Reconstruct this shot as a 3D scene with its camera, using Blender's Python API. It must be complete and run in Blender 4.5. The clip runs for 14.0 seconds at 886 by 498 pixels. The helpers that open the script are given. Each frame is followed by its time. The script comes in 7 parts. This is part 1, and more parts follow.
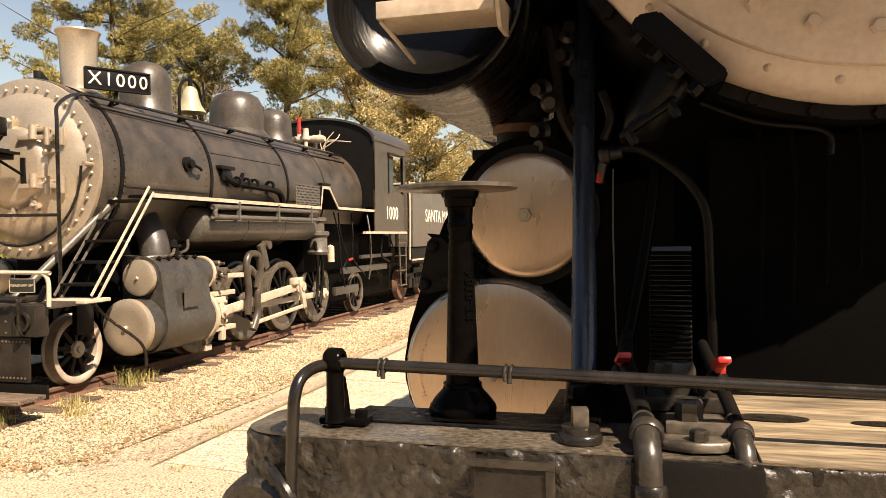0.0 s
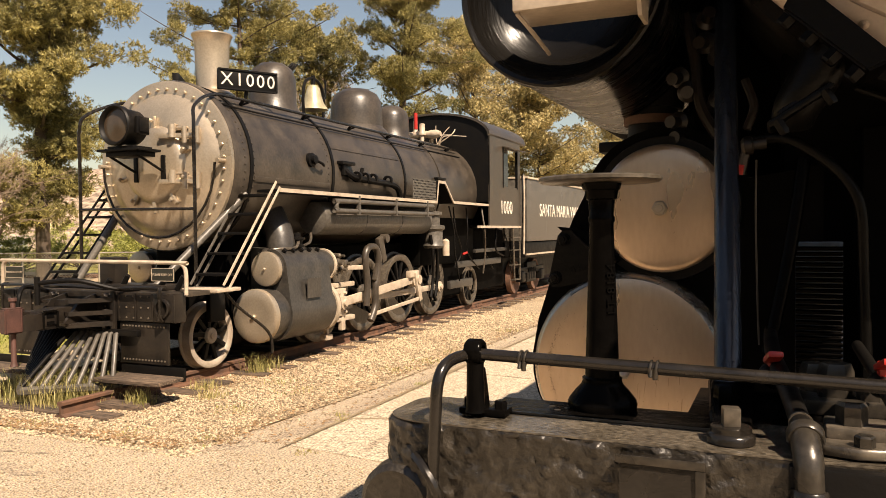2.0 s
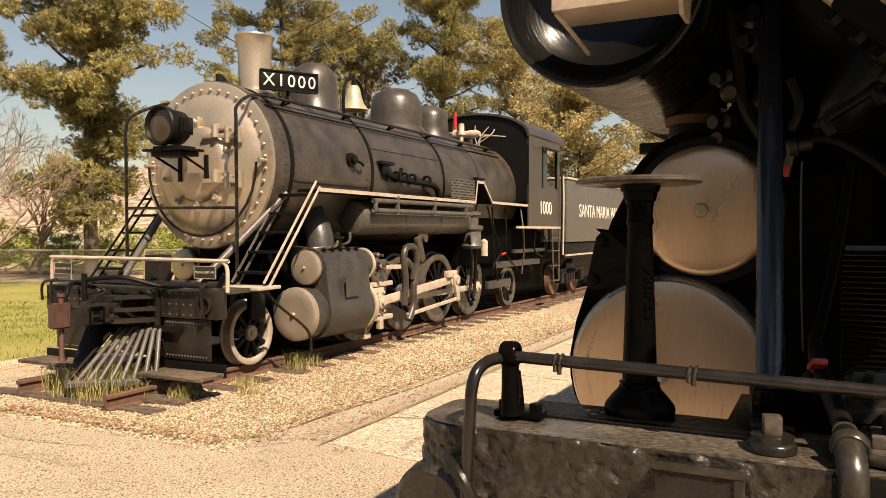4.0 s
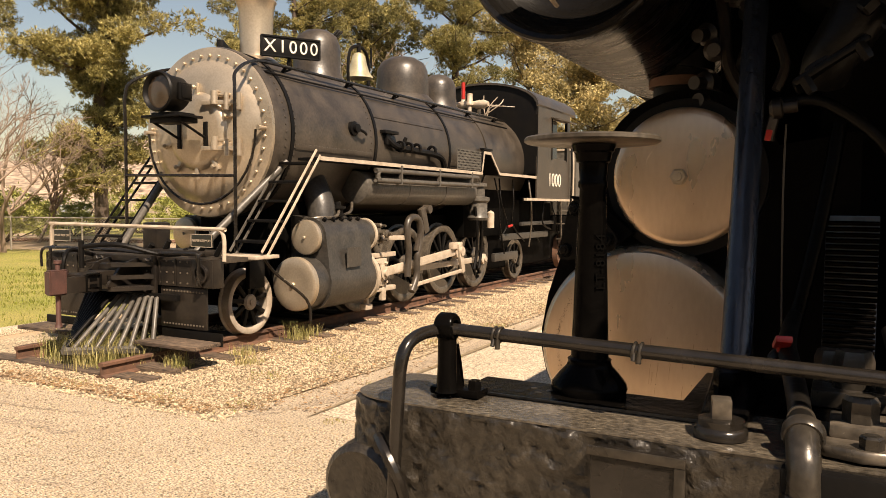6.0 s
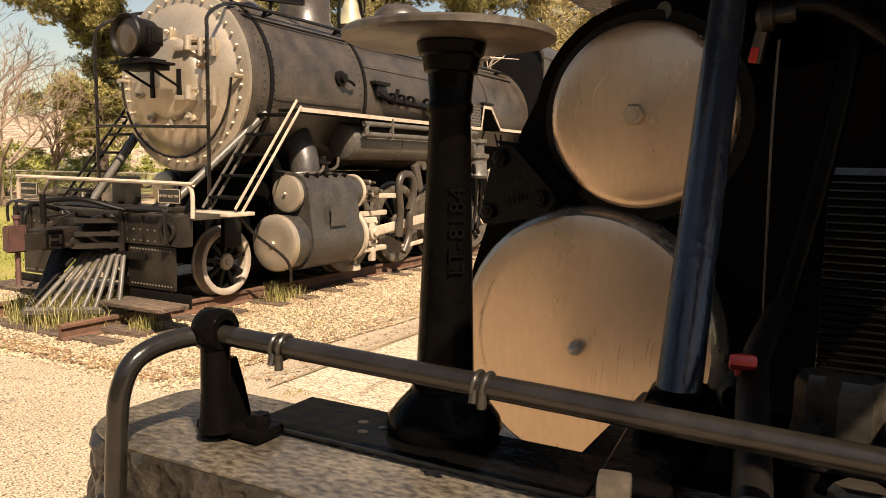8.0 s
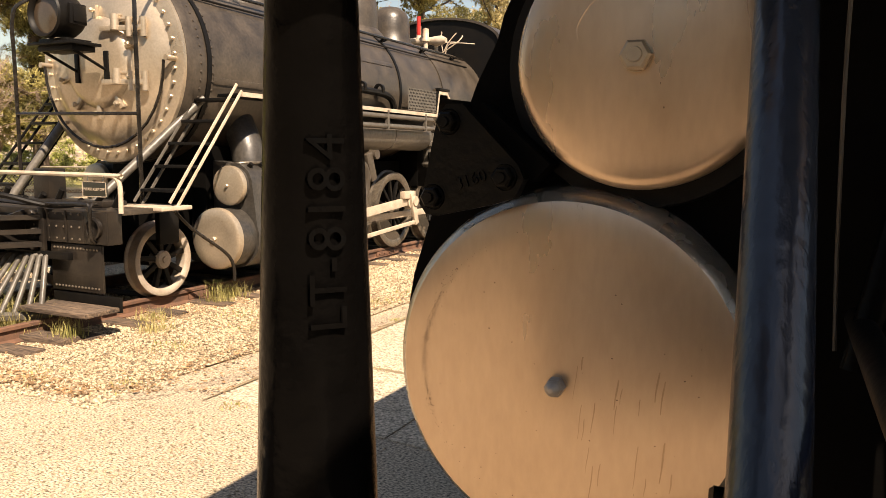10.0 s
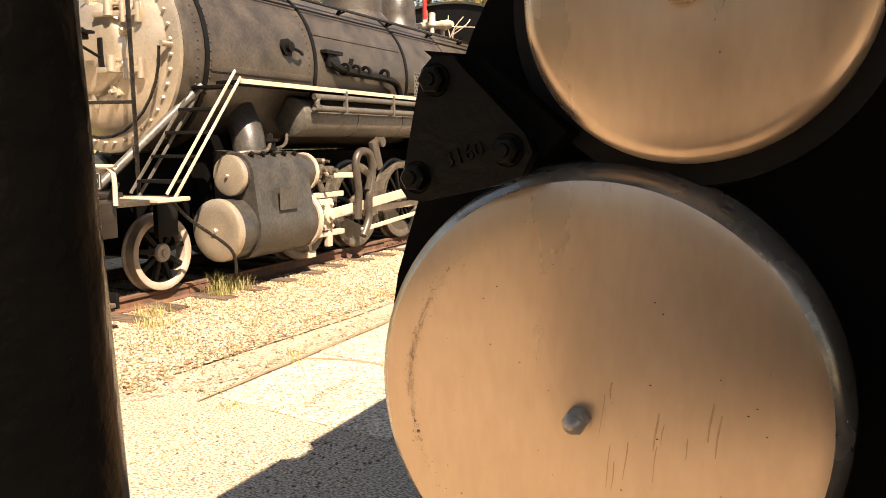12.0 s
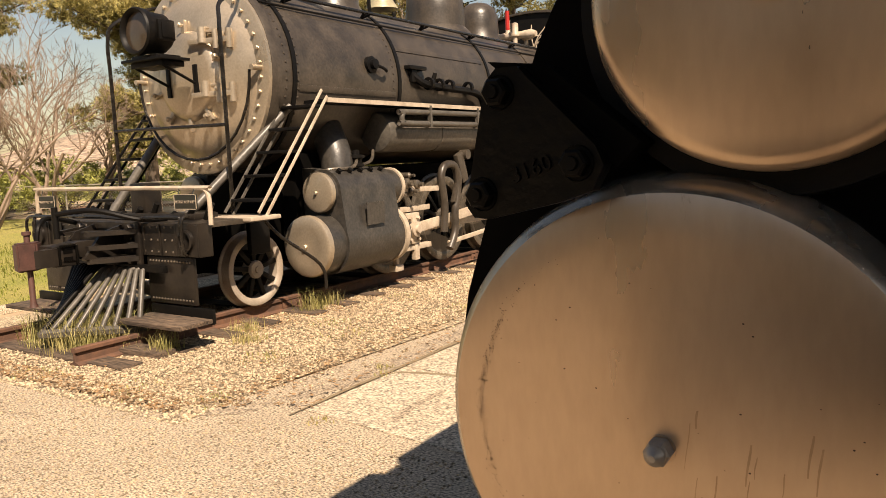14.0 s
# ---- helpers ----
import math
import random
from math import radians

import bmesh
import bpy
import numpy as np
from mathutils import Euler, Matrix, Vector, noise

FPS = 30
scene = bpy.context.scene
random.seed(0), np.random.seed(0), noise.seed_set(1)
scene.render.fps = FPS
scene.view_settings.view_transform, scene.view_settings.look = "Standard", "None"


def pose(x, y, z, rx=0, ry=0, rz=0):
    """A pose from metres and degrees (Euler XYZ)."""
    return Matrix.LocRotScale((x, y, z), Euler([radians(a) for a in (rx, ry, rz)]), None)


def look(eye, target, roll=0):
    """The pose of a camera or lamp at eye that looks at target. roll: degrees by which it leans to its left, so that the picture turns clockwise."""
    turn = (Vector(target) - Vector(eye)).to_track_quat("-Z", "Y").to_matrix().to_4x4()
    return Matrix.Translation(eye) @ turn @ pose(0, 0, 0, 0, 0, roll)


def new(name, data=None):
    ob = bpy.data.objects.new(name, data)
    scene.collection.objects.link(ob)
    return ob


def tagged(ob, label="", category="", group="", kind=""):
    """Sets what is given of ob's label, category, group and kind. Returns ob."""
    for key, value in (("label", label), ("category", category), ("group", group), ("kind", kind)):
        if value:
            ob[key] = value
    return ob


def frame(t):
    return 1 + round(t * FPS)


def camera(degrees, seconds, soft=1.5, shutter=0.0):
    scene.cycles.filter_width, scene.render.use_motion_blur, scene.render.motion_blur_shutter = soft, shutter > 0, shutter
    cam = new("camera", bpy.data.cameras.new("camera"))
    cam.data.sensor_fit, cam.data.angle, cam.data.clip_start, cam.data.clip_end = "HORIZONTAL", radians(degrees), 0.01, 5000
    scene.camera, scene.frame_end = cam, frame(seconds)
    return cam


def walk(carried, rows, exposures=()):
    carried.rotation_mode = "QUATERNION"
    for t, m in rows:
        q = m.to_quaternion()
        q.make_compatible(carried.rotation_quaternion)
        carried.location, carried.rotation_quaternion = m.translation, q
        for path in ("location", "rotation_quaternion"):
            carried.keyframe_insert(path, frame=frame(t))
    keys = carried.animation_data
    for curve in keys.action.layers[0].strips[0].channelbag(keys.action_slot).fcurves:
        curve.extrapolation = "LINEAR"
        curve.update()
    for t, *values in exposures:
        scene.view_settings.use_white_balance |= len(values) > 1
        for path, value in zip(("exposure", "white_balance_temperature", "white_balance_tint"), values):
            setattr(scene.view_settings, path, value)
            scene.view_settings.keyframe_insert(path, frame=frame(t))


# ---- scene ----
cam = camera(60.2, 14.0, soft=0.5)
PATH = [
    (0, (0.040, 0.339, 1.761), (-0.495, 2.265, 1.727), -0.82),
    (0.5, (0.023, 0.328, 1.761), (-0.579, 2.234, 1.725), -0.77),
    (1, (0.007, 0.322, 1.759), (-0.670, 2.204, 1.719), -0.62),
    (1.5, (-0.008, 0.320, 1.756), (-0.757, 2.174, 1.713), -0.58),
    (2, (-0.017, 0.316, 1.757), (-0.826, 2.145, 1.712), -0.52),
    (2.5, (-0.023, 0.319, 1.758), (-0.877, 2.126, 1.713), -0.46),
    (3, (-0.027, 0.317, 1.762), (-0.910, 2.110, 1.721), -0.38),
    (3.2, (-0.031, 0.318, 1.761), (-0.919, 2.109, 1.721), -0.28),
    (5.5, (0.055, 0.367, 1.759), (-0.869, 2.139, 1.674), -0.01),
    (6, (0.068, 0.508, 1.740), (-0.863, 2.274, 1.623), 0.49),
    (6.5, (0.083, 0.655, 1.735), (-0.867, 2.408, 1.582), 0.97),
    (7, (0.123, 0.822, 1.722), (-0.850, 2.560, 1.538), 1.35),
    (7.2, (0.130, 0.885, 1.721), (-0.849, 2.618, 1.524), 1.35),
    (9.5, (-0.086, 1.509, 1.685), (-0.966, 3.288, 1.439), 0.65),
    (10, (-0.114, 1.604, 1.675), (-0.976, 3.392, 1.428), 0.47),
    (10.5, (-0.146, 1.712, 1.670), (-0.985, 3.510, 1.420), 0.15),
    (11, (-0.169, 1.783, 1.665), (-1.004, 3.582, 1.406), -0.05),
    (11.5, (-0.190, 1.837, 1.655), (-1.036, 3.630, 1.389), -0.11),
    (12, (-0.209, 1.874, 1.648), (-1.095, 3.646, 1.372), -0.29),
    (12.5, (-0.221, 1.898, 1.648), (-1.162, 3.640, 1.366), -0.53),
    (13, (-0.218, 1.917, 1.648), (-1.221, 3.625, 1.367), -1.08),
    (13.5, (-0.210, 1.925, 1.653), (-1.263, 3.604, 1.387), -1.71),
    (14, (-0.206, 1.927, 1.653), (-1.295, 3.587, 1.411), -2.34),
]
EXPO = [(0.0, 1.36), (1.5, 1.08), (3.0, 0.90), (6.5, 0.94), (9.5, 1.22), (10.2, 1.38), (11.0, 1.84), (11.6, 1.84), (12.2, 1.60), (12.9, 1.24), (14.0, 0.88)]
walk(cam, [(t, look(eye, target, roll)) for t, eye, target, roll in PATH],
     exposures=[(t, stops, 8000, 17) for t, stops in EXPO])

# ---- world and sun ----
SUN = Vector((0.72, -0.50, 1.0)).normalized()
world = bpy.data.worlds.new("sky")
scene.world = world
world.use_nodes = True
wn = world.node_tree.nodes
sky = wn.new("ShaderNodeTexSky")
sky.sky_type = "NISHITA"
sky.sun_disc = False
sky.sun_elevation = math.asin(SUN.z)
sky.sun_rotation = math.atan2(SUN.x, SUN.y)
sky.air_density, sky.dust_density, sky.ozone_density = 1.3, 0.7, 1.4
wn["Background"].inputs["Strength"].default_value = 0.056
world.node_tree.links.new(sky.outputs[0], wn["Background"].inputs["Color"])
sun = new("sun", bpy.data.lights.new("sun", "SUN"))
sun.data.energy, sun.data.angle, sun.data.color = 5.0, radians(0.5), (1.0, 0.93, 0.82)
sun.matrix_world = look((0, 0, 30), Vector((0, 0, 30)) - SUN)


# ---- materials ----
def material(name, base, rough=0.6, metal=0.0, second=None, scale=6.0, mix=0.5, fine=60.0, bump=0.15, depth=0.004,
             third=None, spots=0.0, stretch=(1, 1, 1), spec=0.5, coat=0.0, vary=0.0, island=False, grain_mix=0.1):
    """A surface with a base colour, large soft stains of a second one, small spots of a third and a fine relief."""
    m = bpy.data.materials.new(name)
    m.use_nodes = True
    t = m.node_tree
    n, ln = t.nodes, t.links
    p = n["Principled BSDF"]
    p.inputs["Metallic"].default_value = metal
    p.inputs["Specular IOR Level"].default_value = spec
    p.inputs["Coat Weight"].default_value = coat
    p.inputs["Coat Roughness"].default_value = 0.15
    tc = n.new("ShaderNodeTexCoord")
    mp = n.new("ShaderNodeMapping")
    mp.inputs["Scale"].default_value = stretch
    ln.new(tc.outputs["Object"], mp.inputs["Vector"])
    n1 = n.new("ShaderNodeTexNoise")
    n1.inputs["Scale"].default_value, n1.inputs["Detail"].default_value = scale, 6
    n2 = n.new("ShaderNodeTexNoise")
    n2.inputs["Scale"].default_value, n2.inputs["Detail"].default_value = fine, 5
    for k in (n1, n2):
        ln.new(mp.outputs[0], k.inputs["Vector"])
    r1 = n.new("ShaderNodeValToRGB")
    r1.color_ramp.elements[0].position, r1.color_ramp.elements[1].position = 0.5 - mix * 0.35, 0.5 + 0.25
    r1.color_ramp.elements[0].color = (*(second or base), 1)
    r1.color_ramp.elements[1].color = (*base, 1)
    ln.new(n1.outputs["Fac"], r1.inputs[0])
    out = r1.outputs[0]
    # fine grain lightens and darkens a little
    grain = n.new("ShaderNodeMix")
    grain.data_type, grain.blend_type = "RGBA", "OVERLAY"
    grain.inputs[0].default_value = grain_mix
    ln.new(out, grain.inputs[6])
    gr = n.new("ShaderNodeMapRange")
    gr.inputs["From Min"].default_value, gr.inputs["From Max"].default_value = 0.32, 0.68
    ln.new(n2.outputs["Fac"], gr.inputs["Value"])
    ln.new(gr.outputs[0], grain.inputs[7])
    out = grain.outputs[2]
    if third:
        n3 = n.new("ShaderNodeTexNoise")
        n3.inputs["Scale"].default_value, n3.inputs["Detail"].default_value = scale * 4.3, 8
        n3.inputs["Roughness"].default_value = 0.7
        ln.new(mp.outputs[0], n3.inputs["Vector"])
        r3 = n.new("ShaderNodeValToRGB")
        r3.color_ramp.elements[0].position, r3.color_ramp.elements[1].position = 0.68 - spots * 0.2, 0.74 - spots * 0.2
        ln.new(n3.outputs["Fac"], r3.inputs[0])
        mx = n.new("ShaderNodeMix")
        mx.data_type = "RGBA"
        ln.new(r3.outputs[0], mx.inputs[0])
        ln.new(out, mx.inputs[6])
        mx.inputs[7].default_value = (*third, 1)
        out = mx.outputs[2]
    if vary:
        if island:
            src = n.new("ShaderNodeNewGeometry").outputs["Random Per Island"]
        else:
            src = n.new("ShaderNodeObjectInfo").outputs["Random"]
        hs = n.new("ShaderNodeHueSaturation")
        mr = n.new("ShaderNodeMapRange")
        mr.inputs["To Min"].default_value, mr.inputs["To Max"].default_value = 1 - vary, 1 + vary
        ln.new(src, mr.inputs["Value"])
        ln.new(mr.outputs[0], hs.inputs["Value"])
        ln.new(out, hs.inputs["Color"])
        out = hs.outputs[0]
    ln.new(out, p.inputs["Base Color"])
    rr = n.new("ShaderNodeMapRange")
    rr.inputs["To Min"].default_value, rr.inputs["To Max"].default_value = max(0.02, rough - 0.16), min(1, rough + 0.16)
    ln.new(n1.outputs["Fac"], rr.inputs["Value"])
    ln.new(rr.outputs[0], p.inputs["Roughness"])
    if bump:
        b = n.new("ShaderNodeBump")
        b.inputs["Strength"].default_value, b.inputs["Distance"].default_value = bump, depth
        ln.new(n2.outputs["Fac"], b.inputs["Height"])
        ln.new(b.outputs[0], p.inputs["Normal"])
    return m


def leaf_material(name, base, second, scale, vary=0.45):
    """Thin leaves that let some light through."""
    m = material(name, base, 0.55, second=second, scale=scale, fine=6, bump=0, vary=vary, island=True, spec=0.25)
    n, ln = m.node_tree.nodes, m.node_tree.links
    p, o = n["Principled BSDF"], n["Material Output"]
    t = n.new("ShaderNodeBsdfTranslucent")
    ln.new(p.inputs["Base Color"].links[0].from_socket, t.inputs["Color"])
    mix = n.new("ShaderNodeMixShader")
    mix.inputs[0].default_value = 0.22
    ln.new(p.outputs[0], mix.inputs[1])
    ln.new(t.outputs[0], mix.inputs[2])
    ln.new(mix.outputs[0], o.inputs["Surface"])
    return m


INK = material("oily_black_paint", (0.007, 0.006, 0.0055), 0.36, second=(0.022, 0.017, 0.013), scale=6, fine=30, bump=0.4, depth=0.004, third=(0.10, 0.078, 0.056), spots=0.0, spec=0.35)
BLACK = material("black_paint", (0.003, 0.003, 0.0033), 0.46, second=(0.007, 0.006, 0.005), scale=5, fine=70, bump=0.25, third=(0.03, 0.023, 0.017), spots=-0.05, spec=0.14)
# near-zero black: puts the deep shade between parts into their colour
SHADEBLACK = material("shade_black", (0.0016, 0.0015, 0.0014), 0.75, second=(0.003, 0.0026, 0.0022), scale=5, fine=50, bump=0.2, spec=0.04)
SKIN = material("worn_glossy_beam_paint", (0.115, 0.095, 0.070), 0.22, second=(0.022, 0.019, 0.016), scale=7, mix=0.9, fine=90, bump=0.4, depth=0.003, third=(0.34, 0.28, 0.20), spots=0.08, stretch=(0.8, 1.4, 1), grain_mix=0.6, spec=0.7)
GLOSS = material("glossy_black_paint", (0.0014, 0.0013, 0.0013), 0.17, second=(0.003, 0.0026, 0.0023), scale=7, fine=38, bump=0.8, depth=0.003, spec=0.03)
DUSTY = material("dusty_black_paint", (0.066, 0.052, 0.039), 0.38, second=(0.020, 0.0165, 0.013), scale=3.4, mix=0.9, fine=30, bump=0.35, depth=0.005, third=(0.20, 0.145, 0.10), spots=-0.02, spec=0.5, grain_mix=0.22)
TANKGREY = material("sooty_worn_black_paint", (0.052, 0.046, 0.039), 0.38, second=(0.022, 0.020, 0.018), scale=5, mix=0.9, fine=30, bump=0.4, depth=0.005, third=(0.15, 0.12, 0.085), spots=-0.02, grain_mix=0.3, spec=0.5)
FADED = material("sun_faded_black_paint", (0.10, 0.090, 0.076), 0.42, second=(0.055, 0.048, 0.040), scale=4.0, mix=0.9, fine=25, bump=0.35, depth=0.005, third=(0.2, 0.165, 0.125), spots=0.0, grain_mix=0.25, spec=0.45)
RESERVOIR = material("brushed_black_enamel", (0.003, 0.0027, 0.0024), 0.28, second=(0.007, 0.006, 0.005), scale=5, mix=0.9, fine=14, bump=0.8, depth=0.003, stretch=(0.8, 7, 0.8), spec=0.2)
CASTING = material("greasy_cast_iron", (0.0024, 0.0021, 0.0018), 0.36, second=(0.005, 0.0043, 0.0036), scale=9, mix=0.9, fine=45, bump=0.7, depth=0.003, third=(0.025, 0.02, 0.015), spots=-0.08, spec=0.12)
DULLSILVER = material("dull_aluminium_paint", (0.62, 0.515, 0.43), 0.42, metal=0.12, second=(0.46, 0.37, 0.30), scale=3, mix=0.9, fine=50, bump=0.08, third=(0.25, 0.19, 0.14), spots=-0.1, grain_mix=0.08)
SILVER = material("aluminium_paint", (0.53, 0.44, 0.335), 0.34, metal=0.62, second=(0.34, 0.275, 0.20), scale=2.0, mix=0.9, fine=40, bump=0.08, third=(0.16, 0.12, 0.085), spots=-0.08, grain_mix=0.08)
COVER = material("aged_aluminium_paint", (0.60, 0.445, 0.315), 0.31, metal=0.72, second=(0.47, 0.34, 0.235), scale=3.2, mix=0.9, fine=40, bump=0.03, depth=0.002, third=(0.31, 0.205, 0.13), spots=-0.06, stretch=(1.7, 1.3, 0.6), grain_mix=0.05)
RIM = material("worn_silver_edge", (0.50, 0.45, 0.37), 0.26, metal=0.75, second=(0.24, 0.205, 0.165), scale=9, mix=0.9, fine=60, bump=0.2, depth=0.002, third=(0.1, 0.08, 0.06), spots=0.0)
CREAM = material("cream_paint", (0.50, 0.42, 0.33), 0.5, second=(0.34, 0.27, 0.2), scale=7, fine=50, bump=0.1, third=(0.16, 0.11, 0.07), spots=-0.02)
WHITE = material("white_paint", (0.78, 0.73, 0.64), 0.5, second=(0.6, 0.54, 0.45), scale=6, fine=40, bump=0.08)
TYRE = material("pale_grey_tyre_paint", (0.40, 0.345, 0.285), 0.55, second=(0.25, 0.2, 0.15), scale=6, fine=60, bump=0.1)
RUST = material("rusty_steel", (0.16, 0.075, 0.042), 0.8, second=(0.07, 0.038, 0.026), scale=8, fine=80, bump=0.4, third=(0.26, 0.13, 0.075), spots=0.1)
REDRUST = material("red_brown_paint", (0.10, 0.042, 0.032), 0.6, second=(0.05, 0.025, 0.02), scale=9, fine=60, bump=0.2)
TIEWOOD = material("weathered_sleeper_wood", (0.12, 0.08, 0.052), 0.9, second=(0.05, 0.035, 0.025), scale=5, fine=30, bump=0.8, depth=0.01, stretch=(0.25, 2, 2), grain_mix=0.7)
BEAM = material("tarred_timber", (0.030, 0.024, 0.017), 0.33, second=(0.008, 0.007, 0.006), scale=30, mix=0.9, fine=80, bump=0.7, depth=0.006, third=(0.12, 0.09, 0.058), spots=-0.02, spec=0.5, grain_mix=0.4)
DECK = material("worn_deck_timber", (0.34, 0.26, 0.165), 0.55, second=(0.10, 0.08, 0.058), scale=9, mix=0.8, fine=28, bump=0.6, depth=0.006, stretch=(0.35, 2.2, 2), third=(0.44, 0.36, 0.25), spots=0.08, grain_mix=0.4)
WORN = material("worn_black_on_steel", (0.14, 0.115, 0.088), 0.34, metal=0.3, second=(0.03, 0.026, 0.021), scale=14, mix=0.9, fine=60, bump=0.25, third=(0.32, 0.26, 0.19), spots=0.06, grain_mix=0.3)
PIPE = material("bare_brown_steel_pipe", (0.022, 0.018, 0.0145), 0.24, metal=0.2, second=(0.010, 0.0085, 0.007), scale=14, fine=90, bump=0.15, third=(0.3, 0.24, 0.18), spots=-0.06)
STEEL = material("grey_steel", (0.42, 0.38, 0.33), 0.36, metal=0.4, second=(0.26, 0.23, 0.2), scale=12, fine=90, bump=0.2)
BRASS = material("dull_bronze", (0.36, 0.24, 0.13), 0.4, metal=0.7, second=(0.22, 0.145, 0.08), scale=12, fine=70, bump=0.2)
BELL = material("weathered_bell_bronze", (0.48, 0.43, 0.28), 0.42, metal=0.3, second=(0.33, 0.29, 0.19), scale=7, fine=60, bump=0.1)
RED = material("red_paint", (0.42, 0.018, 0.012), 0.4, second=(0.3, 0.014, 0.01), scale=12, fine=70, bump=0.2)
GREENSIGN = material("dark_sign_paint", (0.012, 0.015, 0.010), 0.5, second=(0.02, 0.02, 0.015), bump=0.05)
BARK = material("bark", (0.12, 0.082, 0.056), 0.9, second=(0.05, 0.036, 0.027), scale=3, fine=18, bump=0.8, depth=0.03, stretch=(1, 1, 0.3))
TWIG = material("dry_twig", (0.28, 0.2, 0.15), 0.9, second=(0.18, 0.13, 0.095), scale=2, fine=20, bump=0.2)
PINE = leaf_material("pine_needles", (0.43, 0.36, 0.14), (0.15, 0.14, 0.058), 0.6, 0.5)
LEAF = leaf_material("pale_leaves", (0.53, 0.425, 0.205), (0.29, 0.24, 0.11), 0.7, 0.5)
BUSH = leaf_material("bush_leaves", (0.36, 0.36, 0.10), (0.22, 0.23, 0.065), 0.8)
GRASS = leaf_material("grass_blades", (0.20, 0.21, 0.035), (0.15, 0.17, 0.03), 1.5, 0.35)
LITTER = material("dry_leaf_litter", (0.30, 0.18, 0.085), 0.9, second=(0.19, 0.11, 0.055), scale=3, fine=30, bump=0, vary=0.4, island=True)
WEED = leaf_material("weed_blades", (0.25, 0.26, 0.075), (0.36, 0.29, 0.13), 2, 0.35)
LAWN = material("lawn", (0.19, 0.195, 0.035), 0.9, second=(0.27, 0.23, 0.065), scale=0.7, fine=60, bump=0.6, depth=0.02, grain_mix=0.6)
DIRT = material("dry_dirt", (0.42, 0.31, 0.2), 0.95, second=(0.31, 0.225, 0.145), scale=0.5, fine=25, bump=0.5, depth=0.02)
GRAVELBED = material("gravel_bed", (0.40, 0.32, 0.215), 0.95, second=(0.26, 0.185, 0.115), scale=1.3, mix=0.9, fine=45, bump=1.0, depth=0.02, grain_mix=0.8)
STONE = material("gravel_stone", (0.43, 0.335, 0.222), 0.9, second=(0.30, 0.22, 0.14), scale=1.5, mix=0.9, fine=40, bump=0.3, vary=0.65, island=True)
ASPHALT = material("old_asphalt", (0.375, 0.298, 0.212), 0.95, second=(0.30, 0.238, 0.168), scale=1.2, mix=0.9, fine=55, bump=0.28, depth=0.004, third=(0.22, 0.17, 0.118), spots=0.17, stretch=(1, 1.7, 1), grain_mix=0.9)
FITTING = material("oiled_steel_fitting", (0.055, 0.046, 0.036), 0.30, metal=0.4, second=(0.018, 0.016, 0.013), scale=14, mix=0.9, fine=60, bump=0.3, third=(0.26, 0.21, 0.155), spots=0.02, grain_mix=0.3)
CONCRETE = material("stained_concrete", (0.43, 0.355, 0.262), 0.9, second=(0.37, 0.295, 0.21), scale=1.3, mix=0.9, fine=60, bump=0.6, depth=0.005, third=(0.25, 0.195, 0.14), spots=0.28, grain_mix=0.75)
STREAK = material("brown_drip_stain", (0.45, 0.32, 0.215), 0.34, metal=0.7, second=(0.38, 0.26, 0.165), scale=20, fine=80, bump=0)
CRACK = material("joint_dirt", (0.17, 0.125, 0.075), 0.95, second=(0.26, 0.20, 0.12), scale=9, mix=0.9, fine=60, bump=0.5)
PATCH = material("dark_asphalt_patch", (0.25, 0.195, 0.14), 0.92, second=(0.34, 0.27, 0.19), scale=9, mix=0.9, fine=60, bump=0.2, depth=0.003, grain_mix=0.8)
FENCE = material("galvanised_wire", (0.42, 0.38, 0.32), 0.5, metal=0.5, second=(0.3, 0.26, 0.21), scale=3, bump=0)
HILL = material("dry_hillside", (0.36, 0.255, 0.19), 0.95, second=(0.22, 0.175, 0.12), scale=0.05, mix=0.9, fine=0.5, bump=0.15, depth=1.0, grain_mix=0.7)
GLASS = material("lamp_glass", (0.07, 0.05, 0.034), 0.12, second=(0.05, 0.036, 0.025), bump=0.02)
# worn dark paint whose blue tint stands in for reflected sky
SKYTINT = material("worn_dark_paint_sky_tint", (0.009, 0.013, 0.022), 0.2, metal=0.0, second=(0.018, 0.023, 0.033), scale=9, fine=50, bump=0.6, depth=0.004, stretch=(1, 1, 0.35), third=(0.10, 0.10, 0.10), spots=-0.02, spec=0.55)
CARPAINT = material("silver_car_paint", (0.5, 0.5, 0.48), 0.3, metal=0.5, second=(0.45, 0.45, 0.43), bump=0)
DARKGLASS = material("dark_window", (0.02, 0.02, 0.024), 0.1, bump=0)


# ---- building helpers ----
def bm_new():
    return bmesh.new()


def box(bm, x0, x1, y0, y1, z0, z1, bevel=0.0):
    r = bmesh.ops.create_cube(bm, size=1, matrix=Matrix.LocRotScale(((x0 + x1) / 2, (y0 + y1) / 2, (z0 + z1) / 2), None, (x1 - x0, y1 - y0, z1 - z0)))
    if bevel:
        es = list({e for v in r["verts"] for e in v.link_edges})
        bmesh.ops.bevel(bm, geom=es, offset=bevel, segments=2, profile=0.6, affect="EDGES")
    return bm


def boxm(bm, m, sx, sy, sz, bevel=0.0):
    """A box of those sizes centred on the pose m."""
    r = bmesh.ops.create_cube(bm, size=1, matrix=m @ Matrix.Diagonal((sx, sy, sz, 1)))
    if bevel:
        es = list({e for v in r["verts"] for e in v.link_edges})
        bmesh.ops.bevel(bm, geom=es, offset=bevel, segments=2, profile=0.6, affect="EDGES")
    return bm


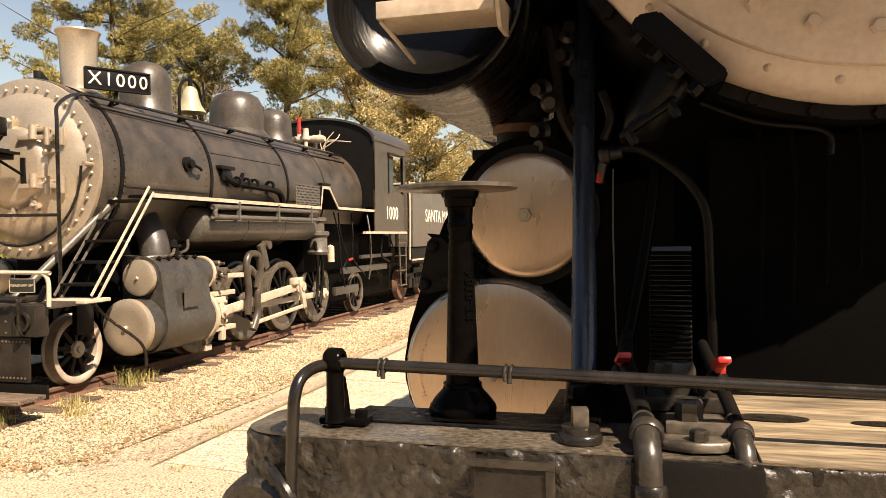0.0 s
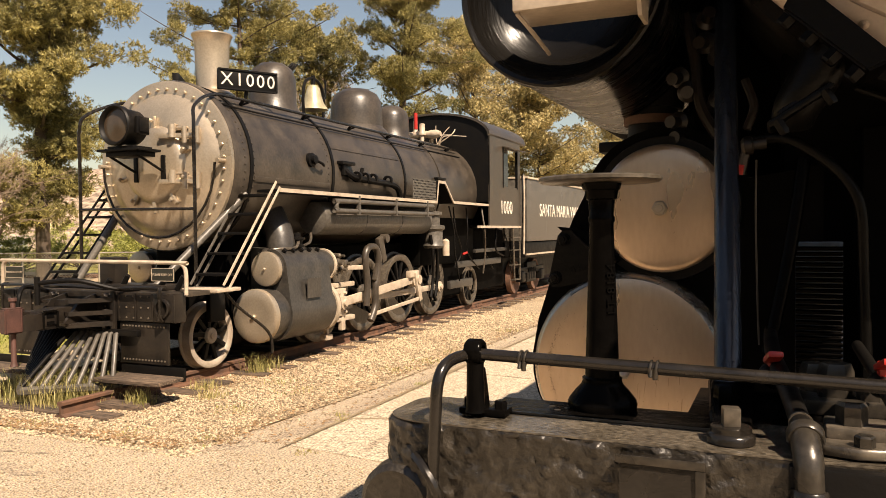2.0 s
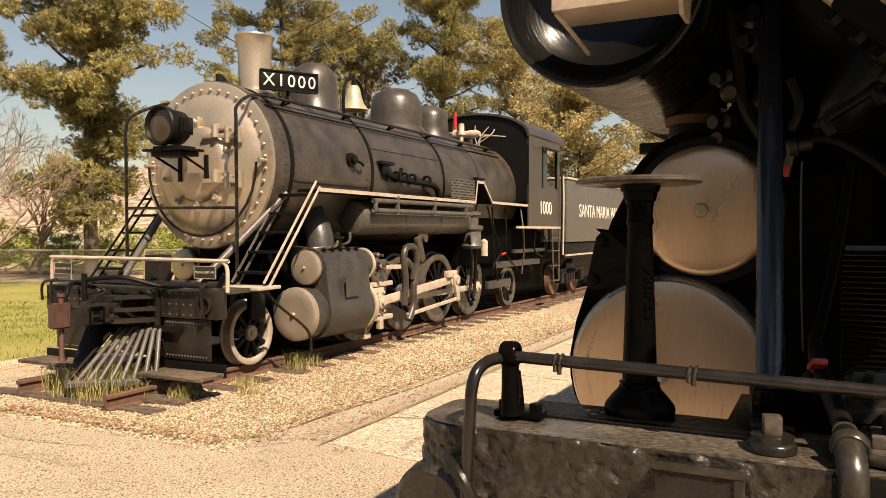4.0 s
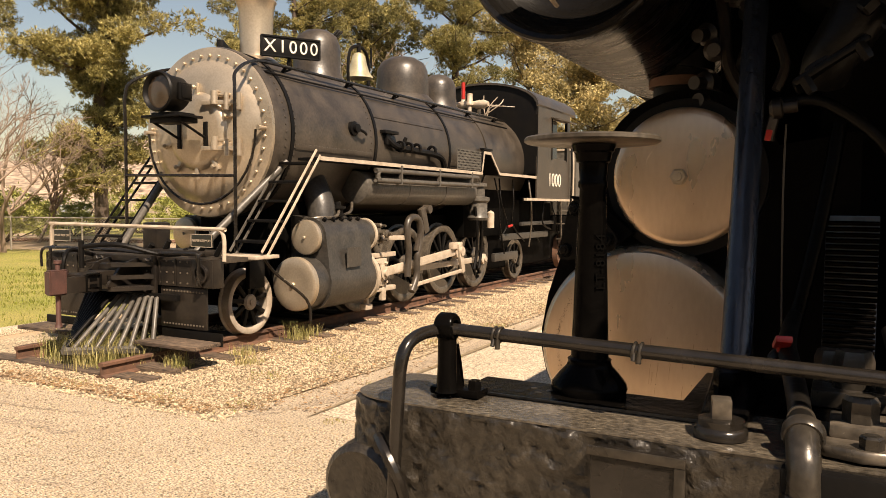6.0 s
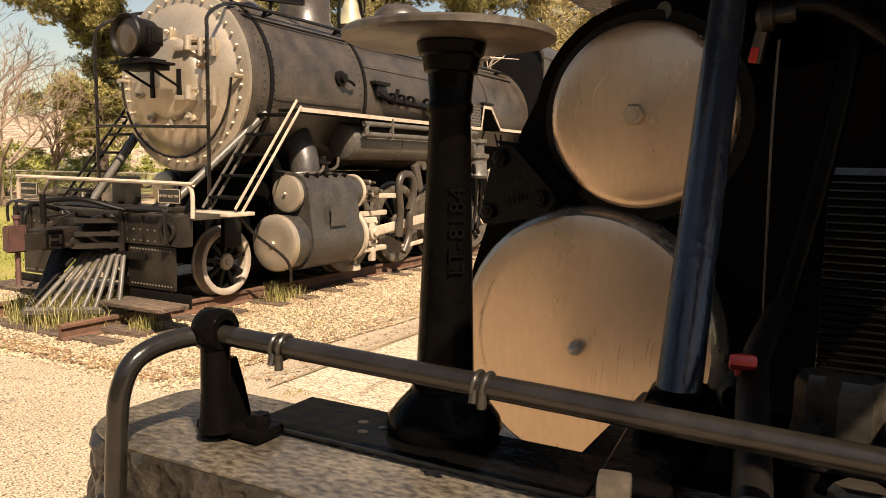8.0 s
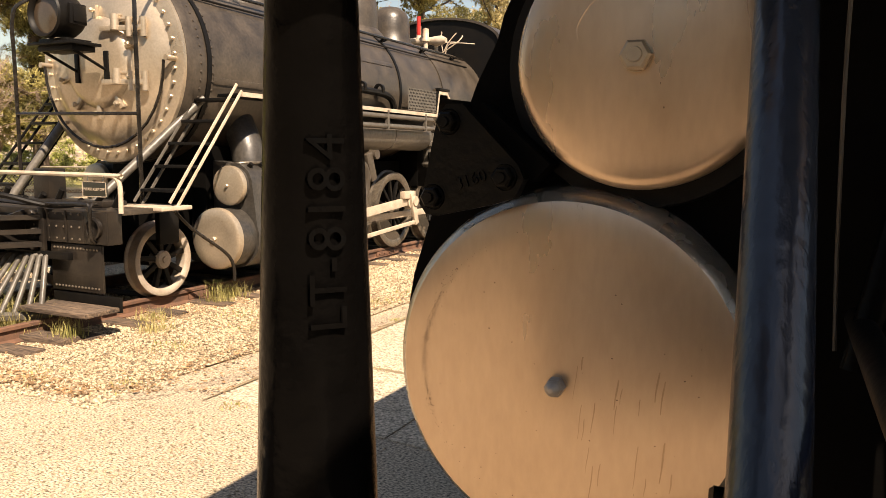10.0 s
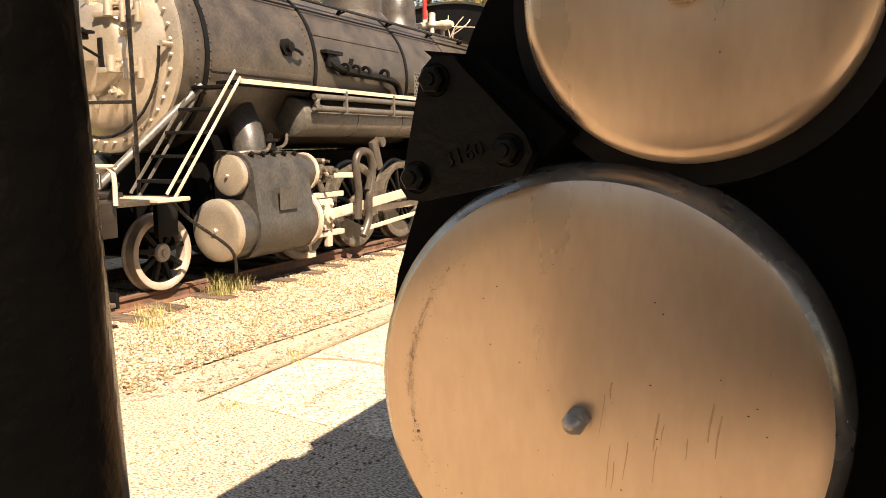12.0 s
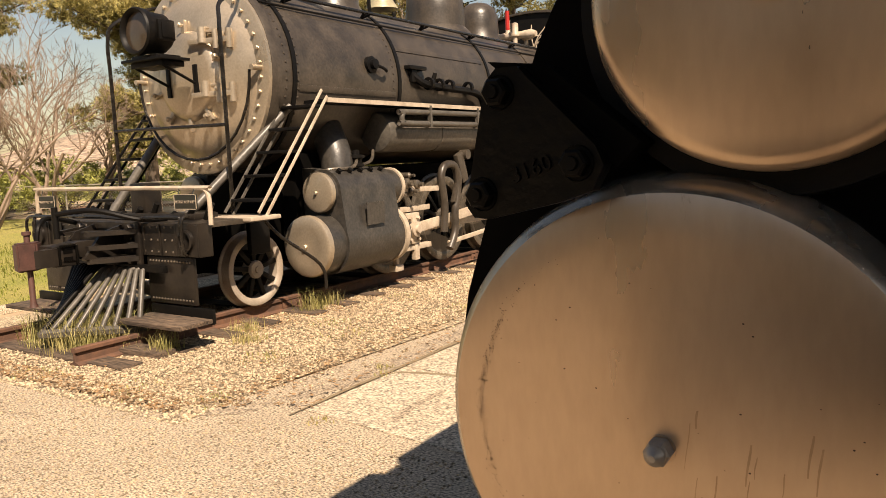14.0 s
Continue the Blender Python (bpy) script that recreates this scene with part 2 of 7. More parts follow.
def aim(p, q):
    """A pose at p whose z points to q."""
    d = Vector(q) - Vector(p)
    return Matrix.Translation(p) @ d.to_track_quat("Z", "Y").to_matrix().to_4x4()


def lathe(bm, p, q, profile, seg=32, closed=False):
    """Turns a profile of (distance from p towards q, radius)."""
    m = aim(p, q)
    rings = []
    for d, r in profile:
        if r < 1e-6:
            rings.append([bm.verts.new(m @ Vector((0, 0, d)))])
        else:
            rings.append([bm.verts.new(m @ Vector((r * math.cos(a), r * math.sin(a), d))) for a in (2 * math.pi * i / seg for i in range(seg))])
    pairs = list(zip(rings, rings[1:]))
    if closed:
        pairs.append((rings[-1], rings[0]))
    for a, b in pairs:
        for i in range(seg):
            j = (i + 1) % seg
            if len(a) == 1 and len(b) == 1:
                continue
            if len(a) == 1:
                bm.faces.new((a[0], b[j], b[i]))
            elif len(b) == 1:
                bm.faces.new((a[i], a[j], b[0]))
            else:
                bm.faces.new((a[i], a[j], b[j], b[i]))
    return bm


def rod(bm, p, q, r, r2=None, seg=12):
    length = (Vector(q) - Vector(p)).length
    r2 = r if r2 is None else r2
    return lathe(bm, p, q, [(0, 0), (0, r), (length, r2), (length, 0)], seg)


def smooth_path(pts, steps=5):
    """A rounded path through points."""
    v = [Vector(p) for p in pts]
    out = []
    for i in range(len(v) - 1):
        a, b, c, d = v[max(i - 1, 0)], v[i], v[i + 1], v[min(i + 2, len(v) - 1)]
        for k in range(steps):
            t = k / steps
            out.append(0.5 * (2 * b + (c - a) * t + (2 * a - 5 * b + 4 * c - d) * t * t + (3 * b - a - 3 * c + d) * t ** 3))
    out.append(v[-1])
    return out


def tube(bm, pts, r, seg=8, rounded=True, ends=None):
    v = smooth_path(pts) if rounded and len(pts) > 2 else [Vector(p) for p in pts]
    rings = []
    up = None
    for i, p in enumerate(v):
        d = (v[min(i + 1, len(v) - 1)] - v[max(i - 1, 0)]).normalized()
        if up is None:
            up = d.orthogonal().normalized()
        up = (up - d * up.dot(d)).normalized()
        side = d.cross(up)
        k = r if ends is None else r + (ends - r) * i / (len(v) - 1)
        rings.append([bm.verts.new(p + k * (math.cos(a) * up + math.sin(a) * side)) for a in (2 * math.pi * j / seg for j in range(seg))])
    for a, b in zip(rings, rings[1:]):
        for j in range(seg):
            bm.faces.new((a[j], a[(j + 1) % seg], b[(j + 1) % seg], b[j]))
    bm.faces.new(rings[0][::-1])
    bm.faces.new(rings[-1])
    return bm


def prism(bm, poly, axis, a, b):
    """A plate: a polygon in the plane across the axis, from a to b along it."""
    def at(u, v, w):
        return {"x": (w, u, v), "y": (u, w, v), "z": (u, v, w)}[axis]
    lo = [bm.verts.new(at(u, v, a)) for u, v in poly]
    hi = [bm.verts.new(at(u, v, b)) for u, v in poly]
    bm.faces.new(lo)
    bm.faces.new(hi[::-1])
    for i in range(len(poly)):
        j = (i + 1) % len(poly)
        bm.faces.new((lo[i], lo[j], hi[j], hi[i]))
    return bm


def hexhead(bm, p, q, r, length):
    m = aim(p, q)
    lathe(bm, p, m @ Vector((0, 0, 1)), [(0, 0), (0, r), (length * 0.82, r), (length, r * 0.82), (length, 0)], 6)
    return bm


def finish(bm, name, mat, soft=40):
    bmesh.ops.recalc_face_normals(bm, faces=bm.faces[:])
    for f in bm.faces:
        f.smooth = True
    for e in bm.edges:
        e.smooth = len(e.link_faces) == 2 and e.calc_face_angle(3.2) < radians(soft)
    me = bpy.data.meshes.new(name)
    bm.to_mesh(me)
    bm.free()
    me.materials.append(mat)
    return me


def part(name, bm, mat, parent, label="", soft=40):
    """Links a bmesh, or a mesh, as one mesh object under a thing or part. Its coordinates are the world's."""
    me = finish(bm, name, mat, soft) if isinstance(bm, bmesh.types.BMesh) else bm
    ob = new(name, me)
    if parent:
        ob.parent = parent
        base = parent.matrix_basis if parent.parent is None else parent.parent.matrix_basis
        ob.matrix_parent_inverse = base.inverted() if parent.parent is None else Matrix()
    return tagged(ob, label)


def thing(name, place, label, category, group="", kind=""):
    ob = new(name)
    ob.empty_display_size = 0.2
    ob.matrix_basis = Matrix.Translation(place)
    return tagged(ob, label, category, group, kind)


def solo(name, bm, mat, label, category="", group="", kind="", soft=40):
    ob = new(name, finish(bm, name, mat, soft) if isinstance(bm, bmesh.types.BMesh) else bm)
    return tagged(ob, label, category, group, kind)


def raw_mesh(name, verts, faces, mat):
    """A large mesh from arrays of vertices and of faces with equal corner counts."""
    me = bpy.data.meshes.new(name)
    k = faces.shape[1]
    me.vertices.add(len(verts))
    me.vertices.foreach_set("co", np.asarray(verts, np.float32).ravel())
    me.loops.add(faces.size)
    me.loops.foreach_set("vertex_index", faces.astype(np.int32).ravel())
    me.polygons.add(len(faces))
    me.polygons.foreach_set("loop_start", np.arange(0, faces.size, k, dtype=np.int32))
    me.polygons.foreach_set("loop_total", np.full(len(faces), k, np.int32))
    me.update(calc_edges=True)
    me.validate()
    me.materials.append(mat)
    return me


def lettering(name, text, size, m, mat, parent, thick=0.004, label="", spacing=1.0):
    """Raised letters, centred on the pose m, reading along its x with y up."""
    cu = bpy.data.curves.new(name, "FONT")
    cu.body, cu.size, cu.extrude, cu.align_x, cu.align_y = text, size, thick, "CENTER", "CENTER"
    cu.resolution_u, cu.space_character = 3, spacing
    tmp = new(name + "_curve", cu)
    me = bpy.data.meshes.new_from_object(tmp.evaluated_get(bpy.context.evaluated_depsgraph_get()))
    bpy.data.objects.remove(tmp)
    bpy.data.curves.remove(cu)
    me.transform(m)
    me.materials.clear()
    me.materials.append(mat)
    me.name = name
    return part(name, me, mat, parent, label)


# ---- ground ----
TRACK_X, RAIL_Z, HALF = -7.1, 0.155, 0.752


def sheet(name, poly, z, mat, label, thick=0.0, kind="structure"):
    bm = bm_new()
    if thick:
        prism(bm, poly, "z", z - thick, z)
    else:
        bm.faces.new([bm.verts.new((x, y, z)) for x, y in poly])
    return solo(name, bm, mat, label, kind=kind)


sheet("ground", [(-900, -900), (900, -900), (900, 900), (-900, 900)], -0.02, DIRT, "dry bare brown earth reaching the horizon")
sheet("pavement", [(-4.35, 5.32), (-4.15, 8), (-4.1, 60), (30, 60), (30, -30), (-60, -30), (-60, 4.7), (-7.2, 5.02), (-5.6, 5.08), (-4.7, 5.12)], 0.0, ASPHALT,
      "worn sun-bleached asphalt yard beside the tracks", 0.03)


def uneven_strip(bm, pts, width, z, seed):
    """A ragged band along a line."""
    rnd = random.Random(seed)
    left, right = [], []
    path = smooth_path(pts, 10)
    w1 = w2 = width
    for i, p in enumerate(path):
        d = (path[min(i + 1, len(path) - 1)] - path[max(i - 1, 0)]).normalized()
        s = Vector((-d.y, d.x, 0))
        fade = min(1, 0.25 + 5 * min(i, len(path) - 1 - i) / len(path))
        w1 = 0.6 * w1 + 0.4 * width * (0.1 + 1.6 * rnd.random())
        w = w1 * fade
        left.append(bm.verts.new((p.x + s.x * w, p.y + s.y * w, z)))
        w2 = 0.6 * w2 + 0.4 * width * (0.1 + 1.6 * rnd.random())
        w = w2 * fade
        right.append(bm.verts.new((p.x - s.x * w, p.y - s.y * w, z)))
    for i in range(len(path) - 1):
        bm.faces.new((left[i], right[i], right[i + 1], left[i + 1]))
    return bm


concrete = thing("concrete_walk", (-3, 7, 0), "stained pale concrete slabs with weedy dirt-filled joints", "pavement", kind="structure")
for y0, y1 in ((5.36, 6.5), (6.53, 8.9), (8.93, 11.6), (11.63, 15.0), (15.03, 22.0)):
    for x0, x1 in ((-3.72, -2.3), (-2.27, -0.2)):
        bm = bm_new()
        k = 0.10 * (y0 - 5.36)
        prism(bm, [(x0 - k * 0.06, y0 + (x0 + 2.3) * -0.12), (x1, y0 + (x1 + 2.3) * -0.12), (x1, y1 + (x1 + 2.3) * -0.12), (x0 - k * 0.06, y1 + (x0 + 2.3) * -0.12)], "z", -0.02, 0.008 + 0.001 * random.random())
        part("slab", bm, CONCRETE, concrete)
for i, (pts, w, m) in enumerate((
        ([(-4.15, 5.35, 0), (-3.85, 6.4, 0), (-3.95, 8, 0), (-3.9, 11, 0), (-3.85, 16, 0)], 0.09, PATCH),
        ([(-3.75, 6.5, 0), (-3.2, 6.62, 0), (-2.3, 6.5, 0)], 0.022, CRACK),
        ([(-3.74, 5.4, 0), (-3.76, 7.5, 0), (-3.8, 10, 0), (-3.8, 15, 0)], 0.03, CRACK),
        ([(-3.05, 5.6, 0), (-3.1, 5.9, 0), (-3.1, 6.3, 0)], 0.035, PATCH),
        ([(-4.7, 4.95, 0), (-4.3, 5.2, 0), (-4.05, 5.5, 0)], 0.10, PATCH),
        ([(-5.9, 4.15, 0), (-5.5, 4.25, 0), (-5.0, 4.2, 0)], 0.08, PATCH),
        ([(-4.5, 3.4, 0), (-4.2, 3.5, 0), (-4.1, 3.45, 0)], 0.05, PATCH),
        ([(-6.6, 4.6, 0), (-6.2, 4.5, 0), (-5.4, 4.62, 0)], 0.03, PATCH))):
    solo("pavement_stain", uneven_strip(bm_new(), pts, w, (0.0105 if m is CRACK or i == 3 else 0.0025) + 0.0003 * i, 40 + i), m, "ragged dark stain on the pale pavement", "stain", kind="structure")

# gravel shoulder
sheet("gravel_bed", [(-9.3, 5.15), (-7.2, 5.08), (-5.6, 5.12), (-4.75, 5.16), (-4.4, 5.36), (-4.2, 8), (-4.15, 60), (-9.3, 60)], -0.008, GRAVELBED,
      "pale gravel shoulder round the old track")
sheet("lawn", [(-9.6, 5.9), (-9.3, 60), (-60, 60), (-60, 5.9)], -0.004, LAWN, "mown green lawn with drying patches")
rng = np.random.default_rng(3)


def stones(count, xs, ys, size, z=0.0):
    """Small angular stones strewn over an area, nearer the front more thickly."""
    base = np.array([(1, 0, 0), (-1, 0, 0), (0, 1, 0), (0, -1, 0), (0, 0, 0.8), (0, 0, -0.8)], float)
    tri = np.array([(0, 2, 4), (2, 1, 4), (1, 3, 4), (3, 0, 4), (2, 0, 5), (1, 2, 5), (3, 1, 5), (0, 3, 5)])
    u = rng.random(count)
    px = xs[0] + (xs[1] - xs[0]) * rng.random(count)
    py = ys[0] + (ys[1] - ys[0]) * u ** 1.5
    s = size * (0.5 + rng.random(count)) * (1 + 0.5 * u)
    a = rng.random(count) * 6.283
    v = base[None] * (0.65 + 0.7 * rng.random((count, 6, 1))) + 0.25 * (rng.random((count, 6, 3)) - 0.5)
    c, n = np.cos(a)[:, None], np.sin(a)[:, None]
    v = np.stack([v[..., 0] * c - v[..., 1] * n, v[..., 0] * n + v[..., 1] * c, v[..., 2] * 0.75], -1) * s[:, None, None]
    v += np.stack([px, py, z + s * 0.25], -1)[:, None]
    f = tri[None] + 6 * np.arange(count)[:, None, None]
    return v.reshape(-1, 3), f.reshape(-1, 3)


for count, xs, ys, size, seed in ((48000, (-6.3, -4.32), (5.16, 16), 0.0105, 1), (12000, (-8.2, -6.3), (5.1, 8.5), 0.0105, 2), (1500, (-7.4, -4.3), (4.95, 5.2), 0.012, 3),
                                  (500, (-4.45, -4.0), (5.4, 14), 0.011, 5)):
    v, f = stones(count, xs, ys, size)
    solo("gravel", raw_mesh("gravel", v, f, STONE), STONE, "loose pale crushed gravel beside the rails", "gravel", kind="stuff")

v, f = stones(16000, (-7.6, -2.2), (2.4, 5.25), 0.0052, 0.001)
solo("grit", raw_mesh("grit", v, f, STONE), STONE, "fine pale grit lying on the worn asphalt", "gravel", kind="stuff")


def blades(count, spots, height, width, spread):
    """Grass blades, each a bent strip of two triangles, round the given places."""
    sp = np.array(spots)
    k = rng.integers(0, len(sp), count)
    r = spread * np.sqrt(rng.random(count)) * rng.random(count) ** 0.4
    a = rng.random(count) * 6.283
    b = np.stack([sp[k, 0] + r * np.cos(a), sp[k, 1] + r * np.sin(a), np.zeros(count)], -1)
    h = height * (0.35 + 0.9 * rng.random(count)) * sp[k, 2]
    d = rng.random(count) * 6.283
    lean = h * (0.15 + 0.7 * rng.random(count))
    side = np.stack([np.sin(d), -np.cos(d), np.zeros(count)], -1) * width * (0.6 + 0.8 * rng.random(count))[:, None]
    way = np.stack([np.cos(d), np.sin(d), np.zeros(count)], -1)
    mid = b + way * (lean * 0.35)[:, None] + np.array([0, 0, 1]) * (h * 0.62)[:, None]
    tip = b + way * lean[:, None] + np.array([0, 0, 1]) * h[:, None]
    v = np.stack([b - side, b + side, mid - side * 0.7, mid + side * 0.7, tip], 1)
    f = np.array([(0, 1, 3), (0, 3, 2), (2, 3, 4)])[None] + 5 * np.arange(count)[:, None, None]
    return v.reshape(-1, 3), f.reshape(-1, 3)


for name, label, mat, spots, count, h, w, spread in (
        ("weed_clump", "tall green and straw weeds between the rail ends", WEED, [(-7.3, 6.0, 1), (-6.9, 5.95, 1.1), (-7.6, 6.15, 0.9), (-6.7, 6.1, 0.9), (-7.0, 6.3, 1)], 2600, 0.30, 0.0028, 0.45),
        ("weed_clump", "low green weeds growing beside the rail", WEED, [(-6.0, 6.15, 0.9), (-5.95, 7.05, 0.6), (-5.6, 6.75, 0.5), (-6.05, 8.1, 1.0), (-6.08, 8.45, 0.8)], 700, 0.22, 0.0032, 0.20),
        ("weed_clump", "dry low tufts in the gravel", WEED, [(-5.0, 6.4, 0.5), (-4.9, 7.4, 0.45), (-5.4, 7.7, 0.5), (-4.45, 8.9, 0.6), (-4.4, 9.6, 0.6), (-4.35, 10.4, 0.6), (-4.5, 5.4, 0.4), (-5.2, 5.25, 0.4), (-6.4, 5.2, 0.4), (-5.5, 9.2, 0.45), (-4.4, 13, 0.6)], 900, 0.07, 0.005, 0.3),
        ("weed_clump", "sparse tufts in the pavement joints", WEED, [(-3.74, 6.45, 0.4), (-3.5, 5.42, 0.35), (-3.9, 6.6, 0.5), (-3.8, 8.2, 0.4), (-3.05, 6.6, 0.3)], 260, 0.07, 0.004, 0.12)):
    v, f = blades(count, spots, h, w, spread)
    solo(name, raw_mesh(name, v, f, mat), mat, label, "weeds", kind="stuff")
flakes = []
for xs, ys, n in (((-6.28, -5.75), (7.0, 20), 2600), ((-7.4, -4.5), (5.05, 5.3), 1500), ((-4.5, -4.15), (5.3, 14), 1400), ((-4.05, -3.7), (5.5, 8), 300), ((-6.2, -4.4), (5.2, 12), 900)):
    p = np.stack([xs[0] + (xs[1] - xs[0]) * rng.random(n), ys[0] + (ys[1] - ys[0]) * rng.random(n) ** 1.3, 0.012 + 0.014 * rng.random(n)], -1)
    flakes.append(p[:, None] + (rng.random((n, 3, 3)) - 0.5) * np.array([0.05, 0.05, 0.016]))
flakes = np.concatenate(flakes)
solo("leaf_litter", raw_mesh("leaf_litter", flakes.reshape(-1, 3), np.arange(len(flakes) * 3).reshape(-1, 3), LITTER), LITTER, "scattered dry brown leaf litter on the gravel", "leaf litter", kind="stuff")
spots = [(-9.9 - 9 * rng.random(), 6.2 + 10 * rng.random(), 1) for _ in range(400)]
v, f = blades(16000, spots, 0.05, 0.006, 0.6)
solo("grass", raw_mesh("grass", v, f, GRASS), GRASS, "short mown lawn grass", "grass", kind="stuff")
solo("kerb", box(bm_new(), -9.75, -9.55, 5.9, 40, -0.02, 0.07, 0.015), CONCRETE, "low sun-bleached concrete edging of the lawn", kind="structure")


# ---- tracks ----
def rail_mesh(bm, x, y0, y1, z):
    prism(bm, [(x - 0.07, z - 0.15), (x + 0.07, z - 0.15), (x + 0.07, z - 0.138), (x + 0.012, z - 0.12), (x + 0.010, z - 0.045), (x + 0.036, z - 0.034), (x + 0.036, z - 0.006),
               (x + 0.028, z), (x - 0.028, z), (x - 0.036, z - 0.006), (x - 0.036, z - 0.034), (x - 0.010, z - 0.045), (x - 0.012, z - 0.12), (x - 0.07, z - 0.138)], "y", y0, y1)
    return bm


def railway(x, y0, y1, tie_from, tie_to, label):
    t = thing("railway_track", (x, y0, 0), label, "track", kind="structure")
    for s in (-1, 1):
        part("rail", rail_mesh(bm_new(), x + s * HALF, y0 + (0.12 if s < 0 else 0), y1, RAIL_Z), RUST, t, "rusty brown steel rail", 30)
        for j in range(4):
            bm = bm_new()
            box(bm, x + s * (HALF + 0.012), x + s * (HALF + 0.03), 7.95 + j * 4.1, 8.55 + j * 4.1, RAIL_Z - 0.12, RAIL_Z - 0.045, 0.006)
            for b in range(4):
                hexhead(bm, (x + s * (HALF + 0.03), 8.03 + j * 4.1 + b * 0.15, RAIL_Z - 0.085), (x + s * (HALF + 1), 8.03 + j * 4.1 + b * 0.15, RAIL_Z - 0.085), 0.014, 0.02)
            part("joint_bar", bm, RUST, t)
    y, i = tie_from, 0
    rnd = random.Random(5)
    while y < tie_to:
        bm = bm_new()
        m = pose(x + rnd.uniform(-0.06, 0.06), y, -0.055, 0, 0, rnd.uniform(-1.5, 1.5))
        boxm(bm, m, 2.5, 0.22, 0.16, 0.012)
        part("sleeper", bm, TIEWOOD, t)
        y += 0.58
        i += 1
    return t


far_track = railway(TRACK_X, 5.5, 60, 5.68, 24, "rusted old display track on weathered sleepers")
near_track = railway(0.6, 1.0, 30, 1.2, 12, "track under the near locomotive, in its shade")
solo("short_tie", boxm(bm_new(), pose(-6.12, 6.05, 0.0, 0, 2, 6), 0.5, 0.22, 0.11, 0.015), TIEWOOD, "short weathered sleeper stub beside the rail end", "sleeper")


# ---- the far locomotive ----
X = TRACK_X
loco = thing("steam_locomotive", (X, 10, 0), "black steam locomotive with a silver smokebox on the display track", "locomotive")
SBY, BZ, BR = 7.72, 2.615, 1.05     # front of the smokebox, height and radius of the boiler


def both(f):
    for s in (1, -1):
        f(s)


# boiler and smokebox
bm = lathe(bm_new(), (X, SBY + 0.04, BZ), (X, 20, BZ), [(-0.014, 0.9), (-0.014, BR + 0.018), (0.02, BR + 0.03), (0.10, BR + 0.03), (0.11, BR), (6.1, BR), (6.1, BR + 0.02), (8.2, BR + 0.02), (8.2, 0)], 64)
boiler = part("boiler", bm, DUSTY, loco, "long dusty black boiler barrel with lagging bands")
for y in (8.05, 9.95, 12.3, 13.95, 14.7):
    part("boiler_band", lathe(bm_new(), (X, y, BZ), (X, 30, BZ), [(0, BR + 0.001), (0, BR + 0.017), (0.06, BR + 0.017), (0.06, BR + 0.001)], 64, True), BLACK, boiler)
rivm = finish(lathe(bm_new(), (0, 0, 0), (0, 0, 1), [(0, 0.016), (0.008, 0.012), (0.013, 0)], 7), "boiler_rivet", DUSTY)
for y in (7.96, 8.14, 9.86):
    for k in range(34):
        a = radians(-75 + k * 5)
        o = part("boiler_rivet", rivm, DUSTY, boiler)
        o.matrix_basis = pose(X + BR * math.cos(a), y, BZ + BR * math.sin(a), 0, 90 - math.degrees(a), 0)
for z, y0, y1 in ((-0.17, 8.15, 9.9), (0.42, 9.98, 12.2), (-0.17, 12.4, 13.9)):
    a = math.asin(z / BR)
    part("boiler_seam", boxm(bm_new(), pose(X + (BR + 0.003) * math.cos(a), (y0 + y1) / 2, BZ + (BR + 0.003) * math.sin(a), 0, -math.degrees(a), 0), 0.014, y1 - y0, 0.07, 0.003), DUSTY, boiler)
bm = lathe(bm_new(), (X, SBY, BZ), (X, 20, BZ), [(-0.005, 0), (-0.005, 0.80), (-0.03, 0.83), (-0.03, 1.03), (-0.018, BR + 0.010), (0.025, BR + 0.012)], 72)
smokebox = part("smokebox_front", bm, SILVER, loco, "silver-painted smokebox front ring", 30)
bm = lathe(bm_new(), (X, SBY, BZ), (X, 20, BZ), [(-0.275, 0), (-0.271, 0.12), (-0.258, 0.26), (-0.238, 0.38), (-0.222, 0.44), (-0.19, 0.475), (-0.172, 0.485), (-0.165, 0.53), (-0.150, 0.62), (-0.128, 0.71), (-0.100, 0.785), (-0.070, 0.84), (-0.042, 0.88), (-0.029, 0.90)], 64)
door = part("smokebox_door", bm, SILVER, loco, "domed silver-painted smokebox door")
head = finish(hexhead(bm_new(), (0, 0, 0), (0, -1, 0), 0.021, 0.03), "bolt", SILVER)
for i in range(40):
    a = 2 * math.pi * (i + 0.5) / 40
    o = part("bolt", head, SILVER, smokebox)
    o.location = (X + 0.955 * math.cos(a), SBY - 0.03, BZ + 0.955 * math.sin(a))
dog = bm_new()
boxm(dog, pose(0, 0, 0), 0.05, 0.05, 0.16, 0.012)
rod(dog, (0, -0.02, 0.02), (0, -0.09, 0.02), 0.016)
hexhead(dog, (0, -0.05, 0.02), (0, -1, 0.02), 0.028, 0.03)
dog = finish(dog, "door_dog", SILVER)
for k in range(10):
    a = 2 * math.pi * (k + 0.5) / 10
    o = part("door_dog", dog, SILVER, door)
    o.matrix_basis = pose(X + 0.52 * math.cos(a), SBY - 0.185, BZ + 0.52 * math.sin(a), 0, 90 - math.degrees(a), 0)
